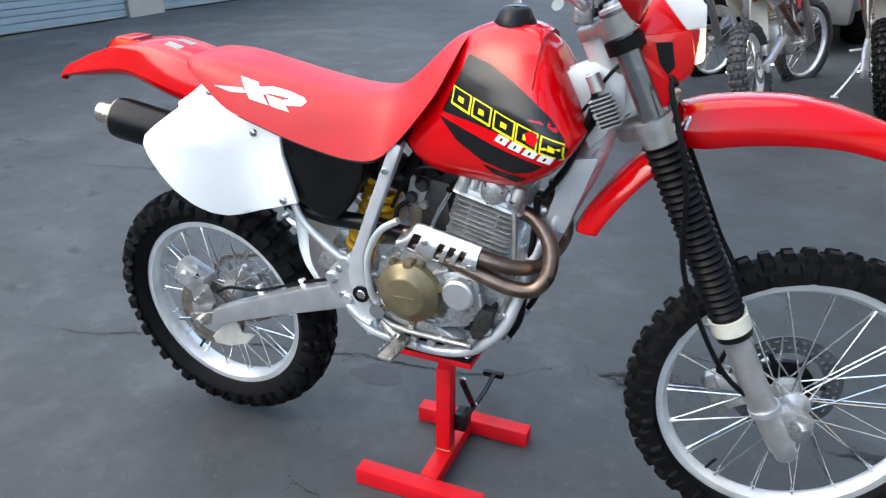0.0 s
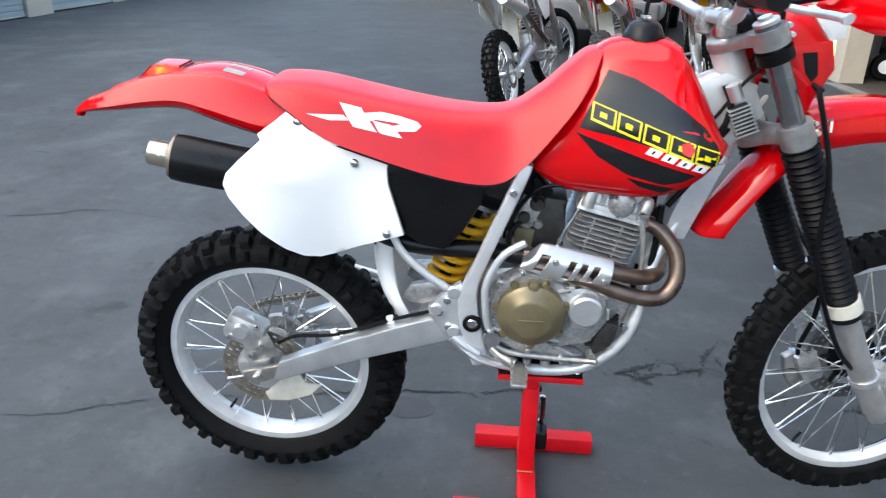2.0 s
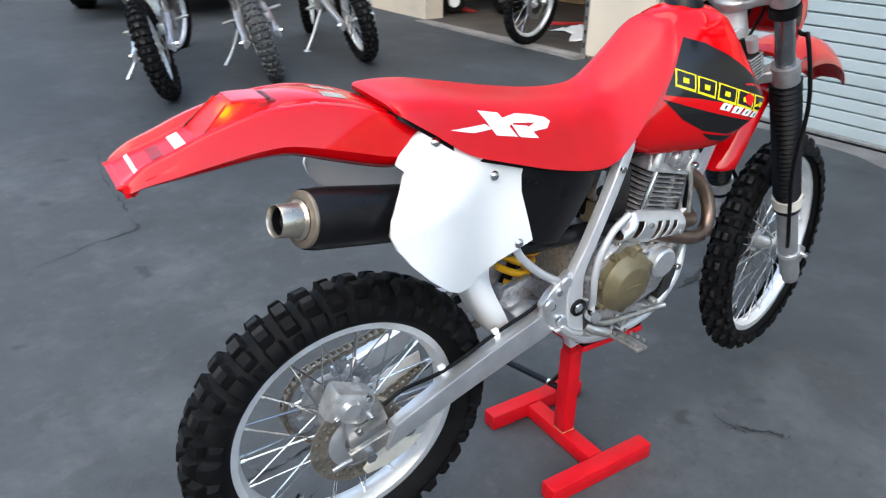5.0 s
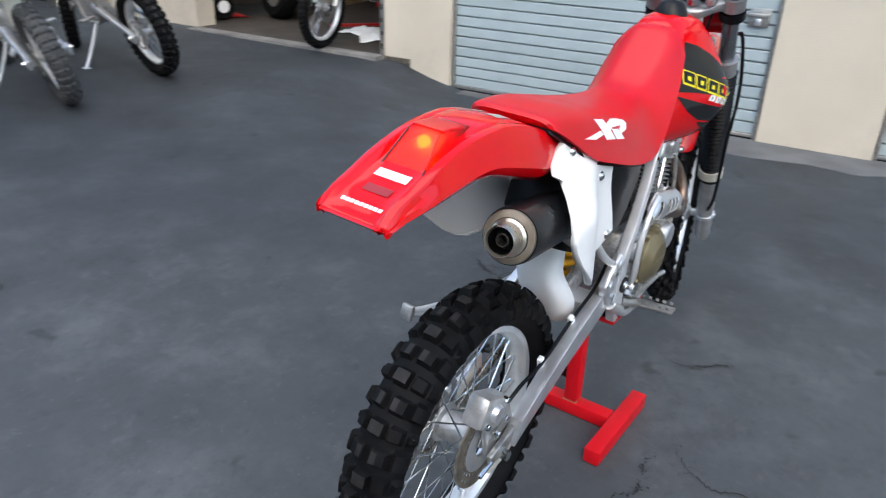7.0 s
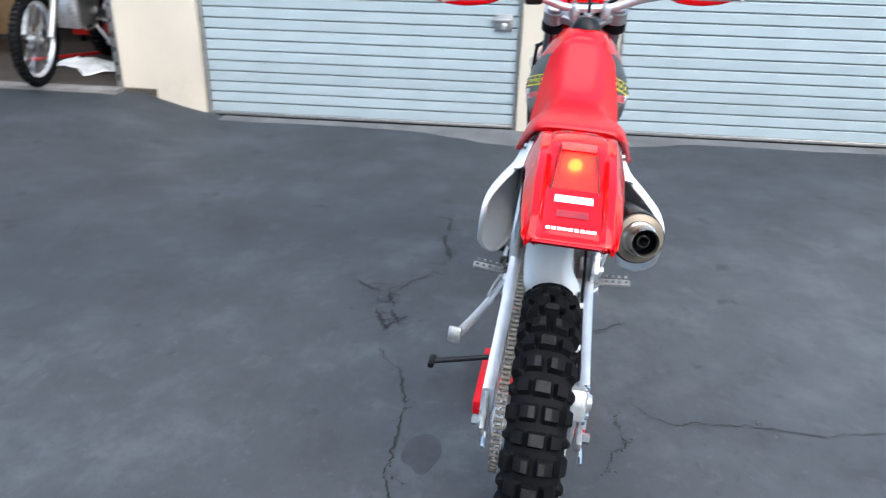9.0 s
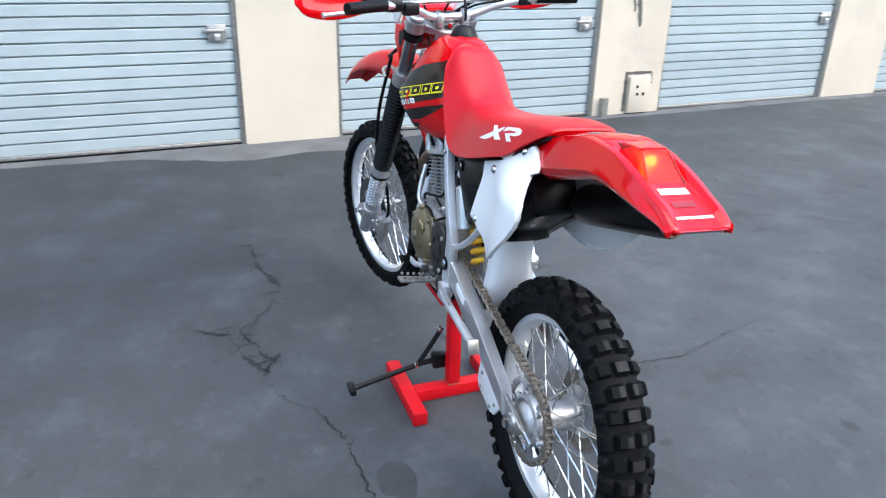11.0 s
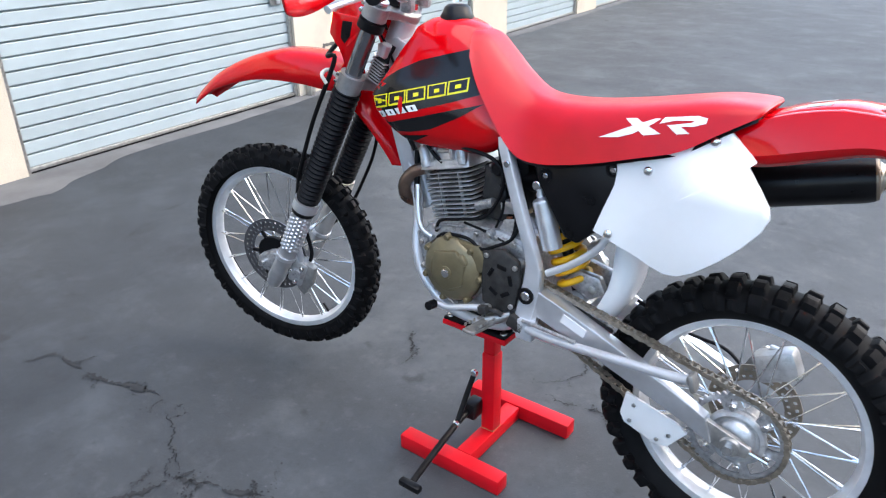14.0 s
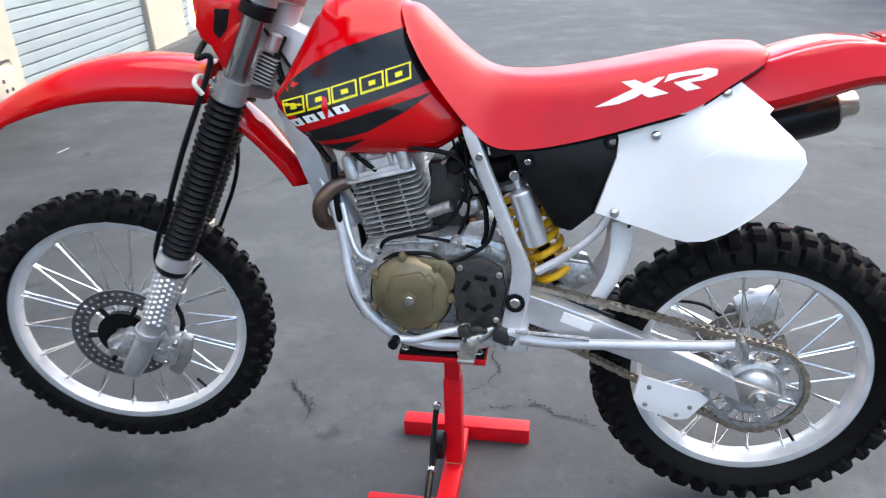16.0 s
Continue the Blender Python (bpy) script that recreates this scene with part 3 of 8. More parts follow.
def carton(x, y, z, w, d, h, turn=0, mat=CARDBOARD, label="closed brown cardboard storage box", name="cardboard_box", category="box"):
    b = thing(name, label, category, IN @ pose(x, y, z, 0, 0, turn), group="boxes in the unit")
    part("body", box((w, d, h), (0, 0, h / 2), 0.006), mat, b)
    part("tape", box((w + 0.002, 0.05, 0.002), (0, 0, h + 0.001)), TANWOOD, b)
    return b


def steel_shelf(x, y, w=1.5, d=0.45, h=1.9, turn=0):
    s = thing("shelf_rack", "dark metal shelf rack loaded with boxes", "shelf", IN @ pose(x, y, 0, 0, 0, turn))
    for i in (-1, 1):
        for j in (-1, 1):
            part("post", box((0.04, 0.04, h), (i * d / 2, j * w / 2, h / 2), 0.003), BLACK, s)
    for k in range(4):
        part("board", box((d + 0.02, w + 0.02, 0.03), (0, 0, 0.12 + k * 0.55), 0.004), DARKIN, s)
    return s


steel_shelf(3.6, 4.1)
steel_shelf(3.6, 5.45, 1.1)
for k, (x, y, z, w, d, h) in enumerate([(3.55, 3.6, 0.135, 0.4, 0.45, 0.36), (3.55, 4.15, 0.135, 0.42, 0.45, 0.3), (3.55, 4.62, 0.135, 0.4, 0.35, 0.4), (3.55, 3.7, 0.685, 0.4, 0.6, 0.33), (3.55, 4.45, 0.685, 0.4, 0.6, 0.38), (3.55, 5.3, 0.685, 0.4, 0.5, 0.3), (3.5, 5.4, 0.135, 0.4, 0.6, 0.4)]):
    carton(x, y, z, w, d, h, 3 * k - 8)
carton(2.5, 5.9, 0, 0.5, 0.5, 0.42, 8)
carton(2.52, 5.91, 0.425, 0.45, 0.45, 0.36, -6)


def tyre_and_hub(bm_seg, r, w, y):
    bm = lathe([(r * 0.5, y - w / 2), (r * 0.9, y - w / 2), (r, y - w / 4), (r, y + w / 4), (r * 0.9, y + w / 2), (r * 0.5, y + w / 2)], None, bm_seg, closed=True)
    return bm


def hand_truck(m):
    h = thing("hand_truck", "red steel hand truck with white-hubbed rubber wheels", "hand truck", m)
    for s in (-1, 1):
        part("rail", tube([(0, s * 0.17, 0.1), (0.02, s * 0.17, 0.7), (0.03, s * 0.15, 1.15), (-0.04, s * 0.06, 1.28)], 0.016), REDMETAL, h)
        w = part("wheel", tyre_and_hub(24, 0.125, 0.07, s * 0.24), RUBBER, h, "black pneumatic tyre", at=pose(-0.1, 0, 0.125))
        part("hub", lathe([(0, s * 0.28), (0.06, s * 0.278), (0.068, s * 0.265), (0.068, s * 0.21), (0, s * 0.2)], None, 20), WHITE, w, "white plastic wheel hub")
    for z in (0.25, 0.5, 0.75, 1.0):
        part("crossbar", tube([(0.01, -0.17, z), (0.01, 0.17, z)], 0.012, per=0), REDMETAL, h)
    part("axle", tube([(-0.1, -0.27, 0.125), (-0.1, 0.27, 0.125)], 0.009, per=0), STEEL, h)
    part("toe_plate", box((0.22, 0.38, 0.008), (0.1, 0, 0.03), 0.002), REDMETAL, h)
    for s in (-1, 1):
        part("bracket", box((0.12, 0.02, 0.12), (-0.04, s * 0.17, 0.13), 0.004), REDMETAL, h)
    return h


hand_truck(IN @ pose(0.64, 5.98, 0, 0, 6, -20))


def door_track(y):
    """A perforated steel track at the side of the open doorway."""
    t = thing("door_track", "galvanised perforated steel track beside the open doorway", "door track", IN @ pose(0.03, y, 0), kind="structure")
    part("channel", box((0.045, 0.05, 2.1), (0, 0, 1.05), 0.003), STEEL, t)
    for k in range(13):
        part("slot", box((0.004, 0.016, 0.030 if k % 3 else 0.045), (-0.0235, 0.004, 0.07 + 0.105 * k), 0.001), CABLE, t)
    return t


door_track(3.39)


def car_tyre_lying(m):
    t = thing("spare_tyre", "black spare tyre with a grey metal rim", "tyre", m)
    part("tyre", lathe([(0.2, -0.08), (0.28, -0.09), (0.31, -0.05), (0.31, 0.05), (0.28, 0.09), (0.2, 0.08)], None, 32, closed=True), RUBBER, t)
    part("rim", lathe([(0, 0.03), (0.12, 0.05), (0.19, 0.07), (0.21, 0.06), (0.2, -0.07)], None, 28), STEEL, t)
    return t


car_tyre_lying(IN @ pose(0.95, 5.42, 0.315, 8, 0, 70))


def rag(m, seed):
    bm = bmesh.new()
    bmesh.ops.create_grid(bm, x_segments=18, y_segments=18, size=0.2)
    for v in bm.verts:
        q = v.co * 9 + Vector((seed, 0, 0))
        v.co.z = 0.05 + 0.06 * noise.noise(q) + 0.03 * noise.noise(q * 2.3)
        v.co.z = max(0.004, v.co.z * (1.2 - v.co.length * 4))
    ob = new("crumpled_rag", to_mesh("crumpled_rag", bm, WHITE, 70))
    ob.matrix_basis = m
    shell(ob, 0.003)
    return tagged(ob, "crumpled white cloth on the unit's floor", "rag")


rag(IN @ pose(0.80, 4.20, 0), 2)
rag(IN @ pose(0.62, 3.86, 0, 0, 0, 40), 7)


def storage_bin(m):
    """A round ribbed bin with a domed lid."""
    b = thing("storage_bin", "dull grey ribbed plastic bin standing inside the doorway", "bin", m)
    part("body", lathe([(0, 0), (0.135, 0), (0.14, 0.01), (0.142, 0.16), (0.148, 0.17), (0.148, 0.19), (0.145, 0.20), (0.150, 0.36), (0.156, 0.37), (0.156, 0.39), (0.152, 0.40), (0.156, 0.56), (0, 0.56)], m_up, 28), BINGREY, b)
    part("lid", lathe([(0, 0.61), (0.10, 0.605), (0.155, 0.585), (0.166, 0.57), (0.166, 0.555), (0.157, 0.55)], m_up, 28), BLACK, b, "black lid")
    part("handle", tube([(-0.158, -0.05, 0.46), (-0.176, -0.03, 0.43), (-0.176, 0.03, 0.43), (-0.158, 0.05, 0.46)], 0.007, 8), BLACK, b)
    return b


BINGREY = surface("dull_grey_plastic", (0.14, 0.14, 0.135), 0.6, vary=0.2, scale=8, dirt=0.3)
m_up = pose(0, 0, 0, 90, 0, 0)
storage_bin(IN @ pose(0.46, 6.22, 0, 0, 0, 20))


def floor_bar(m):
    """A folded steel channel lying flat."""
    c = thing("steel_channel", "red painted steel channel lying on the unit's floor", "steel bar", m)
    part("web", box((0.62, 0.075, 0.006), (0, 0, 0.020), 0.001), REDMETAL, c)
    for y in (-0.036, 0.036):
        part("flange", box((0.62, 0.006, 0.020), (0, y, 0.0102), 0.001), REDMETAL, c)
    return c


floor_bar(IN @ pose(1.12, 4.50, 0, 0, 0, -38))


def tool_chest(m):
    c = thing("tool_chest", "low red metal tool chest with drawers", "tool chest", m)
    part("body", box((0.45, 0.7, 0.5), (0, 0, 0.32), 0.01), REDMETAL, c)
    for k in range(3):
        d = part("drawer", box((0.012, 0.64, 0.13), (-0.231, 0, 0.16 + k * 0.15), 0.004), REDMETAL, c)
        part("handle", box((0.02, 0.5, 0.015), (-0.245, 0, 0.21 + k * 0.15), 0.003), CHROME, d)
    for i in (-1, 1):
        for j in (-1, 1):
            part("castor", lathe([(0, -0.012), (0.035, -0.012), (0.035, 0.012), (0, 0.012)], pose(i * 0.17, j * 0.28, 0.035), 14), RUBBER, c)
    return c


tool_chest(IN @ pose(2.2, 4.6, 0))


def outlet_box(m):
    """A low painted box on the pillar with three holes and a sooty outline."""
    o = thing("outlet_box", "low cream painted utility box with sooty outline on the pillar", "utility box", m, kind="structure")
    part("cover", box((0.040, 0.22, 0.31), (-0.019, 0, 0.160), 0.012), STUCCO, o)
    for y, z in ((0.04, 0.23), (0.03, 0.165), (-0.045, 0.165)):
        part("socket_hole", lathe([(0, 0.002), (0.013, 0.002), (0.015, 0)], pose(-0.0392, y * 0.8, z, 0, 0, 90), 14), BLACK, o)
    b, rows = bmesh.new(), []
    for k in range(41):
        q = k / 40
        y, z = (0.132, 0.34 * q * 2.5) if q < 0.4 else (0.132 - 0.264 * (q - 0.4) / 0.35, 0.34) if q < 0.75 else (-0.132, 0.34 - 0.4 * (q - 0.75))
        w = 0.034 * (0.5 + 1.2 * abs(noise.noise(Vector((k * 0.35, 2, 0))))) * (1 if q < 0.75 else 0.5)
        cy, cz = (y, z) if 0.06 < z < 0.36 else (y, max(z, 0.02))
        d = Vector((0, 1, 0)) if q < 0.38 or q > 0.77 else Vector((0, 0.4, 1)).normalized()
        rows.append([b.verts.new((-0.004, cy + d.y * w * e, cz + d.z * w * e)) for e in (-0.6, 0.6)])
    for p, q in zip(rows, rows[1:]):
        b.faces.new((p[0], p[1], q[1], q[0]))
    for y0, z0, z1, wid, seed in ((0.06, 0.72, 1.10, 0.050, 4), (0.13, 0.84, 1.22, 0.030, 9)):
        sb, strip = bmesh.new(), []
        for k in range(25):
            q = k / 24
            w = wid * (0.25 + 0.75 * math.sin(math.pi * min(1.0, 0.15 + q))) * (0.7 + 0.8 * abs(noise.noise(Vector((k * 0.4, seed, 0)))))
            c = y0 + 0.05 * q + 0.02 * noise.noise(Vector((k * 0.2, seed, 3)))
            strip.append([sb.verts.new((-0.0035, c + w * e, z0 + (z1 - z0) * q)) for e in (-0.5, 0.5)])
        for p, q in zip(strip, strip[1:]):
            sb.faces.new((p[0], p[1], q[1], q[0]))
        part("soot_streak", sb, surface("soot_on_paint", (0.09, 0.085, 0.08), 0.9, vary=0.4, scale=30), o, "dark soot streak up the pillar")
    part("soot_mark", b, surface("soot_on_paint", (0.09, 0.085, 0.08), 0.9, vary=0.4, scale=30), o, "dark sooty outline")
    return o


outlet_box(WALL @ pose(0, -2.93, 0.01))
wall_box("pipe_stub", -0.06, -0.01, -2.60, -2.55, 0.0, 0.16, STEEL, "short rusty pipe stub at the pillar's foot", WALL, category="pipe")


def parked_suv(m):
    """Silver sport utility vehicle seen from behind."""
    c = thing("parked_car", "silver sport utility vehicle parked behind the motorbikes", "car", m)
    prof = [(0, 0.55), (0.02, 0.95), (0.12, 1.05), (0.3, 1.62), (0.55, 1.72), (2.4, 1.74), (3.15, 1.15), (4.3, 1.02), (4.5, 0.8), (4.52, 0.4), (0.1, 0.38)]
    body = prism([(x, z) for x, z in prof], -0.9, 0.9, 0.05)
    part("body", body, CARPAINT, c)
    part("rear_window", prism([(0.12, 1.12), (0.285, 1.58), (0.265, 1.6), (0.1, 1.14)], -0.7, 0.7, 0.004), GLASS, c)
    part("bumper", box((0.22, 1.74, 0.30), (0.0, 0, 0.42), 0.04), BUMPER, c, "dark grey plastic rear bumper")
    for s in (-1, 1):
        part("tail_light", box((0.07, 0.16, 0.3), (0.0, s * 0.8, 0.9), 0.02), LENS, c, "red tail light lens")
        part("side_window", prism([(0.5, 1.2), (0.62, 1.6), (2.3, 1.62), (2.85, 1.2)], s * 0.9, s * 0.908, 0.0), GLASS, c)
        for x in (0.95, 3.65):
            w = part("wheel", tyre_and_hub(30, 0.36, 0.24, 0), RUBBER, c, at=pose(x, s * 0.8, 0.36))
            part("rim", lathe([(0, s * 0.1), (0.08, s * 0.11), (0.2, s * 0.07), (0.24, s * 0.11), (0.24, -s * 0.1)], None, 26), ALLOY, w)
    return c


parked_suv(pose(0.50, 6.95, ground_height(0.5, 7.5), 0, 0, 76))

# ---- wheels ----
def tyre_mesh(rim, r, width, rows, front):
    """Knobbly off-road tyre about the local y axis, moulded in one skin."""
    kh = 0.0150 if not front else 0.0135
    drop = 0.030 if front else 0.024
    hw, crown = width / 2, r - kh
    # tread blocks in each half row: centre across, half width, centre along, half length (in pitches)
    even = [(0.27, 0.185, 0.0, 0.31), (0.90, 0.14, 0.06, 0.33)]
    odd = [(0.0, 0.21, 0.0, 0.26), (0.60, 0.165, 0.0, 0.29), (1.02, 0.09, 0.0, 0.21)]
    if not front:
        even = [(0.40, 0.275, 0.0, 0.30), (0.96, 0.15, 0.05, 0.34)]
        odd = [(0.0, 0.30, 0.0, 0.28), (0.66, 0.20, 0.0, 0.27), (1.06, 0.07, 0.0, 0.22)]
    steps = [-0.50, -0.375, -0.325, -0.28, -0.22, -0.1, 0.1, 0.22, 0.28, 0.325, 0.375]
    across = sorted({s * v for s in (-1, 1) for v in (0.0, 0.06, 0.10, 0.15, 0.20, 0.27, 0.33, 0.40, 0.45, 0.50, 0.56, 0.63, 0.69, 0.74, 0.80, 0.85, 0.90, 0.96, 1.02, 1.07, 1.12)})
    rnd = random.Random(7)
    wob = [[rnd.uniform(0.9, 1.1) for _ in range(4)] for _ in range(rows)]

    def edge(d, half, soft):
        return 1 - smooth(half - soft, half + soft, abs(d))

    def height(k, f, u):
        h = 0.0
        for q, (c, w, a, l) in enumerate(even if k % 2 == 0 else odd):
            for s in ((-1, 1) if c else (1,)):
                h = max(h, edge(u - s * c, w, 0.045) * edge(f - a * s, l * wob[k][q], 0.06))
        return h

    bm, rings, tops = bmesh.new(), [], []
    for k in range(rows):
        for f in steps:
            th = 2 * math.pi * (k + f) / rows
            ring = []
            for rr, y in ((rim + 0.002, -hw * 0.52), (rim + 0.016, -hw * 0.80), (rim + 0.036, -hw * 0.95)):
                ring.append((rr, y))
            for u in across:
                a = min(1.0, abs(u))
                base = crown - drop * a**2.4 - 0.16 * max(0.0, abs(u) - 1.0) * hw / 0.05
                tilt = math.copysign(0.85 * a**2.2, u)
                h = height(k, f, u) * kh
                ring.append((base + h * math.cos(tilt), u * hw * 0.93 / 1.0 * (1.0 if abs(u) < 1 else 1.0) * 0.96 + h * math.sin(tilt) * 0.8))
            for rr, y in ((rim + 0.036, hw * 0.95), (rim + 0.016, hw * 0.80), (rim + 0.002, hw * 0.52)):
                ring.append((rr, y))
            tops.append([0] * 3 + [abs(u) < 0.42 and height(k, f, u) > 0.9 for u in across] + [0] * 3)
            rings.append([bm.verts.new((rr * math.cos(th), y, rr * math.sin(th))) for rr, y in ring])
    n = len(rings[0])
    for i, (a, b) in enumerate(zip(rings, rings[1:] + rings[:1])):
        ta, tb = tops[i], tops[(i + 1) % len(tops)]
        for q in range(n - 1):
            face = bm.faces.new((a[q], a[q + 1], b[q + 1], b[q]))
            face.material_index = 1 if ta[q] and ta[q + 1] and tb[q] and tb[q + 1] else 0
    return bm


def disc_mesh(r0, r1, y, holes=36, t=0.004):
    """A brake disc with two rings of drilled holes."""
    bm = bmesh.new()
    radii = np.linspace(r0, r1, 6)
    n = holes * 2
    v = [[[bm.verts.new((r * math.cos(a), y + s * t / 2, r * math.sin(a))) for a in (2 * math.pi * k / n for k in range(n))] for r in radii] for s in (-1, 1)]
    for side in (0, 1):
        for i in range(5):
            for k in range(n):
                if i in (1, 3) and (k + i // 2) % 2 == 0:
                    continue
                j = (k + 1) % n
                bm.faces.new((v[side][i][k], v[side][i][j], v[side][i + 1][j], v[side][i + 1][k]))
    for i in (0, 5):
        for k in range(n):
            j = (k + 1) % n
            bm.faces.new((v[0][i][k], v[0][i][j], v[1][i][j], v[1][i][k]))
    return bm


def spoke_mesh(flange_r, flange_y, rim_r, sweep, side):
    a = sweep
    p0 = Vector((flange_r * math.cos(0), side * flange_y, flange_r * math.sin(0)))
    p1 = Vector((rim_r * math.cos(a), side * 0.004, rim_r * math.sin(a)))
    bm = tube([p0, p1], 0.0019, 6, 0)
    d = (p0 - p1).normalized()
    tube([p1, p1 + d * 0.016], 0.0032, 6, 0, bm)
    return to_mesh("spoke", bm, CHROME)


def wheel(parent, name, m, rim, r, width, rows, front, rim_half, spokes=36, hub_r=0.022, flange=0.034, flange_y=0.034, tyre_mat=None):
    """A spoked wheel about its local y axis: hub with tyre, rim and spokes."""
    hub = part(name, lathe([(0, -0.062), (0.013, -0.062), (0.013, -0.045), (flange, -flange_y - 0.003), (flange, -flange_y + 0.003), (hub_r, -flange_y + 0.008), (hub_r, flange_y - 0.008), (flange, flange_y - 0.003), (flange, flange_y + 0.003), (0.013, 0.045), (0.013, 0.062), (0, 0.062)], None, 28), CAST, parent, "spoked wheel with a cast alloy hub", at=m)
    tyre = part("tyre", tyre_mesh(rim, r, width, rows, front), tyre_mat or RUBBER, hub, "black knobbly off-road tyre")
    tyre.data.materials.append(tyre_mat or WORN)
    h = rim_half
    part("rim", lathe([(rim + 0.004, -h), (rim + 0.005, -h + 0.002), (rim - 0.004, -h + 0.004), (rim - 0.010, -h * 0.72), (rim - 0.017, -h * 0.45), (rim - 0.021, 0), (rim - 0.017, h * 0.45), (rim - 0.010, h * 0.72), (rim - 0.004, h - 0.004), (rim + 0.005, h - 0.002), (rim + 0.004, h), (rim - 0.012, h * 0.995), (rim - 0.0195, h * 0.5), (rim - 0.0235, 0), (rim - 0.0195, -h * 0.5), (rim - 0.012, -h * 0.995)], None, 72, closed=True), RIMS, hub, "bright anodised alloy rim")
    kinds = [(spoke_mesh(flange - 0.004, flange_y, rim - 0.018, sg * 0.62, sd), sd) for sd in (-1, 1) for sg in (-1, 1)]
    for k in range(spokes):
        part("spoke", kinds[k % 4][0], CHROME, hub, at=pose(0, 0, 0, 0, 360.0 * k / spokes + 4))
    part("valve", tube([(0, 0, -rim + 0.02), (0, 0, -rim + 0.055)], 0.0035, 8, 0), CABLE, hub, at=pose(0, 0, 0, 0, 35))
    return hub


# ---- the motorbike on the stand ----
LEAN = 0.052
bike = thing("dirt_bike", "red and white off-road motorbike raised on a red stand", "motorbike", Matrix.Translation((0, 0, 0.95)) @ Matrix.Rotation(LEAN, 4, "X") @ Matrix.Translation((0, 0, -0.95)))

# steering: axis through HEAD, raked; the front end is turned to its left
RAKE, STEER = 0.449, 0.227
HEAD = Vector((0.284, 0, 1.0))
DOWN = Vector((math.sin(RAKE), 0, -math.cos(RAKE)))
FORE = Vector((math.cos(RAKE), 0, math.sin(RAKE)))
FRONT = Matrix.Translation(HEAD) @ Matrix.Rotation(0.030, 4, "X") @ Matrix.Rotation(STEER, 4, -DOWN) @ Matrix.Translation(-HEAD)


def fp(a, f, y=0.0):
    """A point of the front end: a down the steering axis, f ahead of it."""
    p = HEAD + DOWN * a + FORE * f
    return Vector((p.x, y, p.z))


FORK_Y, FORK_F = 0.094, 0.040
AXLE = fp(0.72, 0.098)

# seat
SEAT_ROWS = densified([
    (-0.640, 1.006, -0.648, 1.019, 0.078, 0.070), (-0.628, 1.000, -0.634, 1.026, 0.092, 0.080), (-0.580, 0.970, -0.560, 1.025, 0.108, 0.090),
    (-0.520, 0.932, -0.470, 1.009, 0.122, 0.094), (-0.440, 0.906, -0.380, 0.992, 0.128, 0.092), (-0.340, 0.876, -0.290, 0.979, 0.128, 0.086),
    (-0.240, 0.855, -0.215, 0.976, 0.124, 0.076), (-0.175, 0.858, -0.160, 0.986, 0.120, 0.066), (-0.130, 0.892, -0.108, 1.022, 0.116, 0.060),
    (-0.085, 0.945, -0.062, 1.065, 0.108, 0.056), (-0.045, 1.000, -0.027, 1.095, 0.098, 0.054), (-0.018, 1.050, 0.002, 1.103, 0.086, 0.052)], 5)
seat = part("seat", hooded(SEAT_ROWS, 4.6, 13, True), SEAT, bike, "long red vinyl seat with a white emblem")
seat_tree = bvh_of(seat)
part("seat_base", hooded([(bx, bz - 0.008, bx, bz + 0.004, wb - 0.009, wb - 0.011) for bx, bz, tx, tz, wb, wt in SEAT_ROWS[2:44]], 6, 4, True), BLACK, seat, "black seat edge")

# tank: half width W at the belly, narrowing upwards
TANK = densified([
    (-0.126, 0.880, 0.925, 0.070), (-0.100, 0.856, 0.965, 0.088), (-0.055, 0.830, 1.030, 0.098), (-0.010, 0.824, 1.098, 0.108), (0.035, 0.823, 1.120, 0.120),
    (0.085, 0.824, 1.123, 0.134), (0.130, 0.832, 1.117, 0.145), (0.170, 0.854, 1.090, 0.150), (0.200, 0.881, 1.045, 0.148), (0.224, 0.911, 1.000, 0.136), (0.238, 0.940, 0.965, 0.112)], 5)


def tank_mesh():
    shape = [(0.0, 0.02), (0.55, 0.0), (0.84, 0.06), (0.97, 0.18), (1.0, 0.34), (0.93, 0.52), (0.78, 0.70), (0.60, 0.86), (0.42, 0.96), (0.2, 1.0)]
    bm, rings = bmesh.new(), []
    for x, b, t, w in TANK:
        right = [(-w * f, b + (t - b) * g) for f, g in shape]
        ring = right + [(0, t)] + [(-y, z) for y, z in right[::-1]]
        rings.append([bm.verts.new((x - 0.02 * max(0, (z - b) / (t - b) - 0.4) if x > 0.15 else x, y, z)) for y, z in ring[:-1]])
    for a, b in zip(rings, rings[1:]):
        n = len(a)
        for k in range(n):
            bm.faces.new((a[k], a[(k + 1) % n], b[(k + 1) % n], b[k]))
    bm.faces.new(rings[0]), bm.faces.new(rings[-1][::-1])
    bmesh.ops.remove_doubles(bm, verts=bm.verts[:], dist=0.0004)
    return bm


tank = part("fuel_tank", tank_mesh(), RED, bike, "glossy red plastic fuel tank with black and yellow graphics", sharp=50)
tank_tree = bvh_of(tank)
cap = part("fuel_cap", lathe([(0, 0.038), (0.022, 0.037), (0.030, 0.031), (0.035, 0.019), (0.041, 0.009), (0.041, 0.0), (0, 0.0)], pose(0.078, 0, 1.113, 90, 0, 0) @ Matrix.Rotation(radians(-0), 4, "Y"), 12), BLACK, bike, "black ribbed plastic fuel cap")
part("breather_hose", tube([(0.078, 0, 1.155), (0.080, 0, 1.185), (0.10, 0.0, 1.22), (0.16, -0.005, 1.235), (0.215, 0, 1.20)], 0.0042, 8), CABLE, cap)
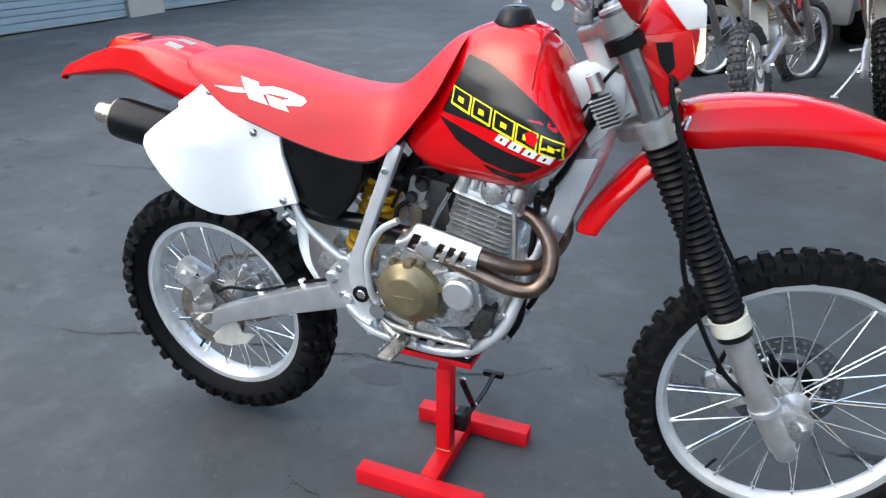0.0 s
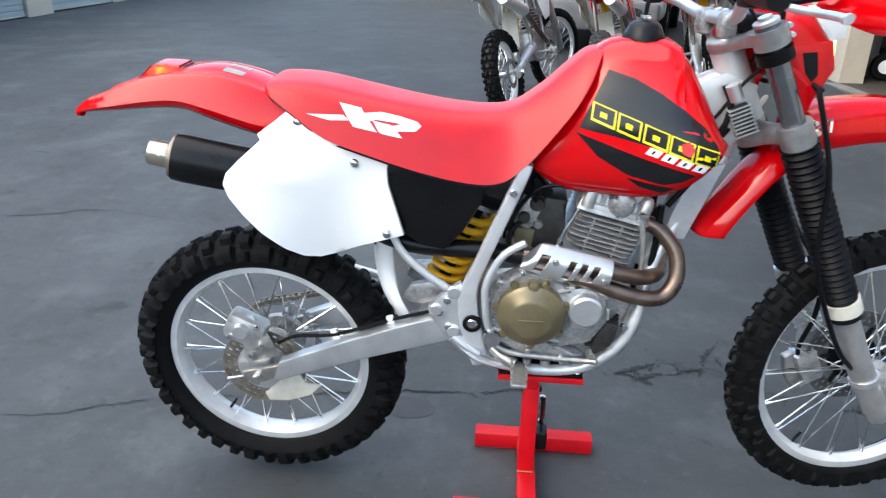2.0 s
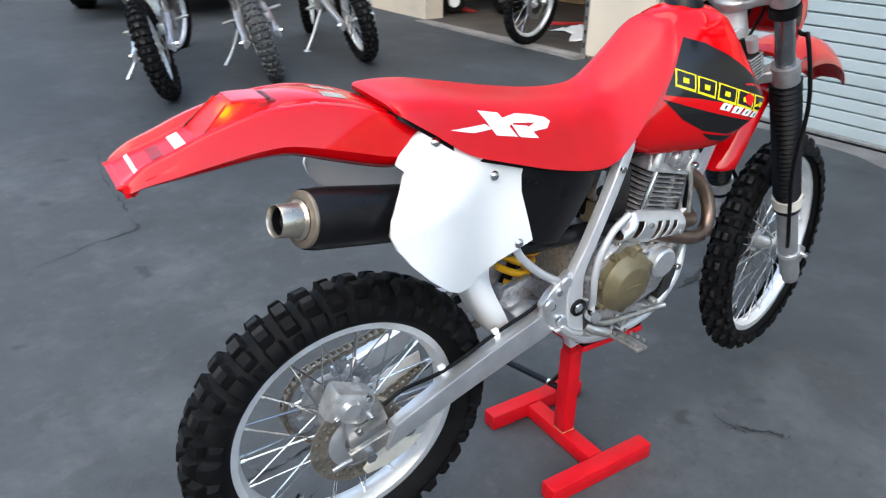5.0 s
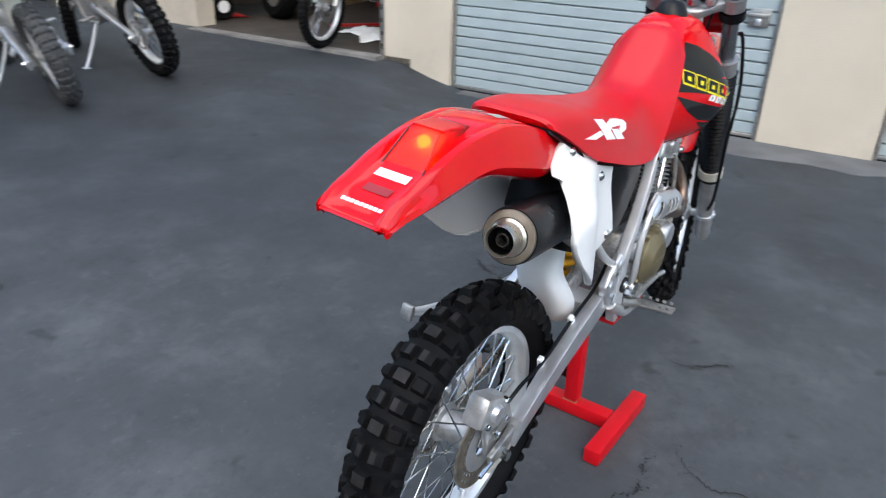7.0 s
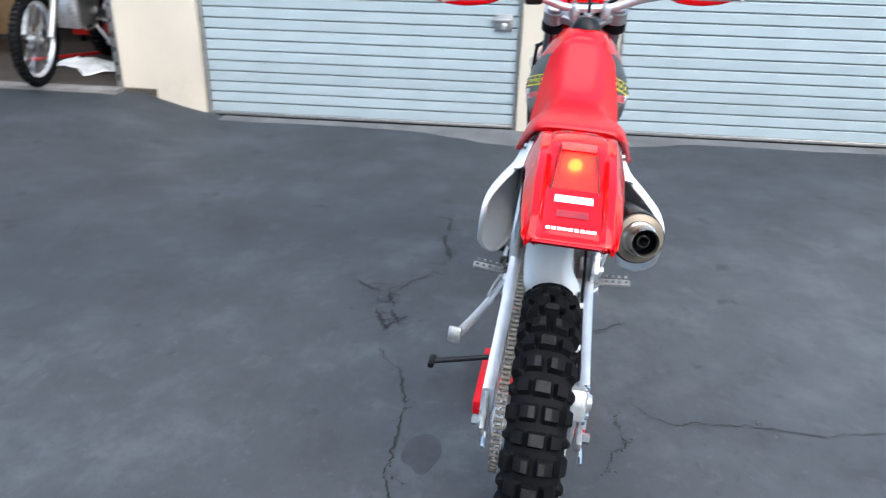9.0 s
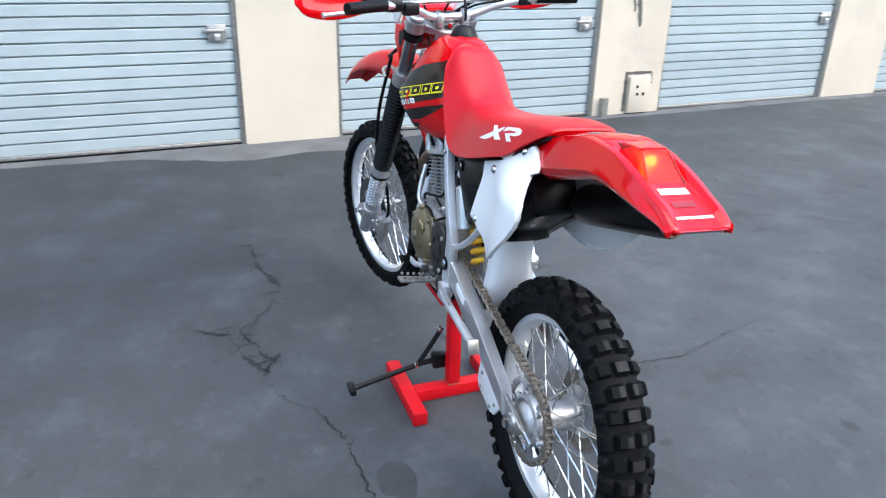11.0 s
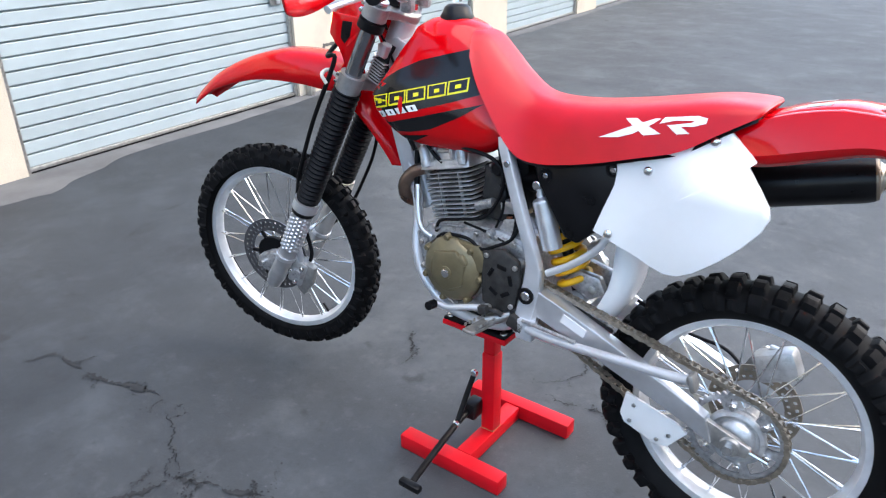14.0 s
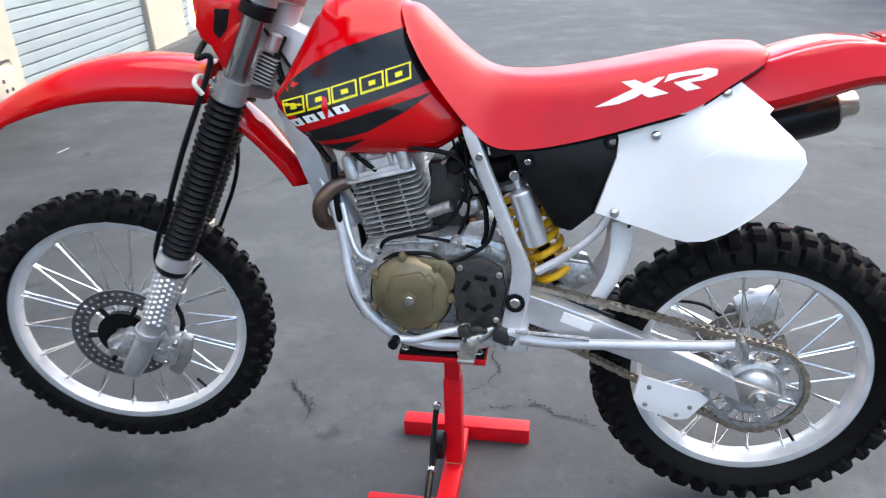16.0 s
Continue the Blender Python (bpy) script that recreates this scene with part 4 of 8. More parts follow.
part("cap_nut", lathe([(0, 0.006), (0.010, 0.006), (0.011, 0)], pose(0.078, 0, 1.156, 90, 0, 0), 8), CHROME, cap)

# tank graphics, both flanks: black panels and stripes, a band of yellow-edged emblem blocks, white slanted blocks
PANELS = {
    -1: [(-0.034, 0.966), (-0.010, 1.020), (0.012, 1.072), (0.060, 1.060), (0.109, 1.037), (0.150, 1.012), (0.187, 0.984), (0.212, 0.955), (0.223, 0.933), (0.214, 0.911), (0.119, 0.942), (0.03, 0.958)],
    1: [(-0.056, 0.972), (-0.030, 1.022), (-0.018, 1.066), (0.040, 1.050), (0.101, 1.032), (0.150, 1.008), (0.190, 0.982), (0.218, 0.950), (0.226, 0.922), (0.208, 0.894), (0.120, 0.915), (0.016, 0.947)],
}
STRIPES = {
    -1: [(-0.040, 0.958), (0.060, 0.930), (0.182, 0.899), (0.160, 0.884), (0.126, 0.876), (0.060, 0.888), (0.003, 0.918)],
    1: [(-0.060, 0.950), (0.016, 0.929), (0.120, 0.899), (0.200, 0.877), (0.172, 0.862), (0.110, 0.870), (0.059, 0.882), (-0.012, 0.918)],
}
# emblem blocks: rear end, rise at the rear end, slope, height
BANDS = {-1: (-0.014, 0.9995, -0.318, 0.0335, 0.0468), 1: (-0.022, 0.9900, -0.272, 0.0300, 0.0470)}


def sheared(x0, z0, w, h, slope, dx=0.0):
    return [(x0, z0), (x0 + w, z0 + w * slope), (x0 + w + dx, z0 + h + w * slope), (x0 + dx, z0 + h)]


for side in (-1, 1):
    decal("black_panel", PANELS[side], tank_tree, side, DECAL_BLACK, tank, 0.0006)
    decal("black_stripe", STRIPES[side], tank_tree, side, DECAL_BLACK, tank, 0.0010, 0.006)
    decal("black_stripe", [(0.058, 0.883), (0.150, 0.868), (0.128, 0.8560), (0.085, 0.866)] if side < 0 else [(0.064, 0.868), (0.164, 0.853), (0.140, 0.842), (0.104, 0.847)], tank_tree, side, DECAL_BLACK, tank, 0.0014, 0.004)
    # the emblem becomes five plain yellow-rimmed black blocks
    bx, bz, slope, tall, pitch = BANDS[side]
    rim = 0.0034
    for k in range(5):
        x0 = bx + pitch * k
        z0 = bz + slope * pitch * k - tall / 2
        w = pitch * (0.93, 0.90, 0.96, 0.92, 0.90)[k]
        decal("emblem_edge", sheared(x0, z0, w, tall, slope, 0.002), tank_tree, side, DECAL_YELLOW, tank, 0.0012)
        decal("emblem_block", sheared(x0 + rim, z0 + rim * 1.1, w - 2 * rim, tall - 2.2 * rim, slope, 0.002), tank_tree, side, DECAL_BLACK, tank, 0.0018)
        decal("emblem_bar", sheared(x0 + w * 0.36, z0 + tall * 0.36 + slope * w * 0.36, w * 0.28, tall * 0.28, slope, 0.001), tank_tree, side, DECAL_YELLOW, tank, 0.0024)
    for k in range(4):
        x0 = 0.086 + 0.0280 * k
        decal("white_block", sheared(x0, 0.9335 - 0.0078 * k - (0.010 if side > 0 else 0.0), 0.0225, 0.0125, -0.26, 0.009), tank_tree, side, DECAL_WHITE, tank, 0.0018)
        decal("white_block_gap", sheared(x0 + 0.0105, 0.9335 - 0.0078 * k - (0.010 if side > 0 else 0.0) + 0.0008, 0.0040, 0.0062, -0.26, 0.0045), tank_tree, side, DECAL_BLACK, tank, 0.0022)
    decal("red_scuff", [(0.146, 0.956), (0.160, 0.962), (0.172, 0.948), (0.164, 0.934), (0.150, 0.940)] if side < 0 else [(0.126, 0.948), (0.134, 0.952), (0.136, 0.930), (0.128, 0.905), (0.124, 0.925)], tank_tree, side, RED, tank, 0.0030)
    # seat emblem: white slanted blades
    if side < 0:
        blades = [[(-0.556, 0.976), (-0.484, 0.9755), (-0.472, 0.966), (-0.510, 0.9655)],
                  [(-0.493, 0.996), (-0.451, 0.987), (-0.418, 0.9455), (-0.464, 0.955)],
                  [(-0.446, 0.9785), (-0.413, 0.980), (-0.377, 0.973), (-0.343, 0.9635), (-0.334, 0.956), (-0.345, 0.947), (-0.383, 0.9475), (-0.388, 0.9570), (-0.371, 0.9600), (-0.421, 0.9675), (-0.434, 0.9645)],
                  [(-0.427, 0.9660), (-0.392, 0.9585), (-0.383, 0.951), (-0.369, 0.935), (-0.406, 0.9425), (-0.414, 0.9455)]]
    else:
        blades = [[(-0.353, 0.930), (-0.414, 0.960), (-0.459, 0.981), (-0.471, 0.983), (-0.457, 0.971), (-0.422, 0.948), (-0.394, 0.937)],
                  [(-0.399, 0.972), (-0.422, 0.976), (-0.478, 0.957), (-0.445, 0.949)],
                  [(-0.470, 0.974), (-0.477, 0.986), (-0.539, 0.998), (-0.557, 0.996), (-0.556, 0.987), (-0.536, 0.979), (-0.505, 0.974), (-0.496, 0.976), (-0.530, 0.985), (-0.536, 0.989), (-0.500, 0.984)],
                  [(-0.485, 0.974), (-0.506, 0.978), (-0.531, 0.966), (-0.508, 0.961)]]
    for pts in blades:
        decal("emblem_blade", pts, seat_tree, side, DECAL_WHITE, seat, 0.0010)

# rear fender: flat-topped with hard shoulders, a sunk middle between two ridges, turned up at its tail
# rows: x, lower edge, shoulder height, half width below, half width at the shoulder, depth of the sunk middle, crown
FEND = densified([
    (-1.053, 0.945, 0.9525, 0.060, 0.0545, 0.0010, 0.0), (-1.048, 0.945, 0.9575, 0.0675, 0.0600, 0.003, 0.0), (-1.040, 0.946, 0.9635, 0.0710, 0.0622, 0.006, 0.0), (-1.020, 0.949, 0.9770, 0.073, 0.062, 0.010, 0.0), (-0.985, 0.953, 0.990, 0.077, 0.063, 0.012, 0.0), (-0.945, 0.957, 1.006, 0.079, 0.064, 0.013, 0.0),
    (-0.905, 0.962, 1.019, 0.081, 0.064, 0.012, 0.0), (-0.860, 0.966, 1.030, 0.082, 0.064, 0.007, 0.001), (-0.815, 0.965, 1.035, 0.085, 0.065, 0.0, 0.004), (-0.760, 0.949, 1.035, 0.090, 0.067, 0.0, 0.006),
    (-0.700, 0.931, 1.023, 0.093, 0.070, 0.0, 0.005), (-0.650, 0.918, 1.006, 0.090, 0.071, 0.0, 0.004), (-0.590, 0.915, 0.982, 0.082, 0.068, 0.0, 0.003), (-0.540, 0.922, 0.966, 0.076, 0.064, 0.0, 0.003)], 4)


def fender_mesh():
    bm, rings = bmesh.new(), []
    for i, (x, zb, zs, wb, wt, sunk, crown) in enumerate(FEND):
        k = smooth(-0.80, -0.70, x)
        belly = 0.004 + 0.003 * k
        half = [(wb - 0.014, zb), (wb - 0.004, zb + (zs - zb) * 0.12), (wb + 0.001, zb + (zs - zb) * 0.27), (wb + (wt - wb) * 0.40 + belly * 0.6, zb + (zs - zb) * 0.52), (wt + 0.0035 + belly * 0.4, zs - 0.014), (wt + 0.0022, zs - 0.006), (wt - 0.0005, zs - 0.0012), (wt - 0.0040, zs),
                (0.0510, zs + 0.0005), (0.0480, zs - 0.0010 - 0.15 * sunk), (0.0440, zs - 0.85 * sunk + crown * 0.35), (0.0405, zs - sunk + crown * 0.5), (0.020, zs - sunk + crown * 0.9), (0.0, zs - sunk + crown)]
        lean = 0.012 if i == 0 else 0.006 if i == 1 else 0.0
        ring = [(x + lean * (1 - min(1.0, (z - zb) / max(0.001, zs - zb))) - (0.006 if i == 0 else 0.0), y, z) for y, z in half]
        rings.append([bm.verts.new(p) for p in ring] + [bm.verts.new((p[0], -p[1], p[2])) for p in ring[-2::-1]])
    for a, b in zip(rings, rings[1:]):
        for k in range(len(a) - 1):
            bm.faces.new((a[k], a[k + 1], b[k + 1], b[k]))
    # the turned-down lip of the tail
    first = rings[0]
    lip = [bm.verts.new((v.co.x + 0.006, v.co.y * 0.985, FEND[0][1] + 0.0005)) for v in first]
    for k in range(len(first) - 1):
        if (first[k].co - lip[k].co).length > 1e-4:
            bm.faces.new((first[k + 1], first[k], lip[k], lip[k + 1]))
    return bm


fender = shell(part("rear_fender", fender_mesh(), RED, bike, "red plastic rear fender with a flat upturned tail", sharp=30), 0.0035)
if sum(f.normal.z * f.area for f in fender.data.polygons) < 0:
    fender.data.flip_normals()
light = part("tail_light", hooded([(-0.944, 0.9895, -0.890, 1.0400, 0.0390, 0.0275), (-0.936, 0.9920, -0.884, 1.0425, 0.0392, 0.0280), (-0.885, 1.009, -0.866, 1.0425, 0.0385, 0.0285), (-0.814, 1.032, -0.814, 1.0380, 0.0345, 0.0315)], 10, 7, True), LENS, bike, "clear red tail light lens with a lit amber bulb", sharp=25)
shell(light, 0.0025)
part("bulb", lathe([(0, -0.012), (0.006, -0.010), (0.0105, -0.004), (0.0112, 0.002), (0.006, 0.009), (0, 0.011)], pose(-0.886, 0.003, 1.021, 0, 0, 90), 18), BULB, light, "lit amber bulb behind the lens")
part("reflector", prism([(-0.908, 1.000), (-0.862, 1.038), (-0.858, 1.038), (-0.903, 0.999)], -0.026, 0.026), WHITE, light, "white reflector behind the bulb")
part("light_cover", hooded([(-0.8835, 1.0415, -0.8835, 1.0445, 0.0290, 0.0278), (-0.862, 1.0410, -0.862, 1.0450, 0.0295, 0.0285), (-0.832, 1.0375, -0.832, 1.0430, 0.0320, 0.0310)], 10, 7, True), RED, light, "flat red cover over the tail light")
part("cover_slot", box((0.006, 0.044, 0.003), (-0.826, 0, 1.0395), 0.001), surface("dark_red_gasket", (0.10, 0.004, 0.005), 0.5), light, "dark slot behind the light cover")
GASKET = surface("dark_red_gasket", (0.10, 0.004, 0.005), 0.5)
for y in (-1, 1):
    part("lens_gasket", tube([(-0.9452, y * 0.0392, 0.9895), (-0.8915, y * 0.0280, 1.0405)], 0.0017, 8, 0), GASKET, light)
    part("lens_gasket", tube([(-0.9430, y * 0.0400, 0.9900), (-0.880, y * 0.0385, 1.0125), (-0.816, y * 0.0345, 1.0350)], 0.0014, 8), GASKET, light)
part("lens_gasket", tube([(-0.9455, -0.0390, 0.9892), (-0.9460, 0.0, 0.9888), (-0.9455, 0.0390, 0.9892)], 0.0020, 8), GASKET, light, "dark red gasket below the lens")


def top_sticker(name, x0, x1, y0, y1, mat, parent, lift=0.0012):
    """A sticker on the upper side of the rear fender."""
    bm = bmesh.new()
    tree = bvh_of(fender)
    nx, ny = 6, 6
    g = []
    for i in range(nx + 1):
        row = []
        for j in range(ny + 1):
            x, y = x0 + (x1 - x0) * i / nx, y0 + (y1 - y0) * j / ny
            hit, nor, *_ = tree.ray_cast(Vector((x, y, 1.5)), Vector((0, 0, -1)))
            row.append(bm.verts.new((x, y, (hit.z if hit else 1.0) + lift)))
        g.append(row)
    for i in range(nx):
        for j in range(ny):
            bm.faces.new((g[i][j], g[i + 1][j], g[i + 1][j + 1], g[i][j + 1]))
    return part(name, bm, mat, parent)


tagged(top_sticker("reflector_sticker", -0.969, -0.953, -0.030, 0.030, DECAL_WHITE, fender), "white reflective sticker")
for k in range(9):
    y = -0.034 + 0.0085 * k
    top_sticker("lettering_bar", -1.0310, -1.0250, y - 0.0034, y + 0.0034, DECAL_WHITE, fender)
top_sticker("dark_label", -1.002, -0.986, -0.024, 0.024, surface("dark_red_label", (0.3, 0.02, 0.025), 0.4), fender)
for s in (-1, 1):
    top_sticker("warning_label", -0.742, -0.702, s * 0.010, s * 0.034, DECAL_GREY, fender, 0.0006)
    part("fender_bolt", lathe([(0, 0.003), (0.008, 0.002), (0.010, 0)], pose(-0.768, s * 0.056, 1.0338, 90, 0, 0), 14), RED, fender)

# white side plates, flared out over the silencer
PLATE = [(-0.585, 0.986), (-0.620, 0.958), (-0.655, 0.932), (-0.646, 0.924), (-0.680, 0.894), (-0.700, 0.873), (-0.706, 0.852), (-0.697, 0.828), (-0.672, 0.795), (-0.638, 0.760), (-0.592, 0.720), (-0.562, 0.701), (-0.532, 0.693), (-0.500, 0.696),
         (-0.430, 0.715), (-0.366, 0.736), (-0.380, 0.782), (-0.398, 0.840), (-0.400, 0.872), (-0.388, 0.920), (-0.440, 0.918), (-0.480, 0.924), (-0.520, 0.936), (-0.552, 0.958)]


def plate_y(x, z, s=1):
    flare = (0.054 if s > 0 else 0.076) * smooth(0.44, 0.65, -x) * smooth(0.955, 0.860, z)
    tuck = 0.020 * smooth(0.48, 0.62, -x) * smooth(0.90, 0.97, z)
    return 0.110 + flare - tuck + 0.012 * smooth(0.90, 0.72, z)


def plate_mesh(s):
    """Plate skinned in rings from its middle, with a turned-in rim."""
    edge = []
    for (x0, z0), (x1, z1) in zip(PLATE, PLATE[1:] + PLATE[:1]):
        n = max(1, int(math.hypot(x1 - x0, z1 - z0) / 0.009))
        edge += [(x0 + (x1 - x0) * k / n, z0 + (z1 - z0) * k / n) for k in range(n)]
    cx, cz = -0.525, 0.835
    bm = bmesh.new()
    rings = []
    for f, back in ((1.0, 0.011), (1.0, 0.0025), (0.992, 0.0), (0.93, 0.0), (0.8, 0.0), (0.62, 0.0), (0.42, 0.0), (0.2, 0.0)):
        ring = []
        for x, z in edge:
            px, pz = cx + (x - cx) * f, cz + (z - cz) * f
            ring.append(bm.verts.new((px, s * (plate_y(px, pz, s) - back), pz)))
        rings.append(ring)
    mid = bm.verts.new((cx, s * plate_y(cx, cz, s), cz))
    m = len(edge)
    for r0, r1 in zip(rings, rings[1:]):
        for k in range(m):
            bm.faces.new((r0[k], r0[(k + 1) % m], r1[(k + 1) % m], r1[k]))
    for k in range(m):
        bm.faces.new((rings[-1][k], rings[-1][(k + 1) % m], mid))
    return bm


for s in (-1, 1):
    pl = shell(part("side_plate", plate_mesh(s), WHITE, bike, "plain white plastic side number plate", sharp=60), 0.0025)
    for x, z in ((-0.577, 0.955), (-0.464, 0.882), (-0.401, 0.738)):
        part("plate_bolt", lathe([(0, 0.006), (0.005, 0.006), (0.009, 0.003), (0.010, 0), (0, 0)], pose(x, s * (plate_y(x, z, s) + 0.001), z) @ Matrix.Rotation(0 if s > 0 else math.pi, 4, "X"), 14), CHROME, pl)

# airbox and black side covers
part("airbox", prism([(-0.52, 0.90), (-0.30, 0.862), (-0.205, 0.85), (-0.215, 0.80), (-0.30, 0.72), (-0.46, 0.72), (-0.56, 0.80)], -0.072, 0.045, 0.012), BLACK, bike, "black plastic airbox")
part("side_cover", prism([(-0.41, 0.895), (-0.30, 0.868), (-0.215, 0.852), (-0.205, 0.835), (-0.215, 0.80), (-0.245, 0.745), (-0.285, 0.698), (-0.330, 0.706), (-0.372, 0.730), (-0.40, 0.80)], -0.104, -0.074, 0.008), BLACK, bike, "glossy black plastic side cover")
lc = part("side_cover", prism([(-0.42, 0.897), (-0.30, 0.873), (-0.205, 0.855), (-0.205, 0.840), (-0.235, 0.805), (-0.262, 0.750), (-0.292, 0.697), (-0.325, 0.688), (-0.372, 0.732), (-0.410, 0.810), (-0.425, 0.850)], 0.074, 0.104, 0.008), BLACK, bike, "glossy black plastic side cover")
for x, z in ((-0.239, 0.826), (-0.390, 0.868)):
    part("cover_ring", bezel(0.009, 0.0155, 0, 0.004, pose(x, 0.104, z), 20), BLACK, lc)
    part("cover_bolt", bolt((x, 0.103, z), 0.0065, 0.005), CHROME, lc)

# frame: silver tubes and pivot plates
for s in (-1, 1):
    part("frame_spar", bar([(-0.128, s * 0.096, 0.893), (-0.137, s * 0.102, 0.865), (-0.168, s * 0.108, 0.785), (-0.205, s * 0.110, 0.690), (-0.231, s * 0.109, 0.615), (-0.228, s * 0.108, 0.545), (-0.212, s * 0.106, 0.470), (-0.204, s * 0.104, 0.432)], lambda t: 0.0128 + 0.0085 * smooth(0.45, 0.68, t) - 0.006 * smooth(0.85, 1.0, t), 0.0125), SILVER, bike, "silver painted steel frame spar")
    part("pivot_plate", prism([(-0.250, 0.632), (-0.300, 0.590), (-0.318, 0.565), (-0.312, 0.545), (-0.288, 0.508), (-0.252, 0.492), (-0.225, 0.470), (-0.222, 0.600)] if s < 0 else [(-0.228, 0.630), (-0.254, 0.605), (-0.254, 0.500), (-0.240, 0.440), (-0.205, 0.420), (-0.188, 0.44), (-0.198, 0.50), (-0.210, 0.58)], s * 0.096, s * 0.116, 0.005), ALLOY, bike, "silver footrest and pivot bracket")
    pv = part("pivot_bolt", bezel(0.012, 0.020, 0, s * 0.010, pose(-0.222, s * 0.116, 0.540), 18), BLACK, bike)
    part("pivot_nut", bolt((-0.222, s * 0.116, 0.540), 0.0115, 0.012, side=s), CHROME, pv)
    part("cradle_tube", tube([(0.262, s * 0.018, 0.90), (0.19, s * 0.03, 0.76), (0.145, s * 0.055, 0.66), (0.122, s * 0.088, 0.56), (0.092, s * 0.098, 0.495), (0.03, s * 0.098, 0.437), (-0.05, s * 0.098, 0.418), (-0.14, s * 0.098, 0.425), (-0.195, s * 0.102, 0.455)], 0.0125, 12, 8), SILVER, bike, "silver lower cradle tube")
    part("subframe_tube", tube([(-0.560, s * 0.070, 0.945), (-0.465, s * 0.082, 0.83), (-0.398, s * 0.095, 0.732), (-0.372, s * 0.100, 0.688), (-0.320, s * 0.102, 0.640), (-0.262, s * 0.104, 0.602)], 0.0088, 10, 8), SILVER, bike, "silver subframe tube")
    part("seat_rail", tube([(-0.13, s * 0.085, 0.885), (-0.30, s * 0.088, 0.882), (-0.45, s * 0.080, 0.908), (-0.56, s * 0.064, 0.940)], 0.010, 10, 6), SILVER, bike)
for x, z in ((-0.276, 0.590), (-0.292, 0.560), (-0.272, 0.525)):
    part("bracket_bolt", bolt((x, -0.116, z), 0.009, 0.006, side=-1), CHROME, bike)
for x, z, r in ((-0.262, 0.610, 0.015), (-0.300, 0.566, 0.014), (-0.262, 0.515, 0.015), (-0.240, 0.478, 0.013)):
    part("plate_boss", lathe([(0, -0.007), (r * 0.8, -0.007), (r, -0.004), (r, 0)], pose(x, -0.116, z), 18), ALLOY, bike)
for s in (-1, 1):
    part("spar_nut", bolt((-0.150, s * 0.117, 0.838), 0.008, 0.006, side=s), CHROME, bike)
    part("spar_nut", bolt((-0.207, s * 0.118, 0.452), 0.009, 0.007, side=s), CHROME, bike)
part("head_tube", tube([HEAD + DOWN * -0.125, HEAD + DOWN * 0.03], 0.031, 18, 0), SILVER, bike, "silver steering head")
part("backbone", tube([(0.245, 0, 1.045), (0.12, 0, 0.99), (-0.02, 0, 0.93), (-0.14, 0, 0.885)], 0.026, 14), SILVER, bike)
part("down_tube", tube([(0.275, 0, 0.985), (0.235, 0, 0.86), (0.185, 0, 0.745), (0.140, 0, 0.645)], 0.027, 14), SILVER, bike, "silver front down tube")
for s in (-1, 1):
    part("head_gusset", prism([(0.295, 1.045), (0.235, 1.065), (0.165, 1.035), (0.205, 0.985), (0.24, 0.90), (0.265, 0.93), (0.30, 0.985)], s * 0.026, s * 0.034, 0.002), SILVER, bike)
    part("radiator_bracket", prism([(0.204, 0.880), (0.262, 0.890), (0.206, 0.725), (0.158, 0.725)], s * 0.034, s * 0.042, 0.002), SILVER, bike, "pale alloy bracket plate")

# oil cooler beside the head, both cheeks
for s in (-1, 1):
    oc = part("oil_cooler", box((0.034, 0.022, 0.058), (0.270, s * 0.060, 0.985), 0.003, (0, -25, 0)), DARKCAST, bike, "small finned oil cooler")
    for k in range(8):
        part("cooling_fin", box((0.042, 0.028, 0.0022), (0.270 + 0.0033 * (3.5 - k), s * 0.060, 0.985 + 0.0070 * (k - 3.5)), 0, (0, -25, 0)), ALLOY, oc)
    part("cooler_tank", tube([(0.254, s * 0.062, 1.022), (0.240, s * 0.062, 1.050)], 0.013, 12, 0), ALLOY, oc)
    part("hose", tube([(0.232, s * 0.045, 1.045), (0.246, s * 0.056, 1.010), (0.238, s * 0.058, 0.965), (0.215, s * 0.052, 0.925)], 0.0062, 8), CABLE, oc)
    part("hose", tube([(0.25, s * 0.05, 0.965), (0.225, s * 0.045, 0.92), (0.20, s * 0.05, 0.86), (0.16, s * 0.05, 0.80)], 0.0065, 8), CABLE, oc)

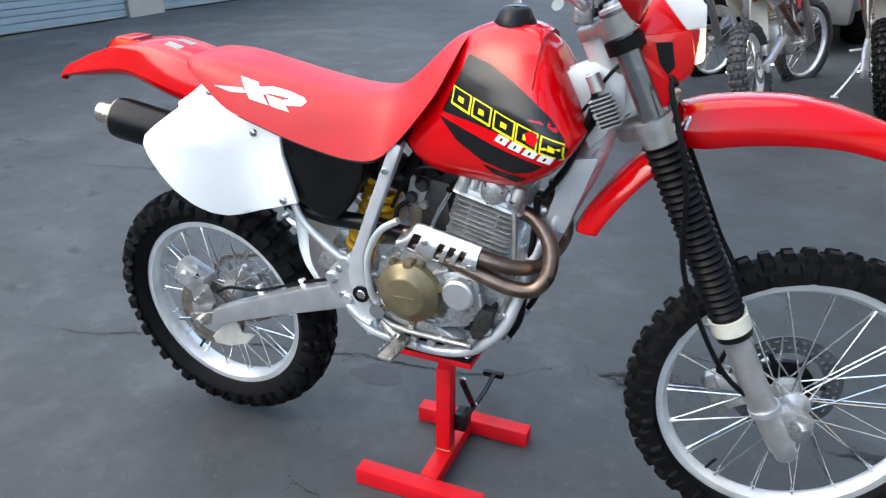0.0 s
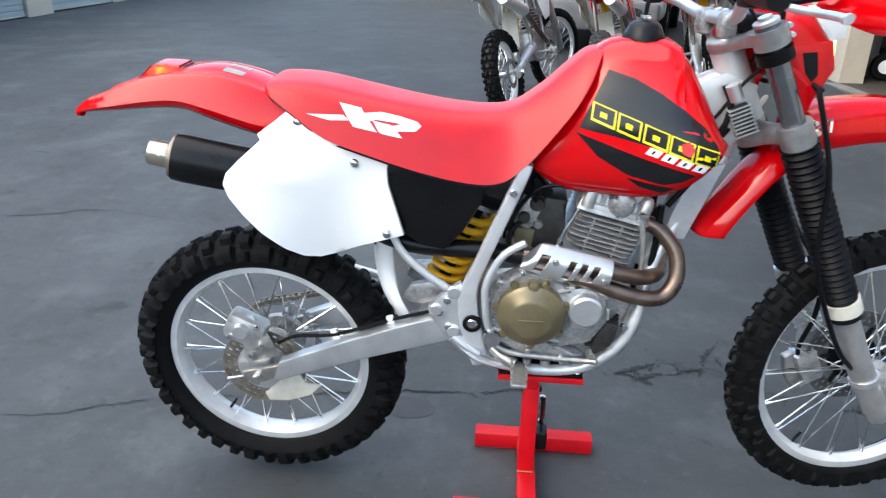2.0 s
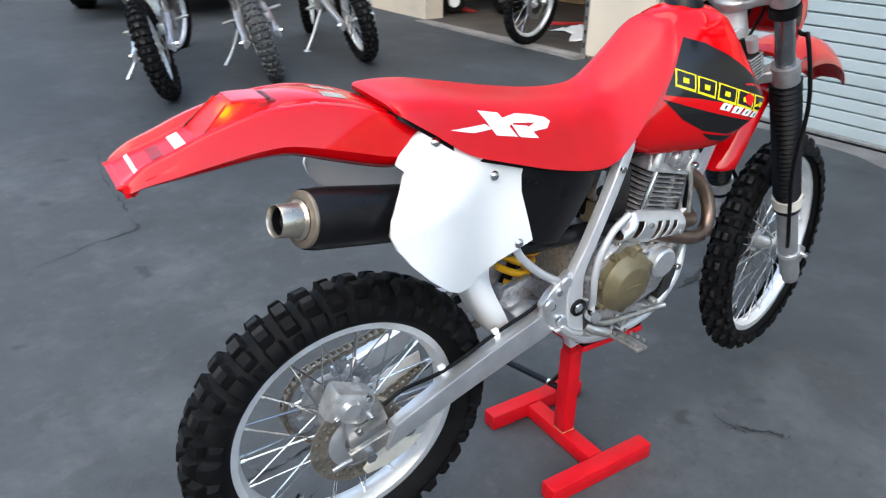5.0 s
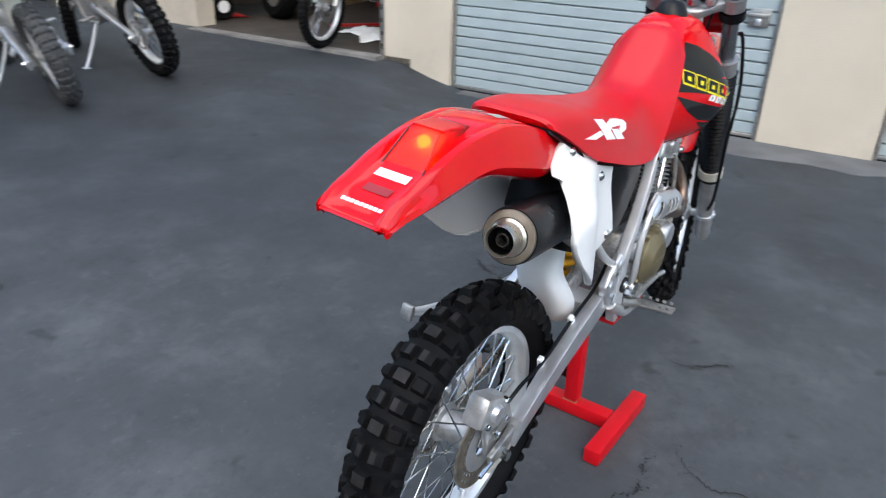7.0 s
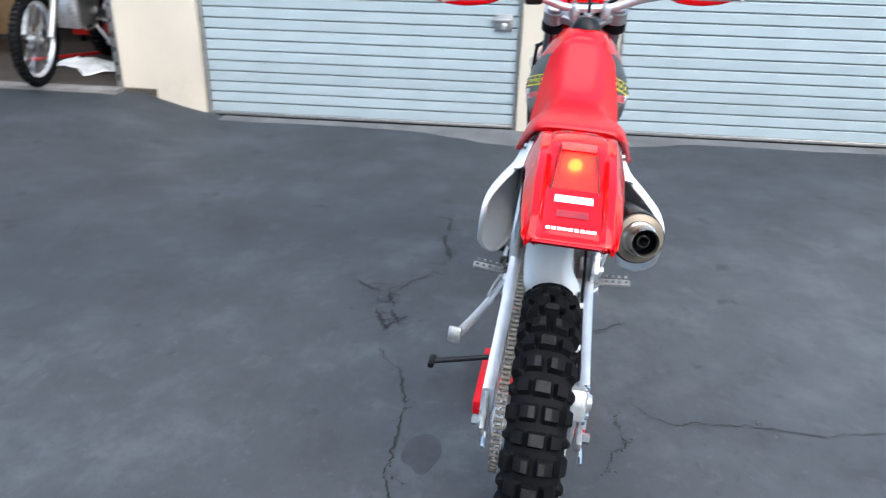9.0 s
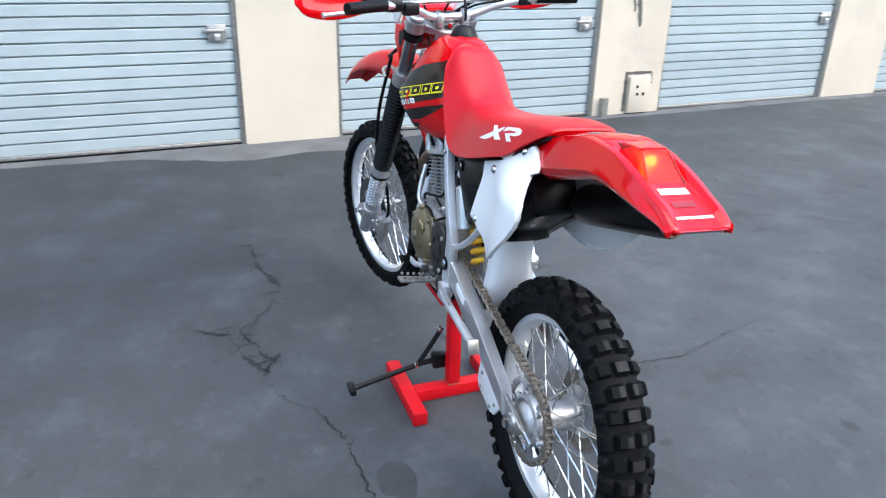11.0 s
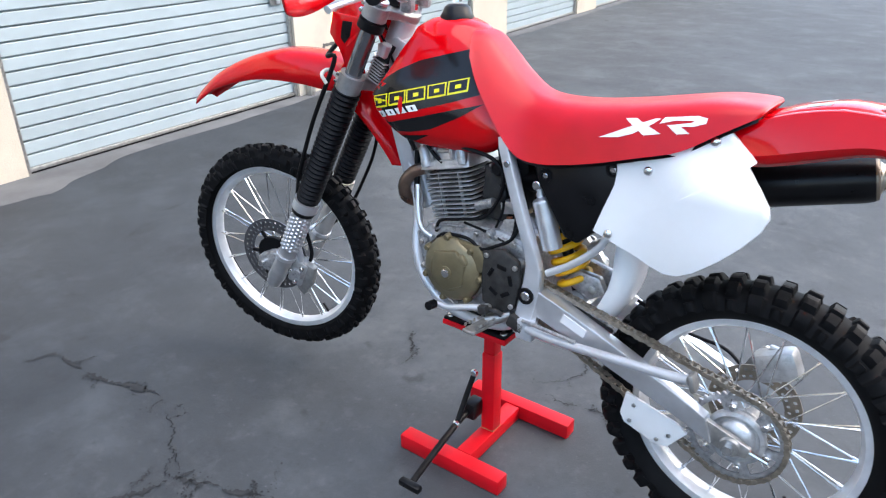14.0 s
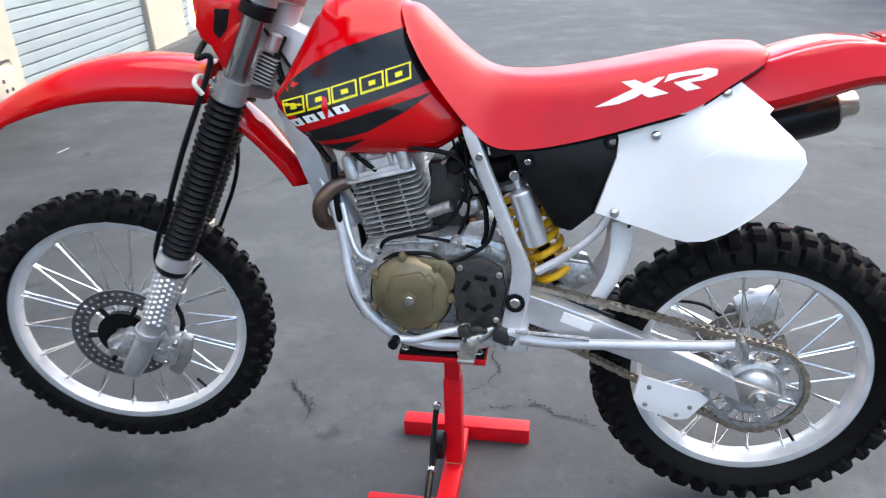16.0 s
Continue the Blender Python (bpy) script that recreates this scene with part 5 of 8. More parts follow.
# swingarm, chain guard, mud flap
for s in (-1, 1):
    rows = densified([(-0.225, 0.530, 0.034, 0.018, 0.088), (-0.30, 0.508, 0.037, 0.019, 0.090), (-0.45, 0.456, 0.034, 0.017, 0.094), (-0.60, 0.400, 0.029, 0.015, 0.100), (-0.665, 0.373, 0.027, 0.014, 0.103)], 4)
    b, rings = bmesh.new(), []
    out = 0.009 if s > 0 else 0.0
    for x, z, hz, hy, y in rows:
        ring = []
        for k in range(16):
            a = 2 * math.pi * (k + 0.5) / 16
            c, q = math.cos(a), math.sin(a)
            ring.append(b.verts.new((x + 0.35 * math.copysign(abs(q) ** 0.10, q) * hz, s * (y + out + math.copysign(abs(c) ** 0.10, c) * hy), z + math.copysign(abs(q) ** 0.10, q) * hz)))
        rings.append(ring)
    for a, c in zip(rings, rings[1:]):
        for k in range(16):
            b.faces.new((a[k], a[(k + 1) % 16], c[(k + 1) % 16], c[k]))
    b.faces.new(rings[0]), b.faces.new(rings[-1])
    arm = part("swingarm", b, ALLOY, bike, "brushed alloy box-section swingarm", sharp=28)
    if s > 0:
        part("chain_adjuster", prism([(-0.636, 0.402), (-0.648, 0.352), (-0.690, 0.336), (-0.745, 0.336), (-0.752, 0.362), (-0.715, 0.374)], 0.106, 0.118, 0.003), STEEL, arm)
        part("axle_block", lathe([(0, 0.006), (0.019, 0.006), (0.021, 0.003), (0.022, 0)], pose(-0.711, 0.118, 0.351), 24), STEEL, arm)
    else:
        part("chain_adjuster", prism([(-0.640, 0.392), (-0.645, 0.362), (-0.700, 0.336), (-0.745, 0.336), (-0.750, 0.362), (-0.715, 0.370)], -0.106, -0.094, 0.003), STEEL, arm)
    part("axle_nut", lathe([(0, s * 0.018), (0.012, s * 0.018), (0.012, 0)], pose(-0.711, s * (0.120 if s > 0 else 0.106), 0.351), 6), CHROME, arm)
    part("adjuster_bolt", tube([(-0.745, s * 0.105, 0.347), (-0.785, s * 0.105, 0.338)], 0.005, 8, 0), CHROME, arm)
    for x, z in ((-0.402, 0.506), (-0.530, 0.462)):
        if s < 0:
            part("hose_clip", box((0.016, 0.012, 0.030), (x, s * 0.080, z), 0.003, (0, -20, 0)), WHITE, arm, "white plastic hose clip")
part("swingarm_bridge", box((0.05, 0.17, 0.05), (-0.315, 0, 0.51), 0.008, (0, -20, 0)), ALLOY, bike)
part("brake_hose", tube([(-0.235, -0.079, 0.60), (-0.30, -0.082, 0.548), (-0.402, -0.082, 0.512), (-0.530, -0.085, 0.466), (-0.62, -0.085, 0.455), (-0.665, -0.08, 0.43)], 0.0042, 8), CABLE, bike, "black rear brake hose")
part("swingarm_decal", box((0.062, 0.002, 0.022), (-0.345, 0.1195, 0.503), 0, (0, -20, 0)), DECAL_WHITE, bike)
flap_rows = densified([(-0.378, 0.470, 0.052), (-0.402, 0.505, 0.064), (-0.434, 0.570, 0.072), (-0.448, 0.625, 0.075), (-0.449, 0.700, 0.074)], 5)
fb = bmesh.new()
fr = [[fb.verts.new((x + 0.046 * abs(k / 5 - 1) ** 5, (w if k > 5 else w * (1 - 0.46 * smooth(0.54, 0.63, z))) * (k / 5 - 1), z)) for k in range(11)] for x, z, w in flap_rows]
for a, c in zip(fr, fr[1:]):
    for k in range(10):
        fb.faces.new((a[k], a[k + 1], c[k + 1], c[k]))
shell(part("mud_flap", fb, WHITE, bike, "white plastic mud flap ahead of the rear tyre", sharp=80), 0.004)
lb = bmesh.new()
liner = [[lb.verts.new((x + 0.014 * abs(k / 5 - 1) ** 3, w * (k / 5 - 1), z)) for k in range(11)] for x, z, w in densified([(-0.446, 0.690, 0.072), (-0.452, 0.760, 0.074), (-0.480, 0.835, 0.076), (-0.535, 0.900, 0.078), (-0.610, 0.945, 0.074)], 4)]
for a, c in zip(liner, liner[1:]):
    for k in range(10):
        lb.faces.new((a[k], a[k + 1], c[k + 1], c[k]))
shell(part("inner_fender", lb, BLACK, bike, "black plastic inner fender above the flap", sharp=80), 0.004)
part("link_arm", prism([(-0.255, 0.565), (-0.30, 0.60), (-0.365, 0.585), (-0.385, 0.545), (-0.345, 0.535)], -0.05, -0.03, 0.006), CASE, bike, "alloy suspension linkage")
part("link_arm", prism([(-0.275, 0.57), (-0.31, 0.605), (-0.365, 0.60), (-0.385, 0.565), (-0.345, 0.54)], 0.03, 0.052, 0.006), CASE, bike, "alloy suspension linkage")
part("link_bolt", bolt((-0.352, 0.052, 0.568), 0.010, 0.006), STEEL, bike)

# shock absorber with yellow spring and silver reservoir
S0, S1 = Vector((-0.199, 0.02, 0.800)), Vector((-0.314, 0.03, 0.530))
sh = part("shock_absorber", tube([S0, S1], 0.014, 16, 0), BLACK, bike, "rear shock with a yellow coil spring")
ax = (S1 - S0).normalized()
u0, v0 = ax.orthogonal().normalized(), ax.cross(ax.orthogonal().normalized())
coil = [S0 + (S1 - S0) * (0.18 + 0.72 * k / 128) + 0.037 * (math.cos(k * 0.3927) * u0 + math.sin(k * 0.3927) * v0) for k in range(129)]
part("coil_spring", tube(coil, 0.0080, 10, 0), YELLOW, sh, "yellow coil spring")
part("spring_collar", lathe([(0, -0.006), (0.036, -0.006), (0.036, 0.006), (0, 0.006)], Matrix.Translation(S0 + (S1 - S0) * 0.14) @ ax.to_track_quat("Y", "Z").to_matrix().to_4x4(), 20), ALLOY, sh)
part("lower_eye", lathe([(0, -0.022), (0.022, -0.022), (0.022, 0.022), (0, 0.022)], pose(*S1), 18), ALLOY, sh)
res = part("reservoir", tube([(-0.216, 0.082, 0.800), (-0.220, 0.084, 0.776), (-0.224, 0.084, 0.764), (-0.231, 0.084, 0.745), (-0.256, 0.084, 0.668), (-0.260, 0.084, 0.656)], lambda t: 0.0085 + 0.0150 * smooth(0.28, 0.46, t), 18, 6), ALLOY, sh, "silver damper reservoir")
part("reservoir_bolt", bolt((-0.215, 0.090, 0.796), 0.011, 0.010), CHROME, res)

# engine
ENG = pose(0.035, 0, 0.715, 0, 14, 0)
case = part("engine", prism([(-0.215, 0.60), (-0.20, 0.655), (-0.10, 0.668), (0.07, 0.648), (0.118, 0.60), (0.125, 0.53), (0.085, 0.465), (0.02, 0.437), (-0.16, 0.437), (-0.215, 0.49)], -0.088, 0.088, 0.016), CASE, bike, "air-cooled single cylinder engine with bronze covers")
# dark barrel colour deepens the shade between the fins
part("barrel", box((0.105, 0.115, 0.15), (0, 0, -0.01), 0.02), DARKCAST, case, at=ENG)
def fin_mesh(w, d, z, t=0.0036, r=0.018):
    """One cooling fin with rounded corners."""
    bm, rim = bmesh.new(), []
    for cx, cy, a0 in ((1, 1, 0), (-1, 1, 90), (-1, -1, 180), (1, -1, 270)):
        for k in range(6):
            a = radians(a0 + 18 * k)
            rim.append((cx * (w / 2 - r) + r * math.cos(a), cy * (d / 2 - r) + r * math.sin(a)))
    rows = [[bm.verts.new((x * f, y * f, z + h)) for x, y in rim] for f, h in ((0.985, -t / 2), (1.0, -t / 4), (1.0, t / 4), (0.985, t / 2))]
    n = len(rim)
    for u, v in zip(rows, rows[1:]):
        for k in range(n):
            bm.faces.new((u[k], u[(k + 1) % n], v[(k + 1) % n], v[k]))
    bm.faces.new(rows[0][::-1]), bm.faces.new(rows[-1])
    return bm


for k in range(14):
    g = 1.0 - 0.010 * abs(k - 7) - (0.05 if k in (6, 7) else 0.0)
    part("fin", fin_mesh(0.148 * g, 0.156 * g, -0.079 + 0.0110 * k, 0.0027), CAST, case, at=ENG)
for k in range(2):
    part("fin_rib", box((0.0030, 0.134, 0.13), (-0.030 + 0.060 * k, 0, -0.010), 0.001), CAST, case, at=ENG)
head = part("cylinder_head", hooded(densified([(-0.076, 0.066, -0.070, 0.108, 0.070, 0.050), (-0.068, 0.066, -0.060, 0.124, 0.077, 0.058), (-0.022, 0.066, -0.022, 0.140, 0.078, 0.056), (0.025, 0.066, 0.025, 0.138, 0.078, 0.056), (0.066, 0.066, 0.056, 0.120, 0.077, 0.054), (0.076, 0.066, 0.068, 0.104, 0.070, 0.048)], 3), 7, 8, True), CAST, case, "cast alloy cylinder head", at=ENG)
for i in (-1, 1):
    for s in (-1, 1):
        part("head_post", lathe([(0, 0.020), (0.008, 0.020), (0.013, 0.012), (0.014, -0.030), (0, -0.030)], pose(i * 0.056, s * 0.070, 0.104, 90, 0, 0), 14), CAST, case, at=ENG)
    part("head_rib", box((0.010, 0.158, 0.030), (i * 0.030, 0, 0.100), 0.003), CAST, case, at=ENG)
hc = part("head_cover", lathe([(0, -0.010), (0.020, -0.010), (0.024, -0.007), (0.027, 0.0), (0.027, 0.012)], pose(0.008, -0.078, 0.098), 24), CASE, case, "round cover on the cylinder head", at=ENG)
for k in range(3):
    part("cover_bolt", bolt((0.008 + 0.021 * math.cos(2.1 * k + 0.4), -0.085, 0.098 + 0.021 * math.sin(2.1 * k + 0.4)), 0.0038, 0.005, side=-1), CHROME, hc)
ol = part("oil_line", tube([(0.098, -0.092, 0.545), (0.112, -0.094, 0.600), (0.118, -0.090, 0.660), (0.116, -0.084, 0.730), (0.108, -0.074, 0.790)], 0.0052, 10), STEEL, case, "steel oil line beside the barrel")
for p in ((0.098, -0.100, 0.545), (0.108, -0.082, 0.790)):
    part("banjo_bolt", bolt(p, 0.0085, 0.012, side=-1), CHROME, ol)
for y, x in ((-0.048, 0.0), (0.048, 0.004)):
    part("oil_hose", tube([(0.150 + x, y, 0.800), (0.146 + x, y * 1.15, 0.700), (0.136 + x, y * 1.25, 0.600), (0.128 + x, y * 1.3, 0.520), (0.105 + x, y * 1.3, 0.468)], 0.0072, 10), CABLE, bike, "black oil hose ahead of the crankcase")
    part("hose_fitting", tube([(0.108 + x, y * 1.3, 0.474), (0.098 + x, y * 1.3, 0.458)], 0.0095, 10, 0), CHROME, bike)
# added block closes the see-through gap; its dark colour stands for shade
part("gap_filler", prism([(-0.035, 0.800), (-0.085, 0.805), (-0.118, 0.720), (-0.112, 0.662), (-0.030, 0.668), (-0.050, 0.730)], -0.046, 0.040, 0.010), DARKCAST, case, "added dark filler for the shaded gap between carburettor and barrel")
part("head_joint", box((0.140, 0.138, 0.005), (0, 0, 0.104), 0.002), CASE, case, at=ENG)
for s in (-1, 1):
    for x in (-0.03, 0.03):
        part("valve_cap", lathe([(0, s * 0.012), (0.014, s * 0.012), (0.016, s * 0.008), (0.016, 0)], pose(x, s * 0.058, 0.122), 10), ALLOY, head)
    for x in (-0.06, 0.06):
        part("head_bolt", lathe([(0, 0.008), (0.007, 0.008), (0.007, 0)], pose(x, s * 0.062, 0.112, 90, 0, 0), 6), STEEL, head)
part("spark_plug_lead", tube([(0.06, 0.07, 0.79), (0.09, 0.075, 0.815), (0.13, 0.06, 0.85), (0.15, 0.03, 0.90)], 0.005, 8), CABLE, case)
part("copper_fitting", lathe([(0, 0), (0.009, 0), (0.009, 0.018), (0, 0.018)], pose(0.11, 0.055, 0.838), 8), surface("copper", (0.5, 0.2, 0.1), 0.35, 0.9), case)
# right side: clutch cover, filter cover, lower case
part("clutch_housing", lathe([(0, -0.030), (0.088, -0.030), (0.096, -0.018), (0.098, 0)], pose(-0.098, -0.088, 0.572), 36), CASE, case)
cc = part("clutch_cover", lathe([(0, -0.038), (0.040, -0.0385), (0.046, -0.036), (0.050, -0.030), (0.062, -0.026), (0.070, -0.018), (0.072, 0)], pose(-0.100, -0.118, 0.574), 40), MAGNES, case, "bronze painted clutch cover")
for k in range(7):
    a = 2 * math.pi * k / 7 + 0.3
    part("cover_lug", lathe([(0, -0.016), (0.007, -0.016), (0.009, -0.010), (0.009, 0)], pose(-0.100 + 0.074 * math.cos(a), -0.118, 0.574 + 0.074 * math.sin(a)), 12), MAGNES, cc)
part("cover_rib", box((0.050, 0.004, 0.003), (-0.100, -0.157, 0.574), 0.001), MAGNES, cc)
part("cover_spout", box((0.024, 0.03, 0.034), (-0.098, -0.128, 0.637), 0.008), MAGNES, cc)
part("filter_housing", prism([(-0.045, 0.630), (0.02, 0.640), (0.055, 0.615), (0.062, 0.560), (0.03, 0.505), (-0.05, 0.490), (-0.14, 0.488), (-0.14, 0.52)], -0.118, -0.085, 0.010), CASE, case)
fc = part("filter_cover", lathe([(0, -0.022), (0.030, -0.022), (0.035, -0.018), (0.037, 0)], pose(0.012, -0.116, 0.590), 30), ALLOY, case, "polished round oil filter cover")
for k in range(3):
    a = 2.1 * k + 0.9
    part("cover_bolt", bolt((0.012 + 0.041 * math.cos(a), -0.118, 0.590 + 0.041 * math.sin(a)), 0.006, 0.010, side=-1), STEEL, fc)
for k, (x, z) in enumerate([(-0.175, 0.545), (-0.165, 0.615), (-0.13, 0.648), (-0.06, 0.652), (-0.02, 0.515), (-0.085, 0.494), (-0.02, 0.640)]):
    part("case_bolt", bolt((x, -0.112, z), 0.0065, 0.008, side=-1), STEEL, case)
for k in range(3):
    part("oil_line", tube([(0.02, -0.110, 0.515 - 0.008 * k), (0.05, -0.112, 0.525 - 0.008 * k), (0.085, -0.09, 0.565 - 0.008 * k)], 0.0042, 8), CABLE, case)
for k in range(11):
    a = 2 * math.pi * k / 11 + 0.1
    if -0.25 < math.sin(a) or math.cos(a) < 0.3:
        part("case_boss", lathe([(0, -0.014), (0.0075, -0.014), (0.009, -0.008), (0.010, 0)], pose(-0.098 + 0.093 * math.cos(a), -0.100, 0.572 + 0.093 * math.sin(a)), 12), CAST, case)
        part("case_bolt", bolt((-0.098 + 0.093 * math.cos(a), -0.114, 0.572 + 0.093 * math.sin(a)), 0.0055, 0.006, side=-1), CHROME, case)
for x, z, r in ((-0.225, 0.470, 0.012), (-0.185, 0.452, 0.010), (-0.150, 0.447, 0.012), (-0.100, 0.447, 0.009), (-0.060, 0.444, 0.011), (0.035, 0.470, 0.010), (0.070, 0.500, 0.009)):
    part("lower_boss", lathe([(0, -0.018), (r * 0.7, -0.018), (r, -0.012), (r, 0)], pose(x, -0.098, z), 12), CAST, case)
# solid dark block takes the place of a hollow's shade
part("hollow_shade", prism([(0.056, 0.560), (0.086, 0.552), (0.074, 0.500), (0.040, 0.476), (0.030, 0.500), (0.048, 0.530)], -0.117, -0.090, 0.004), DARKCAST, case, "dark block painted as the shade of a crankcase hollow")
for x, z, w, turn in ((-0.055, 0.512, 0.040, 12), (-0.030, 0.632, 0.036, -20), (0.042, 0.628, 0.030, 35), (-0.165, 0.560, 0.034, 80), (-0.150, 0.500, 0.030, 30), (0.058, 0.582, 0.028, 85)):
    part("case_rib", box((w, 0.010, 0.006), (x, -0.120, z), 0.002, (0, turn, 0)), CAST, case)
part("clutch_arm", tube([(-0.045, -0.095, 0.655), (-0.065, -0.108, 0.672), (-0.105, -0.110, 0.676)], 0.0065, 8), ALLOY, case)
part("pivot_link", tube([(-0.245, -0.120, 0.480), (-0.205, -0.128, 0.455), (-0.150, -0.126, 0.440), (-0.090, -0.122, 0.434)], 0.008, 8), ALLOY, bike)
part("frame_wire", tube([(0.12, -0.060, 0.86), (0.06, -0.080, 0.842), (-0.02, -0.082, 0.846), (-0.09, -0.076, 0.838), (-0.13, -0.07, 0.80), (-0.16, -0.075, 0.74)], 0.0046, 8), CABLE, bike)
part("frame_wire", tube([(0.10, 0.055, 0.858), (0.04, 0.082, 0.846), (-0.04, 0.088, 0.842), (-0.10, 0.082, 0.825), (-0.14, 0.08, 0.77)], 0.0050, 8), CABLE, bike)
part("carb_top", tube([(-0.115, -0.022, 0.80), (-0.122, -0.026, 0.838), (-0.10, -0.03, 0.866)], 0.014, 12, 4), CABLE, bike)
# left side: stator cover and sprocket cover
sc = part("stator_cover", lathe([(0, 0.036), (0.016, 0.036), (0.017, 0.030), (0.050, 0.029), (0.056, 0.024), (0.070, 0.020), (0.081, 0.010), (0.084, 0)], pose(-0.010, 0.110, 0.545), 44), MAGNES, case, "bronze painted stator cover")
part("stator_base", lathe([(0.0865, 0.0), (0.088, -0.012), (0.088, -0.03)], pose(-0.010, 0.112, 0.545), 40), CAST, case)
part("cover_lobe", prism([(-0.020, 0.628), (-0.085, 0.625), (-0.108, 0.600), (-0.100, 0.560), (-0.060, 0.545)], 0.104, 0.122, 0.008), MAGNES, sc)
part("cover_face", prism([(0.030, 0.590), (-0.035, 0.606), (-0.062, 0.575), (-0.058, 0.520), (-0.010, 0.496), (0.035, 0.515)], 0.128, 0.1435, 0.006), MAGNES, sc)
part("cover_plug", bolt((-0.012, 0.1465, 0.545), 0.011, 0.005), CHROME, sc)
part("cover_nose", box((0.040, 0.014, 0.03), (-0.045, 0.136, 0.580), 0.008, (0, 30, 0)), MAGNES, sc)
for k in range(7):
    a = 2 * math.pi * k / 7 + 0.5
    part("cover_lug", lathe([(0, 0.020), (0.006, 0.020), (0.009, 0.014), (0.010, 0)], pose(-0.010 + 0.083 * math.cos(a), 0.108, 0.545 + 0.083 * math.sin(a)), 12), MAGNES, sc)
sp = part("sprocket_cover", prism([(-0.095, 0.62), (-0.15, 0.635), (-0.195, 0.615), (-0.205, 0.56), (-0.19, 0.49), (-0.14, 0.465), (-0.10, 0.49), (-0.108, 0.55)], 0.104, 0.122, 0.008), DARKCAST, case, "grimy dark sprocket cover")
for k in range(5):
    a = 0.5 + 1.2 * k
    part("cover_slot", box((0.026, 0.004, 0.011), (-0.150 + 0.029 * math.cos(a), 0.122, 0.555 + 0.036 * math.sin(a)), 0.002, (0, 90 - math.degrees(a), 0)), CABLE, sp)
for x, z in ((-0.112, 0.612), (-0.190, 0.600), (-0.185, 0.500), (-0.120, 0.482)):
    part("cover_bolt", bolt((x, 0.122, z), 0.0065, 0.006), STEEL, sp)
# small hardware on both flanks
ENGINE_BOLTS = [(0.060, 0.635), (0.098, 0.585), (0.092, 0.520), (0.050, 0.470), (-0.03, 0.455), (-0.12, 0.452), (-0.185, 0.600), (-0.10, 0.652)]
for x, z in ENGINE_BOLTS:
    part("case_boss", lathe([(0, 0.012), (0.010, 0.012), (0.012, 0.006), (0.013, 0)], pose(x, 0.086, z), 14), CASE, case)
    part("case_bolt", bolt((x, 0.098, z), 0.0065, 0.007), STEEL, case)
part("case_rib", box((0.11, 0.008, 0.006), (0.03, 0.092, 0.645), 0.002, (0, 8, 0)), CASE, case)
part("case_rib", box((0.006, 0.010, 0.10), (0.108, 0.086, 0.555), 0.002, (0, 12, 0)), CASE, case)
part("oil_union", tube([(0.075, 0.090, 0.600), (0.10, 0.098, 0.62), (0.118, 0.09, 0.66), (0.135, 0.07, 0.72)], 0.0065, 10), ALLOY, case, "alloy oil pipe")
part("oil_union", tube([(-0.05, -0.100, 0.650), (-0.06, -0.104, 0.69), (-0.05, -0.10, 0.74), (-0.02, -0.092, 0.80)], 0.0045, 8), CHROME, case, "thin steel oil pipe")
for s in (-1, 1):
    for k in range(2):
        part("head_fin", box((0.138, 0.012, 0.0034), (0, s * 0.070, 0.074 + 0.011 * k), 0.001), CAST, case, at=ENG)
    for x, z in ((-0.052, 0.126), (0.048, 0.130), (-0.002, 0.140)):
        part("cover_bolt", bolt((x, s * 0.059, z), 0.0058, 0.008, side=s), STEEL, head)
    part("head_stay", prism([(0.02, 0.875), (0.06, 0.868), (0.10, 0.83), (0.09, 0.822), (0.055, 0.848), (0.02, 0.855)], s * 0.050, s * 0.056, 0.002), STEEL, bike)
    part("exhaust_flange", bezel(0.017, 0.030, 0, 0.010, Matrix.Translation((0.106, s * 0.040, 0.764)) @ Vector((0.95, 0, -0.25)).to_track_quat("Y", "Z").to_matrix().to_4x4(), 16), STEEL, case)
part("tensioner", tube([(-0.04, 0.060, 0.70), (-0.075, 0.064, 0.716), (-0.088, 0.065, 0.72)], 0.012, 12, 4), CASE, case)
part("starter_drive", prism([(-0.185, 0.545), (-0.170, 0.500), (-0.115, 0.468), (-0.02, 0.458), (0.02, 0.475), (-0.05, 0.497), (-0.12, 0.52)], -0.122, -0.090, 0.007), CASE, case)
for x, z in ((-0.165, 0.515), (-0.10, 0.482), (-0.03, 0.470)):
    part("case_bolt", bolt((x, -0.122, z), 0.0075, 0.008, side=-1), STEEL, case)
part("drain_plug", bolt((-0.02, -0.100, 0.452), 0.011, 0.012, side=-1), CHROME, case)
part("ignition_wire", tube([(0.06, 0.09, 0.62), (0.04, 0.10, 0.655), (-0.02, 0.098, 0.672), (-0.08, 0.09, 0.69), (-0.12, 0.085, 0.76), (-0.12, 0.08, 0.85)], 0.0042, 8), CABLE, case)
part("carburettor", box((0.060, 0.080, 0.074), (-0.110, -0.004, 0.765), 0.012, (0, 14, 0)), CASE, bike, "grimy grey carburettor behind the cylinder")
for x, z, rr in ((-0.100, 0.790, 0.016), (-0.125, 0.758, 0.013), (-0.095, 0.745, 0.010)):
    part("carb_cap", lathe([(0, -0.012), (rr * 0.8, -0.012), (rr, -0.007), (rr, 0)], pose(x, -0.044, z), 14), DARKCAST if rr > 0.012 else STEEL, bike)
part("throttle_cable", tube([(-0.105, -0.060, 0.800), (-0.088, -0.072, 0.835), (-0.02, -0.070, 0.852), (0.06, -0.055, 0.868), (0.14, -0.04, 0.90)], 0.0042, 8), CABLE, bike)
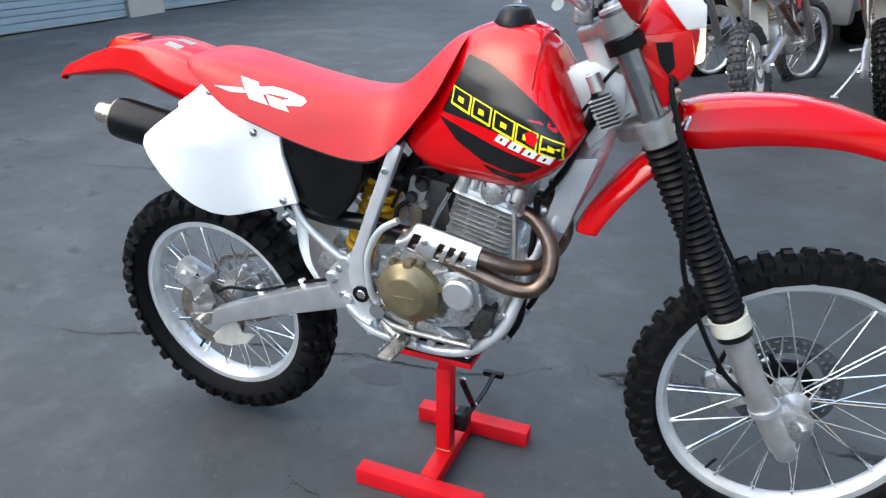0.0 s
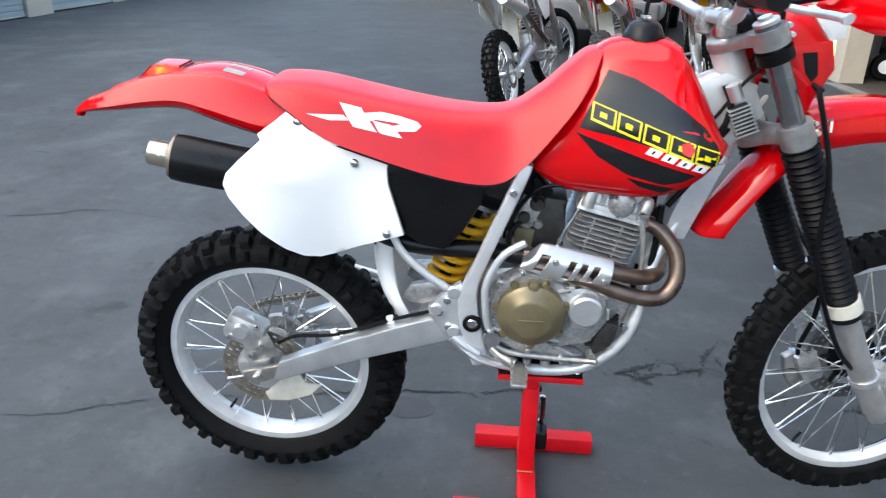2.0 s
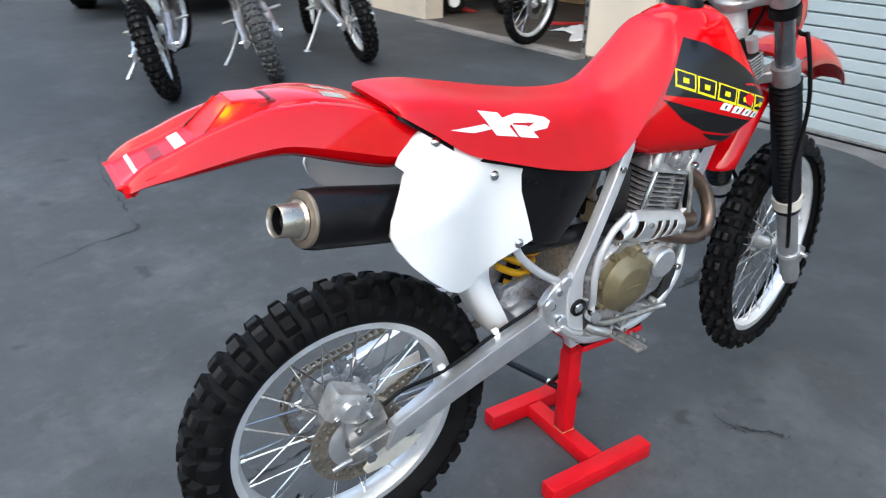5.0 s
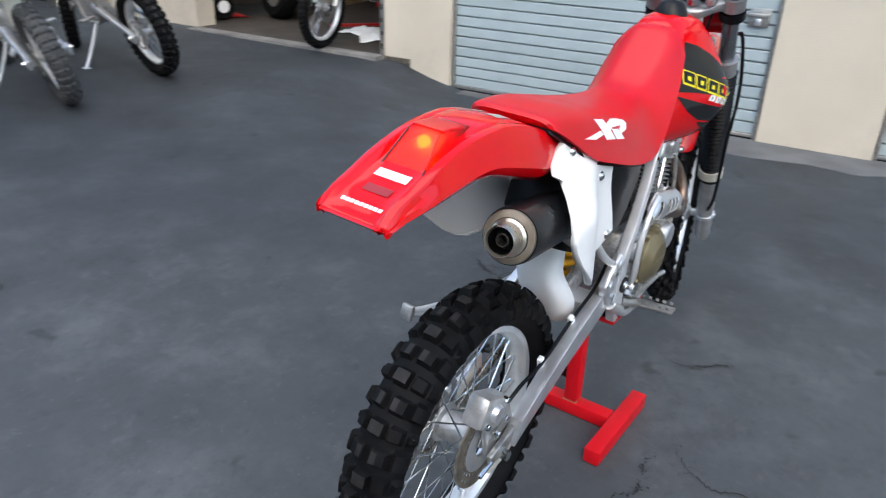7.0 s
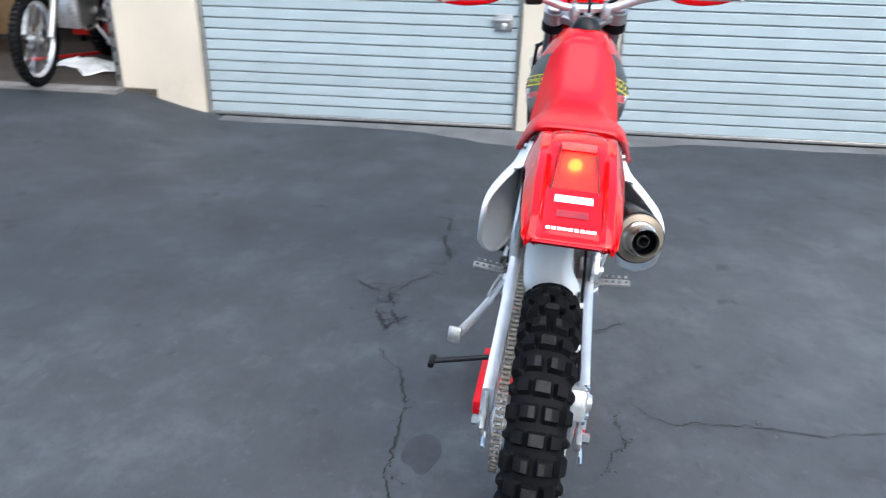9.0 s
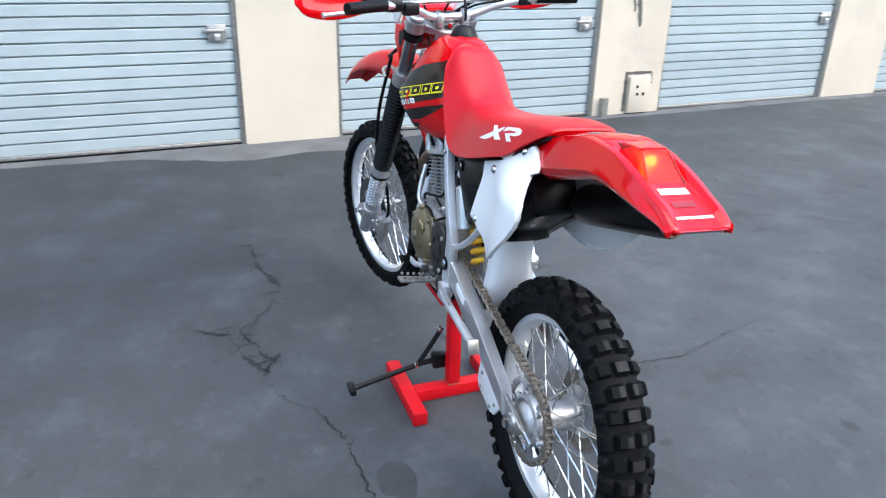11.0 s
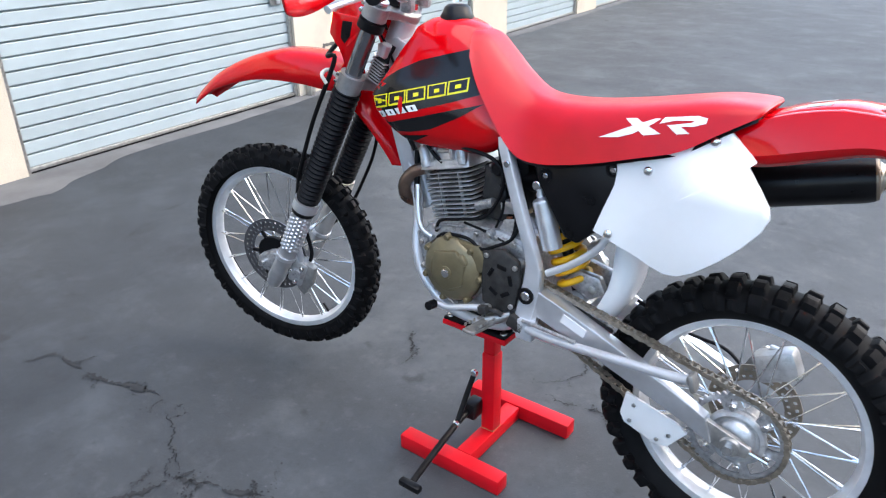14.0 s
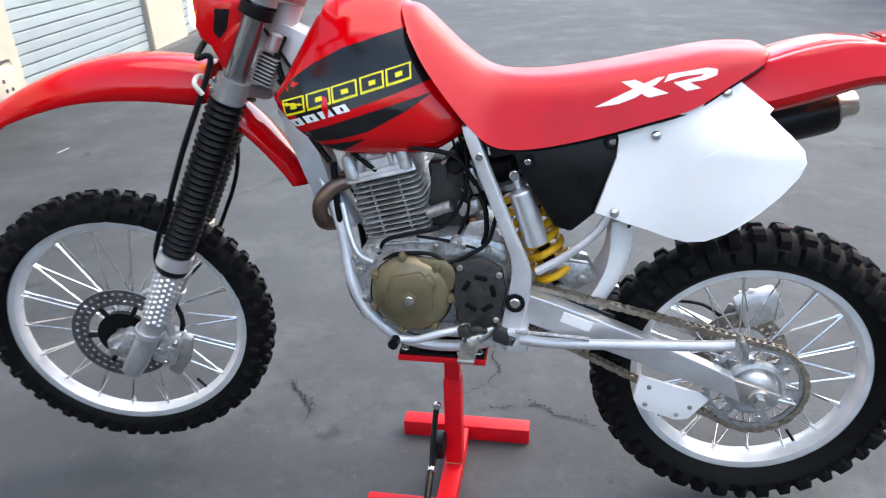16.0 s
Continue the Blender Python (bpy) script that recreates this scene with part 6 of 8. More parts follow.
part("vacuum_hose", tube([(-0.128, -0.050, 0.752), (-0.150, -0.066, 0.735), (-0.152, -0.072, 0.700), (-0.138, -0.070, 0.668)], 0.0055, 8), CABLE, bike)
part("shock_mount", box((0.05, 0.05, 0.05), (-0.186, -0.01, 0.815), 0.010, (0, 20, 0)), DARKCAST, bike)
part("carb_bowl", lathe([(0, -0.03), (0.026, -0.03), (0.028, 0.02), (0, 0.02)], pose(-0.116, -0.022, 0.712, 90, 0, 0), 18), surface("brassy_bowl", (0.42, 0.36, 0.24), 0.4, 0.7, dirt=0.3), bike)
part("intake_manifold", prism([(-0.062, 0.800), (-0.100, 0.842), (-0.150, 0.838), (-0.160, 0.760), (-0.145, 0.690), (-0.095, 0.700), (-0.066, 0.730)], -0.026, 0.026, 0.012), CABLE, bike, "black rubber intake manifold")
flank = part("case_flank", prism([(0.050, 0.640), (-0.030, 0.648), (-0.100, 0.652), (-0.165, 0.648), (-0.200, 0.632), (-0.205, 0.605), (-0.10, 0.612), (-0.02, 0.622), (0.045, 0.615)], 0.080, 0.090, 0.004), CASE, bike, "grimy alloy upper crankcase flank")
for x, z in ((-0.060, 0.642), (-0.115, 0.645), (-0.165, 0.640)):
    part("flank_bolt", bolt((x, 0.090, z), 0.0065, 0.007), STEEL, flank)
part("flank_plate", prism([(-0.105, 0.650), (-0.125, 0.690), (-0.165, 0.700), (-0.195, 0.650)], 0.070, 0.076, 0.003), CASE, bike, "grimy alloy engine mount plate")
# carburettor fittings between the cylinder and the frame spar
part("choke_cap", lathe([(0, 0.022), (0.012, 0.022), (0.019, 0.014), (0.020, 0), (0.020, -0.03)], pose(-0.098, 0.058, 0.806), 16), BLACK, bike, "black carburettor cap")
part("choke_lever", tube([(-0.112, 0.070, 0.770), (-0.126, 0.078, 0.752), (-0.118, 0.080, 0.735)], 0.0075, 10), BLACK, bike)
part("throttle_drum", lathe([(0, 0.010), (0.010, 0.010), (0.010, 0.004), (0.022, 0.003), (0.022, -0.006), (0, -0.006)], pose(-0.135, 0.060, 0.768), 18), STEEL, bike)
part("fuel_tap", box((0.020, 0.016, 0.026), (-0.128, 0.072, 0.790), 0.004, (0, 20, 0)), CAST, bike)
part("float_bowl", box((0.045, 0.030, 0.034), (-0.122, 0.042, 0.712), 0.008, (0, 12, 0)), CAST, bike, "small alloy float bowl")
part("drain_fitting", tube([(-0.130, 0.060, 0.694), (-0.136, 0.066, 0.672)], 0.0075, 10, 0), surface("rusty_fitting", (0.34, 0.11, 0.05), 0.5, 0.4, dirt=0.3), bike, "rusty orange drain fitting")
part("breather_hose", tube([(-0.145, 0.066, 0.745), (-0.158, 0.076, 0.715), (-0.160, 0.082, 0.672), (-0.150, 0.084, 0.640)], 0.0052, 10), CABLE, bike)
part("wire_loom", tube([(0.045, 0.104, 0.612), (0.015, 0.110, 0.630), (-0.05, 0.112, 0.634), (-0.09, 0.114, 0.618), (-0.13, 0.112, 0.636), (-0.165, 0.10, 0.66), (-0.18, 0.09, 0.71)], 0.0042, 10), CABLE, bike, "black wrapped wire loom")
part("intake_boot", tube([(-0.14, 0, 0.772), (-0.19, 0, 0.785), (-0.24, 0, 0.80)], 0.030, 14), CABLE, bike)
part("engine_cable", tube([(-0.10, 0.075, 0.655), (-0.125, 0.082, 0.72), (-0.115, 0.078, 0.79), (-0.09, 0.06, 0.86)], 0.0032, 7), CABLE, bike)
part("engine_cable", tube([(-0.165, 0.062, 0.65), (-0.155, 0.07, 0.73), (-0.125, 0.066, 0.80), (-0.10, 0.05, 0.87)], 0.0036, 7), CABLE, bike)
part("throttle_drum", lathe([(0, 0.012), (0.020, 0.012), (0.022, 0.006), (0.022, 0)], pose(-0.098, 0.036, 0.778), 18), DARKCAST, bike)
part("choke_lever", tube([(-0.10, 0.045, 0.80), (-0.085, 0.06, 0.812), (-0.07, 0.062, 0.806)], 0.004, 8), STEEL, bike)
part("float_drain", tube([(-0.115, 0.02, 0.688), (-0.12, 0.03, 0.64), (-0.15, 0.04, 0.58), (-0.17, 0.05, 0.46)], 0.004, 8), CABLE, bike, "black drain hose")
part("vent_hose", tube([(-0.185, 0.06, 0.655), (-0.15, 0.085, 0.64), (-0.08, 0.09, 0.655), (-0.02, 0.085, 0.66)], 0.0034, 8), CABLE, bike)

# exhaust: two header loops, heat shield, link pipe, silencer
part("header_pipe", tube([(0.105, -0.040, 0.765), (0.150, -0.050, 0.748), (0.186, -0.070, 0.706), (0.190, -0.092, 0.655), (0.165, -0.106, 0.622), (0.12, -0.112, 0.620), (0.06, -0.114, 0.637), (-0.03, -0.112, 0.664), (-0.12, -0.100, 0.680)], 0.0165, 14, 8), PIPE, bike, "heat-tinted exhaust header")
part("header_pipe", tube([(0.105, 0.040, 0.765), (0.152, 0.052, 0.750), (0.184, 0.060, 0.715), (0.186, 0.050, 0.672), (0.172, 0.0, 0.650), (0.155, -0.060, 0.650), (0.115, -0.098, 0.660), (0.06, -0.112, 0.676), (-0.03, -0.106, 0.694), (-0.12, -0.092, 0.694)], 0.0165, 14, 8), PIPE, bike, "heat-tinted exhaust header")
part("link_pipe", tube([(-0.11, -0.095, 0.688), (-0.18, -0.074, 0.690), (-0.26, -0.070, 0.690), (-0.34, -0.066, 0.690), (-0.42, -0.066, 0.712), (-0.50, -0.070, 0.770), (-0.57, -0.080, 0.820)], 0.019, 14), BLACK, bike, "black exhaust link pipe")


def heat_shield():
    """A curved guard with five slanted slots."""
    b = bmesh.new()
    n, m = 110, 30
    slots = [(-0.086, 0.019), (-0.056, 0.012), (-0.030, 0.0135), (-0.006, 0.0135), (0.018, 0.0135)]
    g = []
    for i in range(n + 1):
        t = i / n
        x = -0.128 + 0.182 * t
        top = 0.700 + 0.030 * smooth(0.0, 0.22, t) - 0.036 * max(0.0, t - 0.25)
        bot = 0.668 - 0.022 * smooth(0.0, 0.5, t) - 0.006 * t
        g.append([b.verts.new((x + 0.010 * (j / m - 0.5), -0.137 + 0.026 * abs(2 * j / m - 1) ** 2.5 + 0.006 * (1 - t), bot + (top - bot) * j / m)) for j in range(m + 1)])
    for i in range(n):
        for j in range(m):
            c = (g[i][j].co + g[i + 1][j + 1].co) / 2
            v = (j + 0.5) / m
            cut = False
            for k, (sx, w) in enumerate(slots):
                if k != 1 and 0.24 < v < 0.78 and abs(c.x - (sx + 0.034 * (v - 0.5))) < w / 2:
                    cut = True
            if not cut:
                b.faces.new((g[i][j], g[i + 1][j], g[i + 1][j + 1], g[i][j + 1]))
    return b


hs = shell(part("heat_shield", heat_shield(), ALLOY, bike, "bright slotted alloy heat shield", sharp=60), 0.0022)
for x, z in ((-0.058, 0.702), (0.040, 0.664)):
    part("shield_bolt", bolt((x, -0.137, z), 0.0065, 0.005, side=-1), STEEL, hs)
mu = Vector((-0.822, -0.126, 0.884)) - Vector((-0.570, -0.084, 0.826))
mrot = mu.normalized().to_track_quat("Y", "Z").to_matrix().to_4x4()
MUF = Matrix.Translation((-0.570, -0.084, 0.826)) @ mrot
L = mu.length
mf = part("silencer", lathe([(0.020, -0.03), (0.040, -0.01), (0.047, 0.01), (0.048, 0.05), (0.048, L - 0.02), (0.046, L), (0, L)], MUF, 32), BLACK, bike, "matt black silencer with a bright outlet")
part("end_cap", lathe([(0.0435, L - 0.001), (0.0440, L + 0.003), (0.0425, L + 0.006), (0.032, L + 0.008), (0.032, L + 0.002), (0.0435, L - 0.001)], MUF, 32), TAN, mf)
part("outlet", lathe([(0.031, L), (0.031, L + 0.010), (0.0262, L + 0.014), (0.0250, L + 0.047), (0.0237, L + 0.049), (0.0222, L + 0.046), (0.0212, L + 0.026), (0.0212, L + 0.004)], MUF, 28), OUTLET, mf, "bright steel outlet browned at its lip")
part("outlet_core", lathe([(0, L + 0.006), (0.0203, L + 0.006), (0.0209, L + 0.041)], MUF, 20), CABLE, mf)
part("inner_tip", lathe([(0.011, L + 0.006), (0.011, L + 0.034), (0.0090, L + 0.035), (0.0080, L + 0.008)], MUF, 18), DARKCAST, mf)

# rear wheel, brake, sprocket and chain
RW = Vector((-0.711, 0, 0.351))
R_RIM, R_TYRE = 0.241, 0.330
rw = wheel(bike, "rear_wheel", pose(*RW), R_RIM, R_TYRE, 0.112, 42, False, 0.027, hub_r=0.034, flange=0.044, flange_y=0.036)
part("brake_disc", disc_mesh(0.060, 0.100, -0.062, 30), RUSTYDISC, rw, "drilled steel brake disc")
part("disc_carrier", lathe([(0.03, -0.058), (0.064, -0.060), (0.064, -0.064), (0.03, -0.066)], None, 24, closed=True), ALLOY, rw)


def sprocket_mesh(r, teeth, y, t=0.005, hole=0.045):
    bm = bmesh.new()
    n = teeth * 4
    pat = [0.0, 1.0, 1.0, 0.0]
    rows = []
    for s in (-1, 1):
        outer = [bm.verts.new(((r - 0.006 + 0.006 * pat[k % 4]) * math.cos(2 * math.pi * k / n), y + s * t / 2, (r - 0.006 + 0.006 * pat[k % 4]) * math.sin(2 * math.pi * k / n))) for k in range(n)]
        mid = [bm.verts.new(((r - 0.016) * math.cos(2 * math.pi * k / n), y + s * t / 2, (r - 0.016) * math.sin(2 * math.pi * k / n))) for k in range(n)]
        inn = [bm.verts.new((hole * math.cos(2 * math.pi * k / n), y + s * t / 2, hole * math.sin(2 * math.pi * k / n))) for k in range(n)]
        rows.append((outer, mid, inn))
    for o, m, i in rows:
        for k in range(n):
            j = (k + 1) % n
            bm.faces.new((o[k], o[j], m[j], m[k]))
            if k % 30 < 7:
                bm.faces.new((m[k], m[j], i[j], i[k]))
    for q in (0, 2):
        for k in range(n):
            j = (k + 1) % n
            bm.faces.new((rows[0][q][k], rows[0][q][j], rows[1][q][j], rows[1][q][k]))
    return bm


SPR_Y, SPR_R = 0.076, 0.103
part("sprocket", sprocket_mesh(SPR_R, 45, SPR_Y), CASE, rw, "worn steel rear sprocket")
carrier = part("sprocket_carrier", lathe([(0.02, 0.060), (0.060, 0.066), (0.063, 0.076), (0.060, 0.083), (0.052, 0.086), (0.047, 0.080), (0.042, 0.080), (0.038, 0.088), (0.030, 0.094), (0.016, 0.098), (0, 0.098)], None, 36), CAST, rw, "cast alloy sprocket carrier")
for k in range(6):
    a = 2 * math.pi * k / 6 + 0.3
    part("carrier_bolt", bolt((0.070 * math.cos(a), SPR_Y + 0.003, 0.070 * math.sin(a)), 0.0080, 0.009), CHROME, carrier)
    part("carrier_lug", tube([(0.050 * math.cos(a), 0.074, 0.050 * math.sin(a)), (0.076 * math.cos(a), 0.074, 0.076 * math.sin(a))], 0.0075, 8, 0), CAST, carrier)


def chain_mesh():
    """Roller chain round both sprockets: plates and rollers link by link."""
    a, ra = Vector((RW.x, SPR_Y, RW.z)), SPR_R - 0.002
    b, rb = Vector((-0.150, SPR_Y, 0.548)), 0.034
    d = b - a
    base = math.atan2(d.z, d.x)
    off = math.acos((ra - rb) / d.length)
    pts = []
    for s0, c, r, a0, a1, n in ((0, a, ra, base + off, base + 2 * math.pi - off, 40), (1, b, rb, base - off, base + off, 14)):
        pts += [Vector((c.x + r * math.cos(a0 + (a1 - a0) * k / n), SPR_Y, c.z + r * math.sin(a0 + (a1 - a0) * k / n))) for k in range(n + 1)]
    pts.append(pts[0])
    seglen = [(q - p).length for p, q in zip(pts, pts[1:])]
    total, links = sum(seglen), 104
    bm = bmesh.new()

    def where(s):
        s %= total
        for p, q, l in zip(pts, pts[1:], seglen):
            if s <= l:
                return p + (q - p) * (s / max(l, 1e-9))
            s -= l
        return pts[0]

    for k in range(links):
        p, q = where(total * k / links), where(total * (k + 1) / links)
        t = (q - p).normalized()
        nrm = Vector((-t.z, 0, t.x))
        for s in (-1, 1):
            y = s * (0.0092 if k % 2 else 0.0068)
            v = []
            for yy in (y - 0.0011, y + 0.0011):
                for f, h in ((-0.25, 0.4), (0.1, 1.0), (0.5, 0.72), (0.9, 1.0), (1.25, 0.4), (1.25, -0.4), (0.9, -1.0), (0.5, -0.72), (0.1, -1.0), (-0.25, -0.4)):
                    c = p + (q - p) * f + nrm * (h * 0.0060)
                    v.append(bm.verts.new((c.x, SPR_Y + yy, c.z)))
            bm.faces.new(v[:10]), bm.faces.new(v[10:][::-1])
            for i in range(10):
                bm.faces.new((v[i], v[(i + 1) % 10], v[10 + (i + 1) % 10], v[10 + i]))
        rr = [[bm.verts.new((p.x + 0.005 * math.cos(g), SPR_Y + yy, p.z + 0.005 * math.sin(g))) for g in (math.pi * i / 3 for i in range(6))] for yy in (-0.006, 0.006)]
        for i in range(6):
            bm.faces.new((rr[0][i], rr[0][(i + 1) % 6], rr[1][(i + 1) % 6], rr[1][i]))
    return bm


part("chain", chain_mesh(), CHAINM, bike, "dirty brown roller chain")
part("chain_slider", tube([(-0.20, 0.076, 0.556), (-0.30, 0.076, 0.531), (-0.42, 0.076, 0.496)], 0.010, 8, flat=0.5), BLACK, bike, "black rubber chain slider")
part("chain_guide", prism([(-0.478, 0.378), (-0.470, 0.320), (-0.482, 0.300), (-0.560, 0.274), (-0.585, 0.280), (-0.622, 0.330), (-0.60, 0.345)], 0.095, 0.103, 0.003), WHITE, bike, "white plastic chain guide plate")
for x, z in ((-0.50, 0.352), (-0.495, 0.31), (-0.56, 0.29), (-0.585, 0.31)):
    part("guide_bolt", bolt((x, 0.103, z), 0.005, 0.003), STEEL, bike)
cal = part("rear_caliper", box((0.092, 0.052, 0.070), (-0.738, -0.074, 0.462), 0.014, (0, 25, 0)), CAST, bike, "cast rear brake caliper")
part("caliper_bracket", prism([(-0.70, 0.352), (-0.68, 0.40), (-0.715, 0.50), (-0.755, 0.495), (-0.745, 0.40), (-0.735, 0.345)], -0.086, -0.076, 0.003), ALLOY, cal)
part("caliper_guard", prism([(-0.66, 0.405), (-0.68, 0.455), (-0.735, 0.455), (-0.70, 0.42), (-0.735, 0.41), (-0.725, 0.385)], -0.096, -0.091, 0.002), STEEL, cal)
part("caliper_piston", lathe([(0, -0.012), (0.016, -0.012), (0.019, -0.006), (0.020, 0)], pose(-0.742, -0.098, 0.468), 18), ALLOY, cal)
for x, z in ((-0.705, 0.478), (-0.770, 0.452), (-0.700, 0.430), (-0.725, 0.405)):
    part("caliper_bolt", bolt((x, -0.094, z), 0.007, 0.012, side=-1), CHROME, cal)
part("caliper_pin", tube([(-0.755, -0.09, 0.48), (-0.70, -0.09, 0.44)], 0.006, 8, 0), CHROME, cal)
part("disc_guard", prism([(-0.628, 0.372), (-0.655, 0.340), (-0.71, 0.285), (-0.70, 0.266), (-0.655, 0.268), (-0.60, 0.288), (-0.57, 0.320), (-0.61, 0.318)], -0.080, -0.076, 0.0015), IVORY, bike, "aged white plastic disc guard")

# footrests, levers, side stand
for s in (-1, 1):
    pg = part("footrest", box((0.034, 0.096, 0.010), (-0.118 if s < 0 else -0.135, s * 0.178, 0.454), 0.004, (s * 6, 0, 0)), STEEL, bike, "serrated steel footrest")
    for k in range(5):
        for e in (-1, 1):
            part("peg_tooth", box((0.004, 0.008, 0.007), ((-0.118 if s < 0 else -0.135) + e * 0.0155, s * (0.140 + 0.018 * k), 0.4625 + 0.0019 * k), 0.001), STEEL, pg)
    part("footrest_mount", tube([(-0.175, s * 0.105, 0.470), (-0.150, s * 0.122, 0.458), (-0.125, s * 0.132, 0.451)], 0.013, 10), STEEL, bike)
part("brake_pedal", tube([(-0.185, -0.120, 0.500), (-0.14, -0.128, 0.478), (-0.05, -0.128, 0.470), (0.02, -0.128, 0.468), (0.045, -0.135, 0.472)], 0.0065, 10), STEEL, bike, "steel brake pedal")
part("shift_lever", tube([(-0.125, 0.130, 0.480), (-0.07, 0.138, 0.468), (-0.02, 0.140, 0.452), (0.02, 0.142, 0.452), (0.02, 0.165, 0.455)], 0.0082, 10), SILVER, bike, "steel shift lever")
part("lower_case", prism([(0.05, 0.478), (-0.02, 0.462), (-0.10, 0.462), (-0.190, 0.478), (-0.185, 0.446), (-0.10, 0.432), (0.0, 0.436)], 0.070, 0.092, 0.006), CASE, bike, "oily lower crankcase edge")
part("peg_spring", tube([(-0.165, 0.128, 0.474), (-0.150, 0.134, 0.482), (-0.128, 0.132, 0.478)], 0.0065, 8), DARKCAST, bike)
part("shift_joint", box((0.024, 0.018, 0.022), (-0.122, 0.142, 0.480), 0.004, (0, 15, 0)), DARKCAST, bike)
part("shift_rubber", tube([(0.02, 0.146, 0.452), (0.02, 0.172, 0.455)], 0.011, 10, 0), CABLE, bike)
part("stand_lug", box((0.050, 0.022, 0.034), (-0.205, 0.122, 0.462), 0.006, (0, -20, 0)), DARKCAST, bike, "dark side stand lug")
for x, z in ((-0.070, 0.446), (-0.150, 0.452), (-0.012, 0.448)):
    part("lower_bolt", bolt((x, 0.092, z), 0.0070, 0.008), STEEL, bike)
part("shift_shaft", tube([(-0.125, 0.10, 0.480), (-0.125, 0.142, 0.480)], 0.009, 10, 0), STEEL, bike)
part("master_cylinder", tube([(-0.262, -0.112, 0.500), (-0.232, -0.116, 0.475), (-0.205, -0.116, 0.462)], 0.014, 12), ALLOY, bike)
part("kick_lever", tube([(-0.178, -0.118, 0.512), (-0.192, -0.132, 0.560), (-0.195, -0.132, 0.640), (-0.165, -0.130, 0.705), (-0.120, -0.128, 0.738)], 0.0078, 10), SILVER, bike, "silver kick start lever")
part("kick_boss", lathe([(0, -0.02), (0.018, -0.02), (0.020, 0), (0, 0)], pose(-0.178, -0.118, 0.512), 16), CHROME, bike)
ss = part("side_stand", tube([(-0.235, 0.128, 0.462), (-0.30, 0.140, 0.464), (-0.45, 0.165, 0.485), (-0.590, 0.190, 0.508), (-0.630, 0.198, 0.518)], 0.0105, 10), SILVER, bike, "folded silver side stand")
part("stand_foot", box((0.012, 0.030, 0.036), (-0.640, 0.203, 0.520), 0.004, (0, 20, 0)), STEEL, ss)
part("stand_pivot", box((0.045, 0.03, 0.05), (-0.228, 0.118, 0.455), 0.006), SILVER, ss)
part("stand_spring", tube([(-0.225, 0.135, 0.482), (-0.29, 0.146, 0.486), (-0.37, 0.156, 0.487)], 0.0042, 8), CASE, ss)

# ---- front end, turned with the steering ----
FW = FRONT @ pose(*AXLE)
fw = wheel(bike, "front_wheel", FW, 0.267, 0.335, 0.082, 50, True, 0.019, hub_r=0.020, flange=0.032, flange_y=0.030)
part("brake_disc", disc_mesh(0.078, 0.116, 0.052, 36), DISC, fw, "drilled steel front brake disc")
part("disc_carrier", bezel(0.020, 0.058, 0.046, 0.058, Matrix(), 24), CABLE, fw)
for k in range(6):
    part("carrier_arm", tube([(0.050, 0.052, 0), (0.082, 0.052, 0)], 0.006, 8, 0), BLACK, fw, at=pose(0, 0, 0, 0, 60 * k))


def ribbed(t0, t1, n, y, r0, r1):
    """A gaiter: a tube with round ribs between two places down the leg."""
    a, b = fp(t0, FORK_F, y), fp(t1, FORK_F, y)
    d = (b - a).normalized()
    prof = []
    for k in range(n * 4 + 1):
        q = k / (n * 4)
        prof.append((r0 + (r1 - r0) * q + 0.0032 * math.cos(k * math.pi / 2), (b - a).length * q))
    return lathe([(0.02, 0)] + prof + [(0.02, (b - a).length)], Matrix.Translation(a) @ d.to_track_quat("Y", "Z").to_matrix().to_4x4(), 22)


def knurled(t0, t1, y, r):
    """A sleeve with a pattern of small diamonds."""
    a, d = fp(t0, FORK_F, y), (fp(t1, FORK_F, y) - fp(t0, FORK_F, y))
    m = Matrix.Translation(a) @ d.normalized().to_track_quat("Y", "Z").to_matrix().to_4x4()
    bm, n, rows = bmesh.new(), 32, 36
    g = [[bm.verts.new(m @ Vector((q * math.cos(2 * math.pi * k / n), d.length * i / rows, q * math.sin(2 * math.pi * k / n)))) for k in range(n) for q in (r + (0.0034 if (i // 2 + k // 2) % 2 else 0.0),)] for i in range(rows + 1)]
    for u, v in zip(g, g[1:]):
        for k in range(n):
            bm.faces.new((u[k], u[(k + 1) % n], v[(k + 1) % n], v[k]))
    return bm


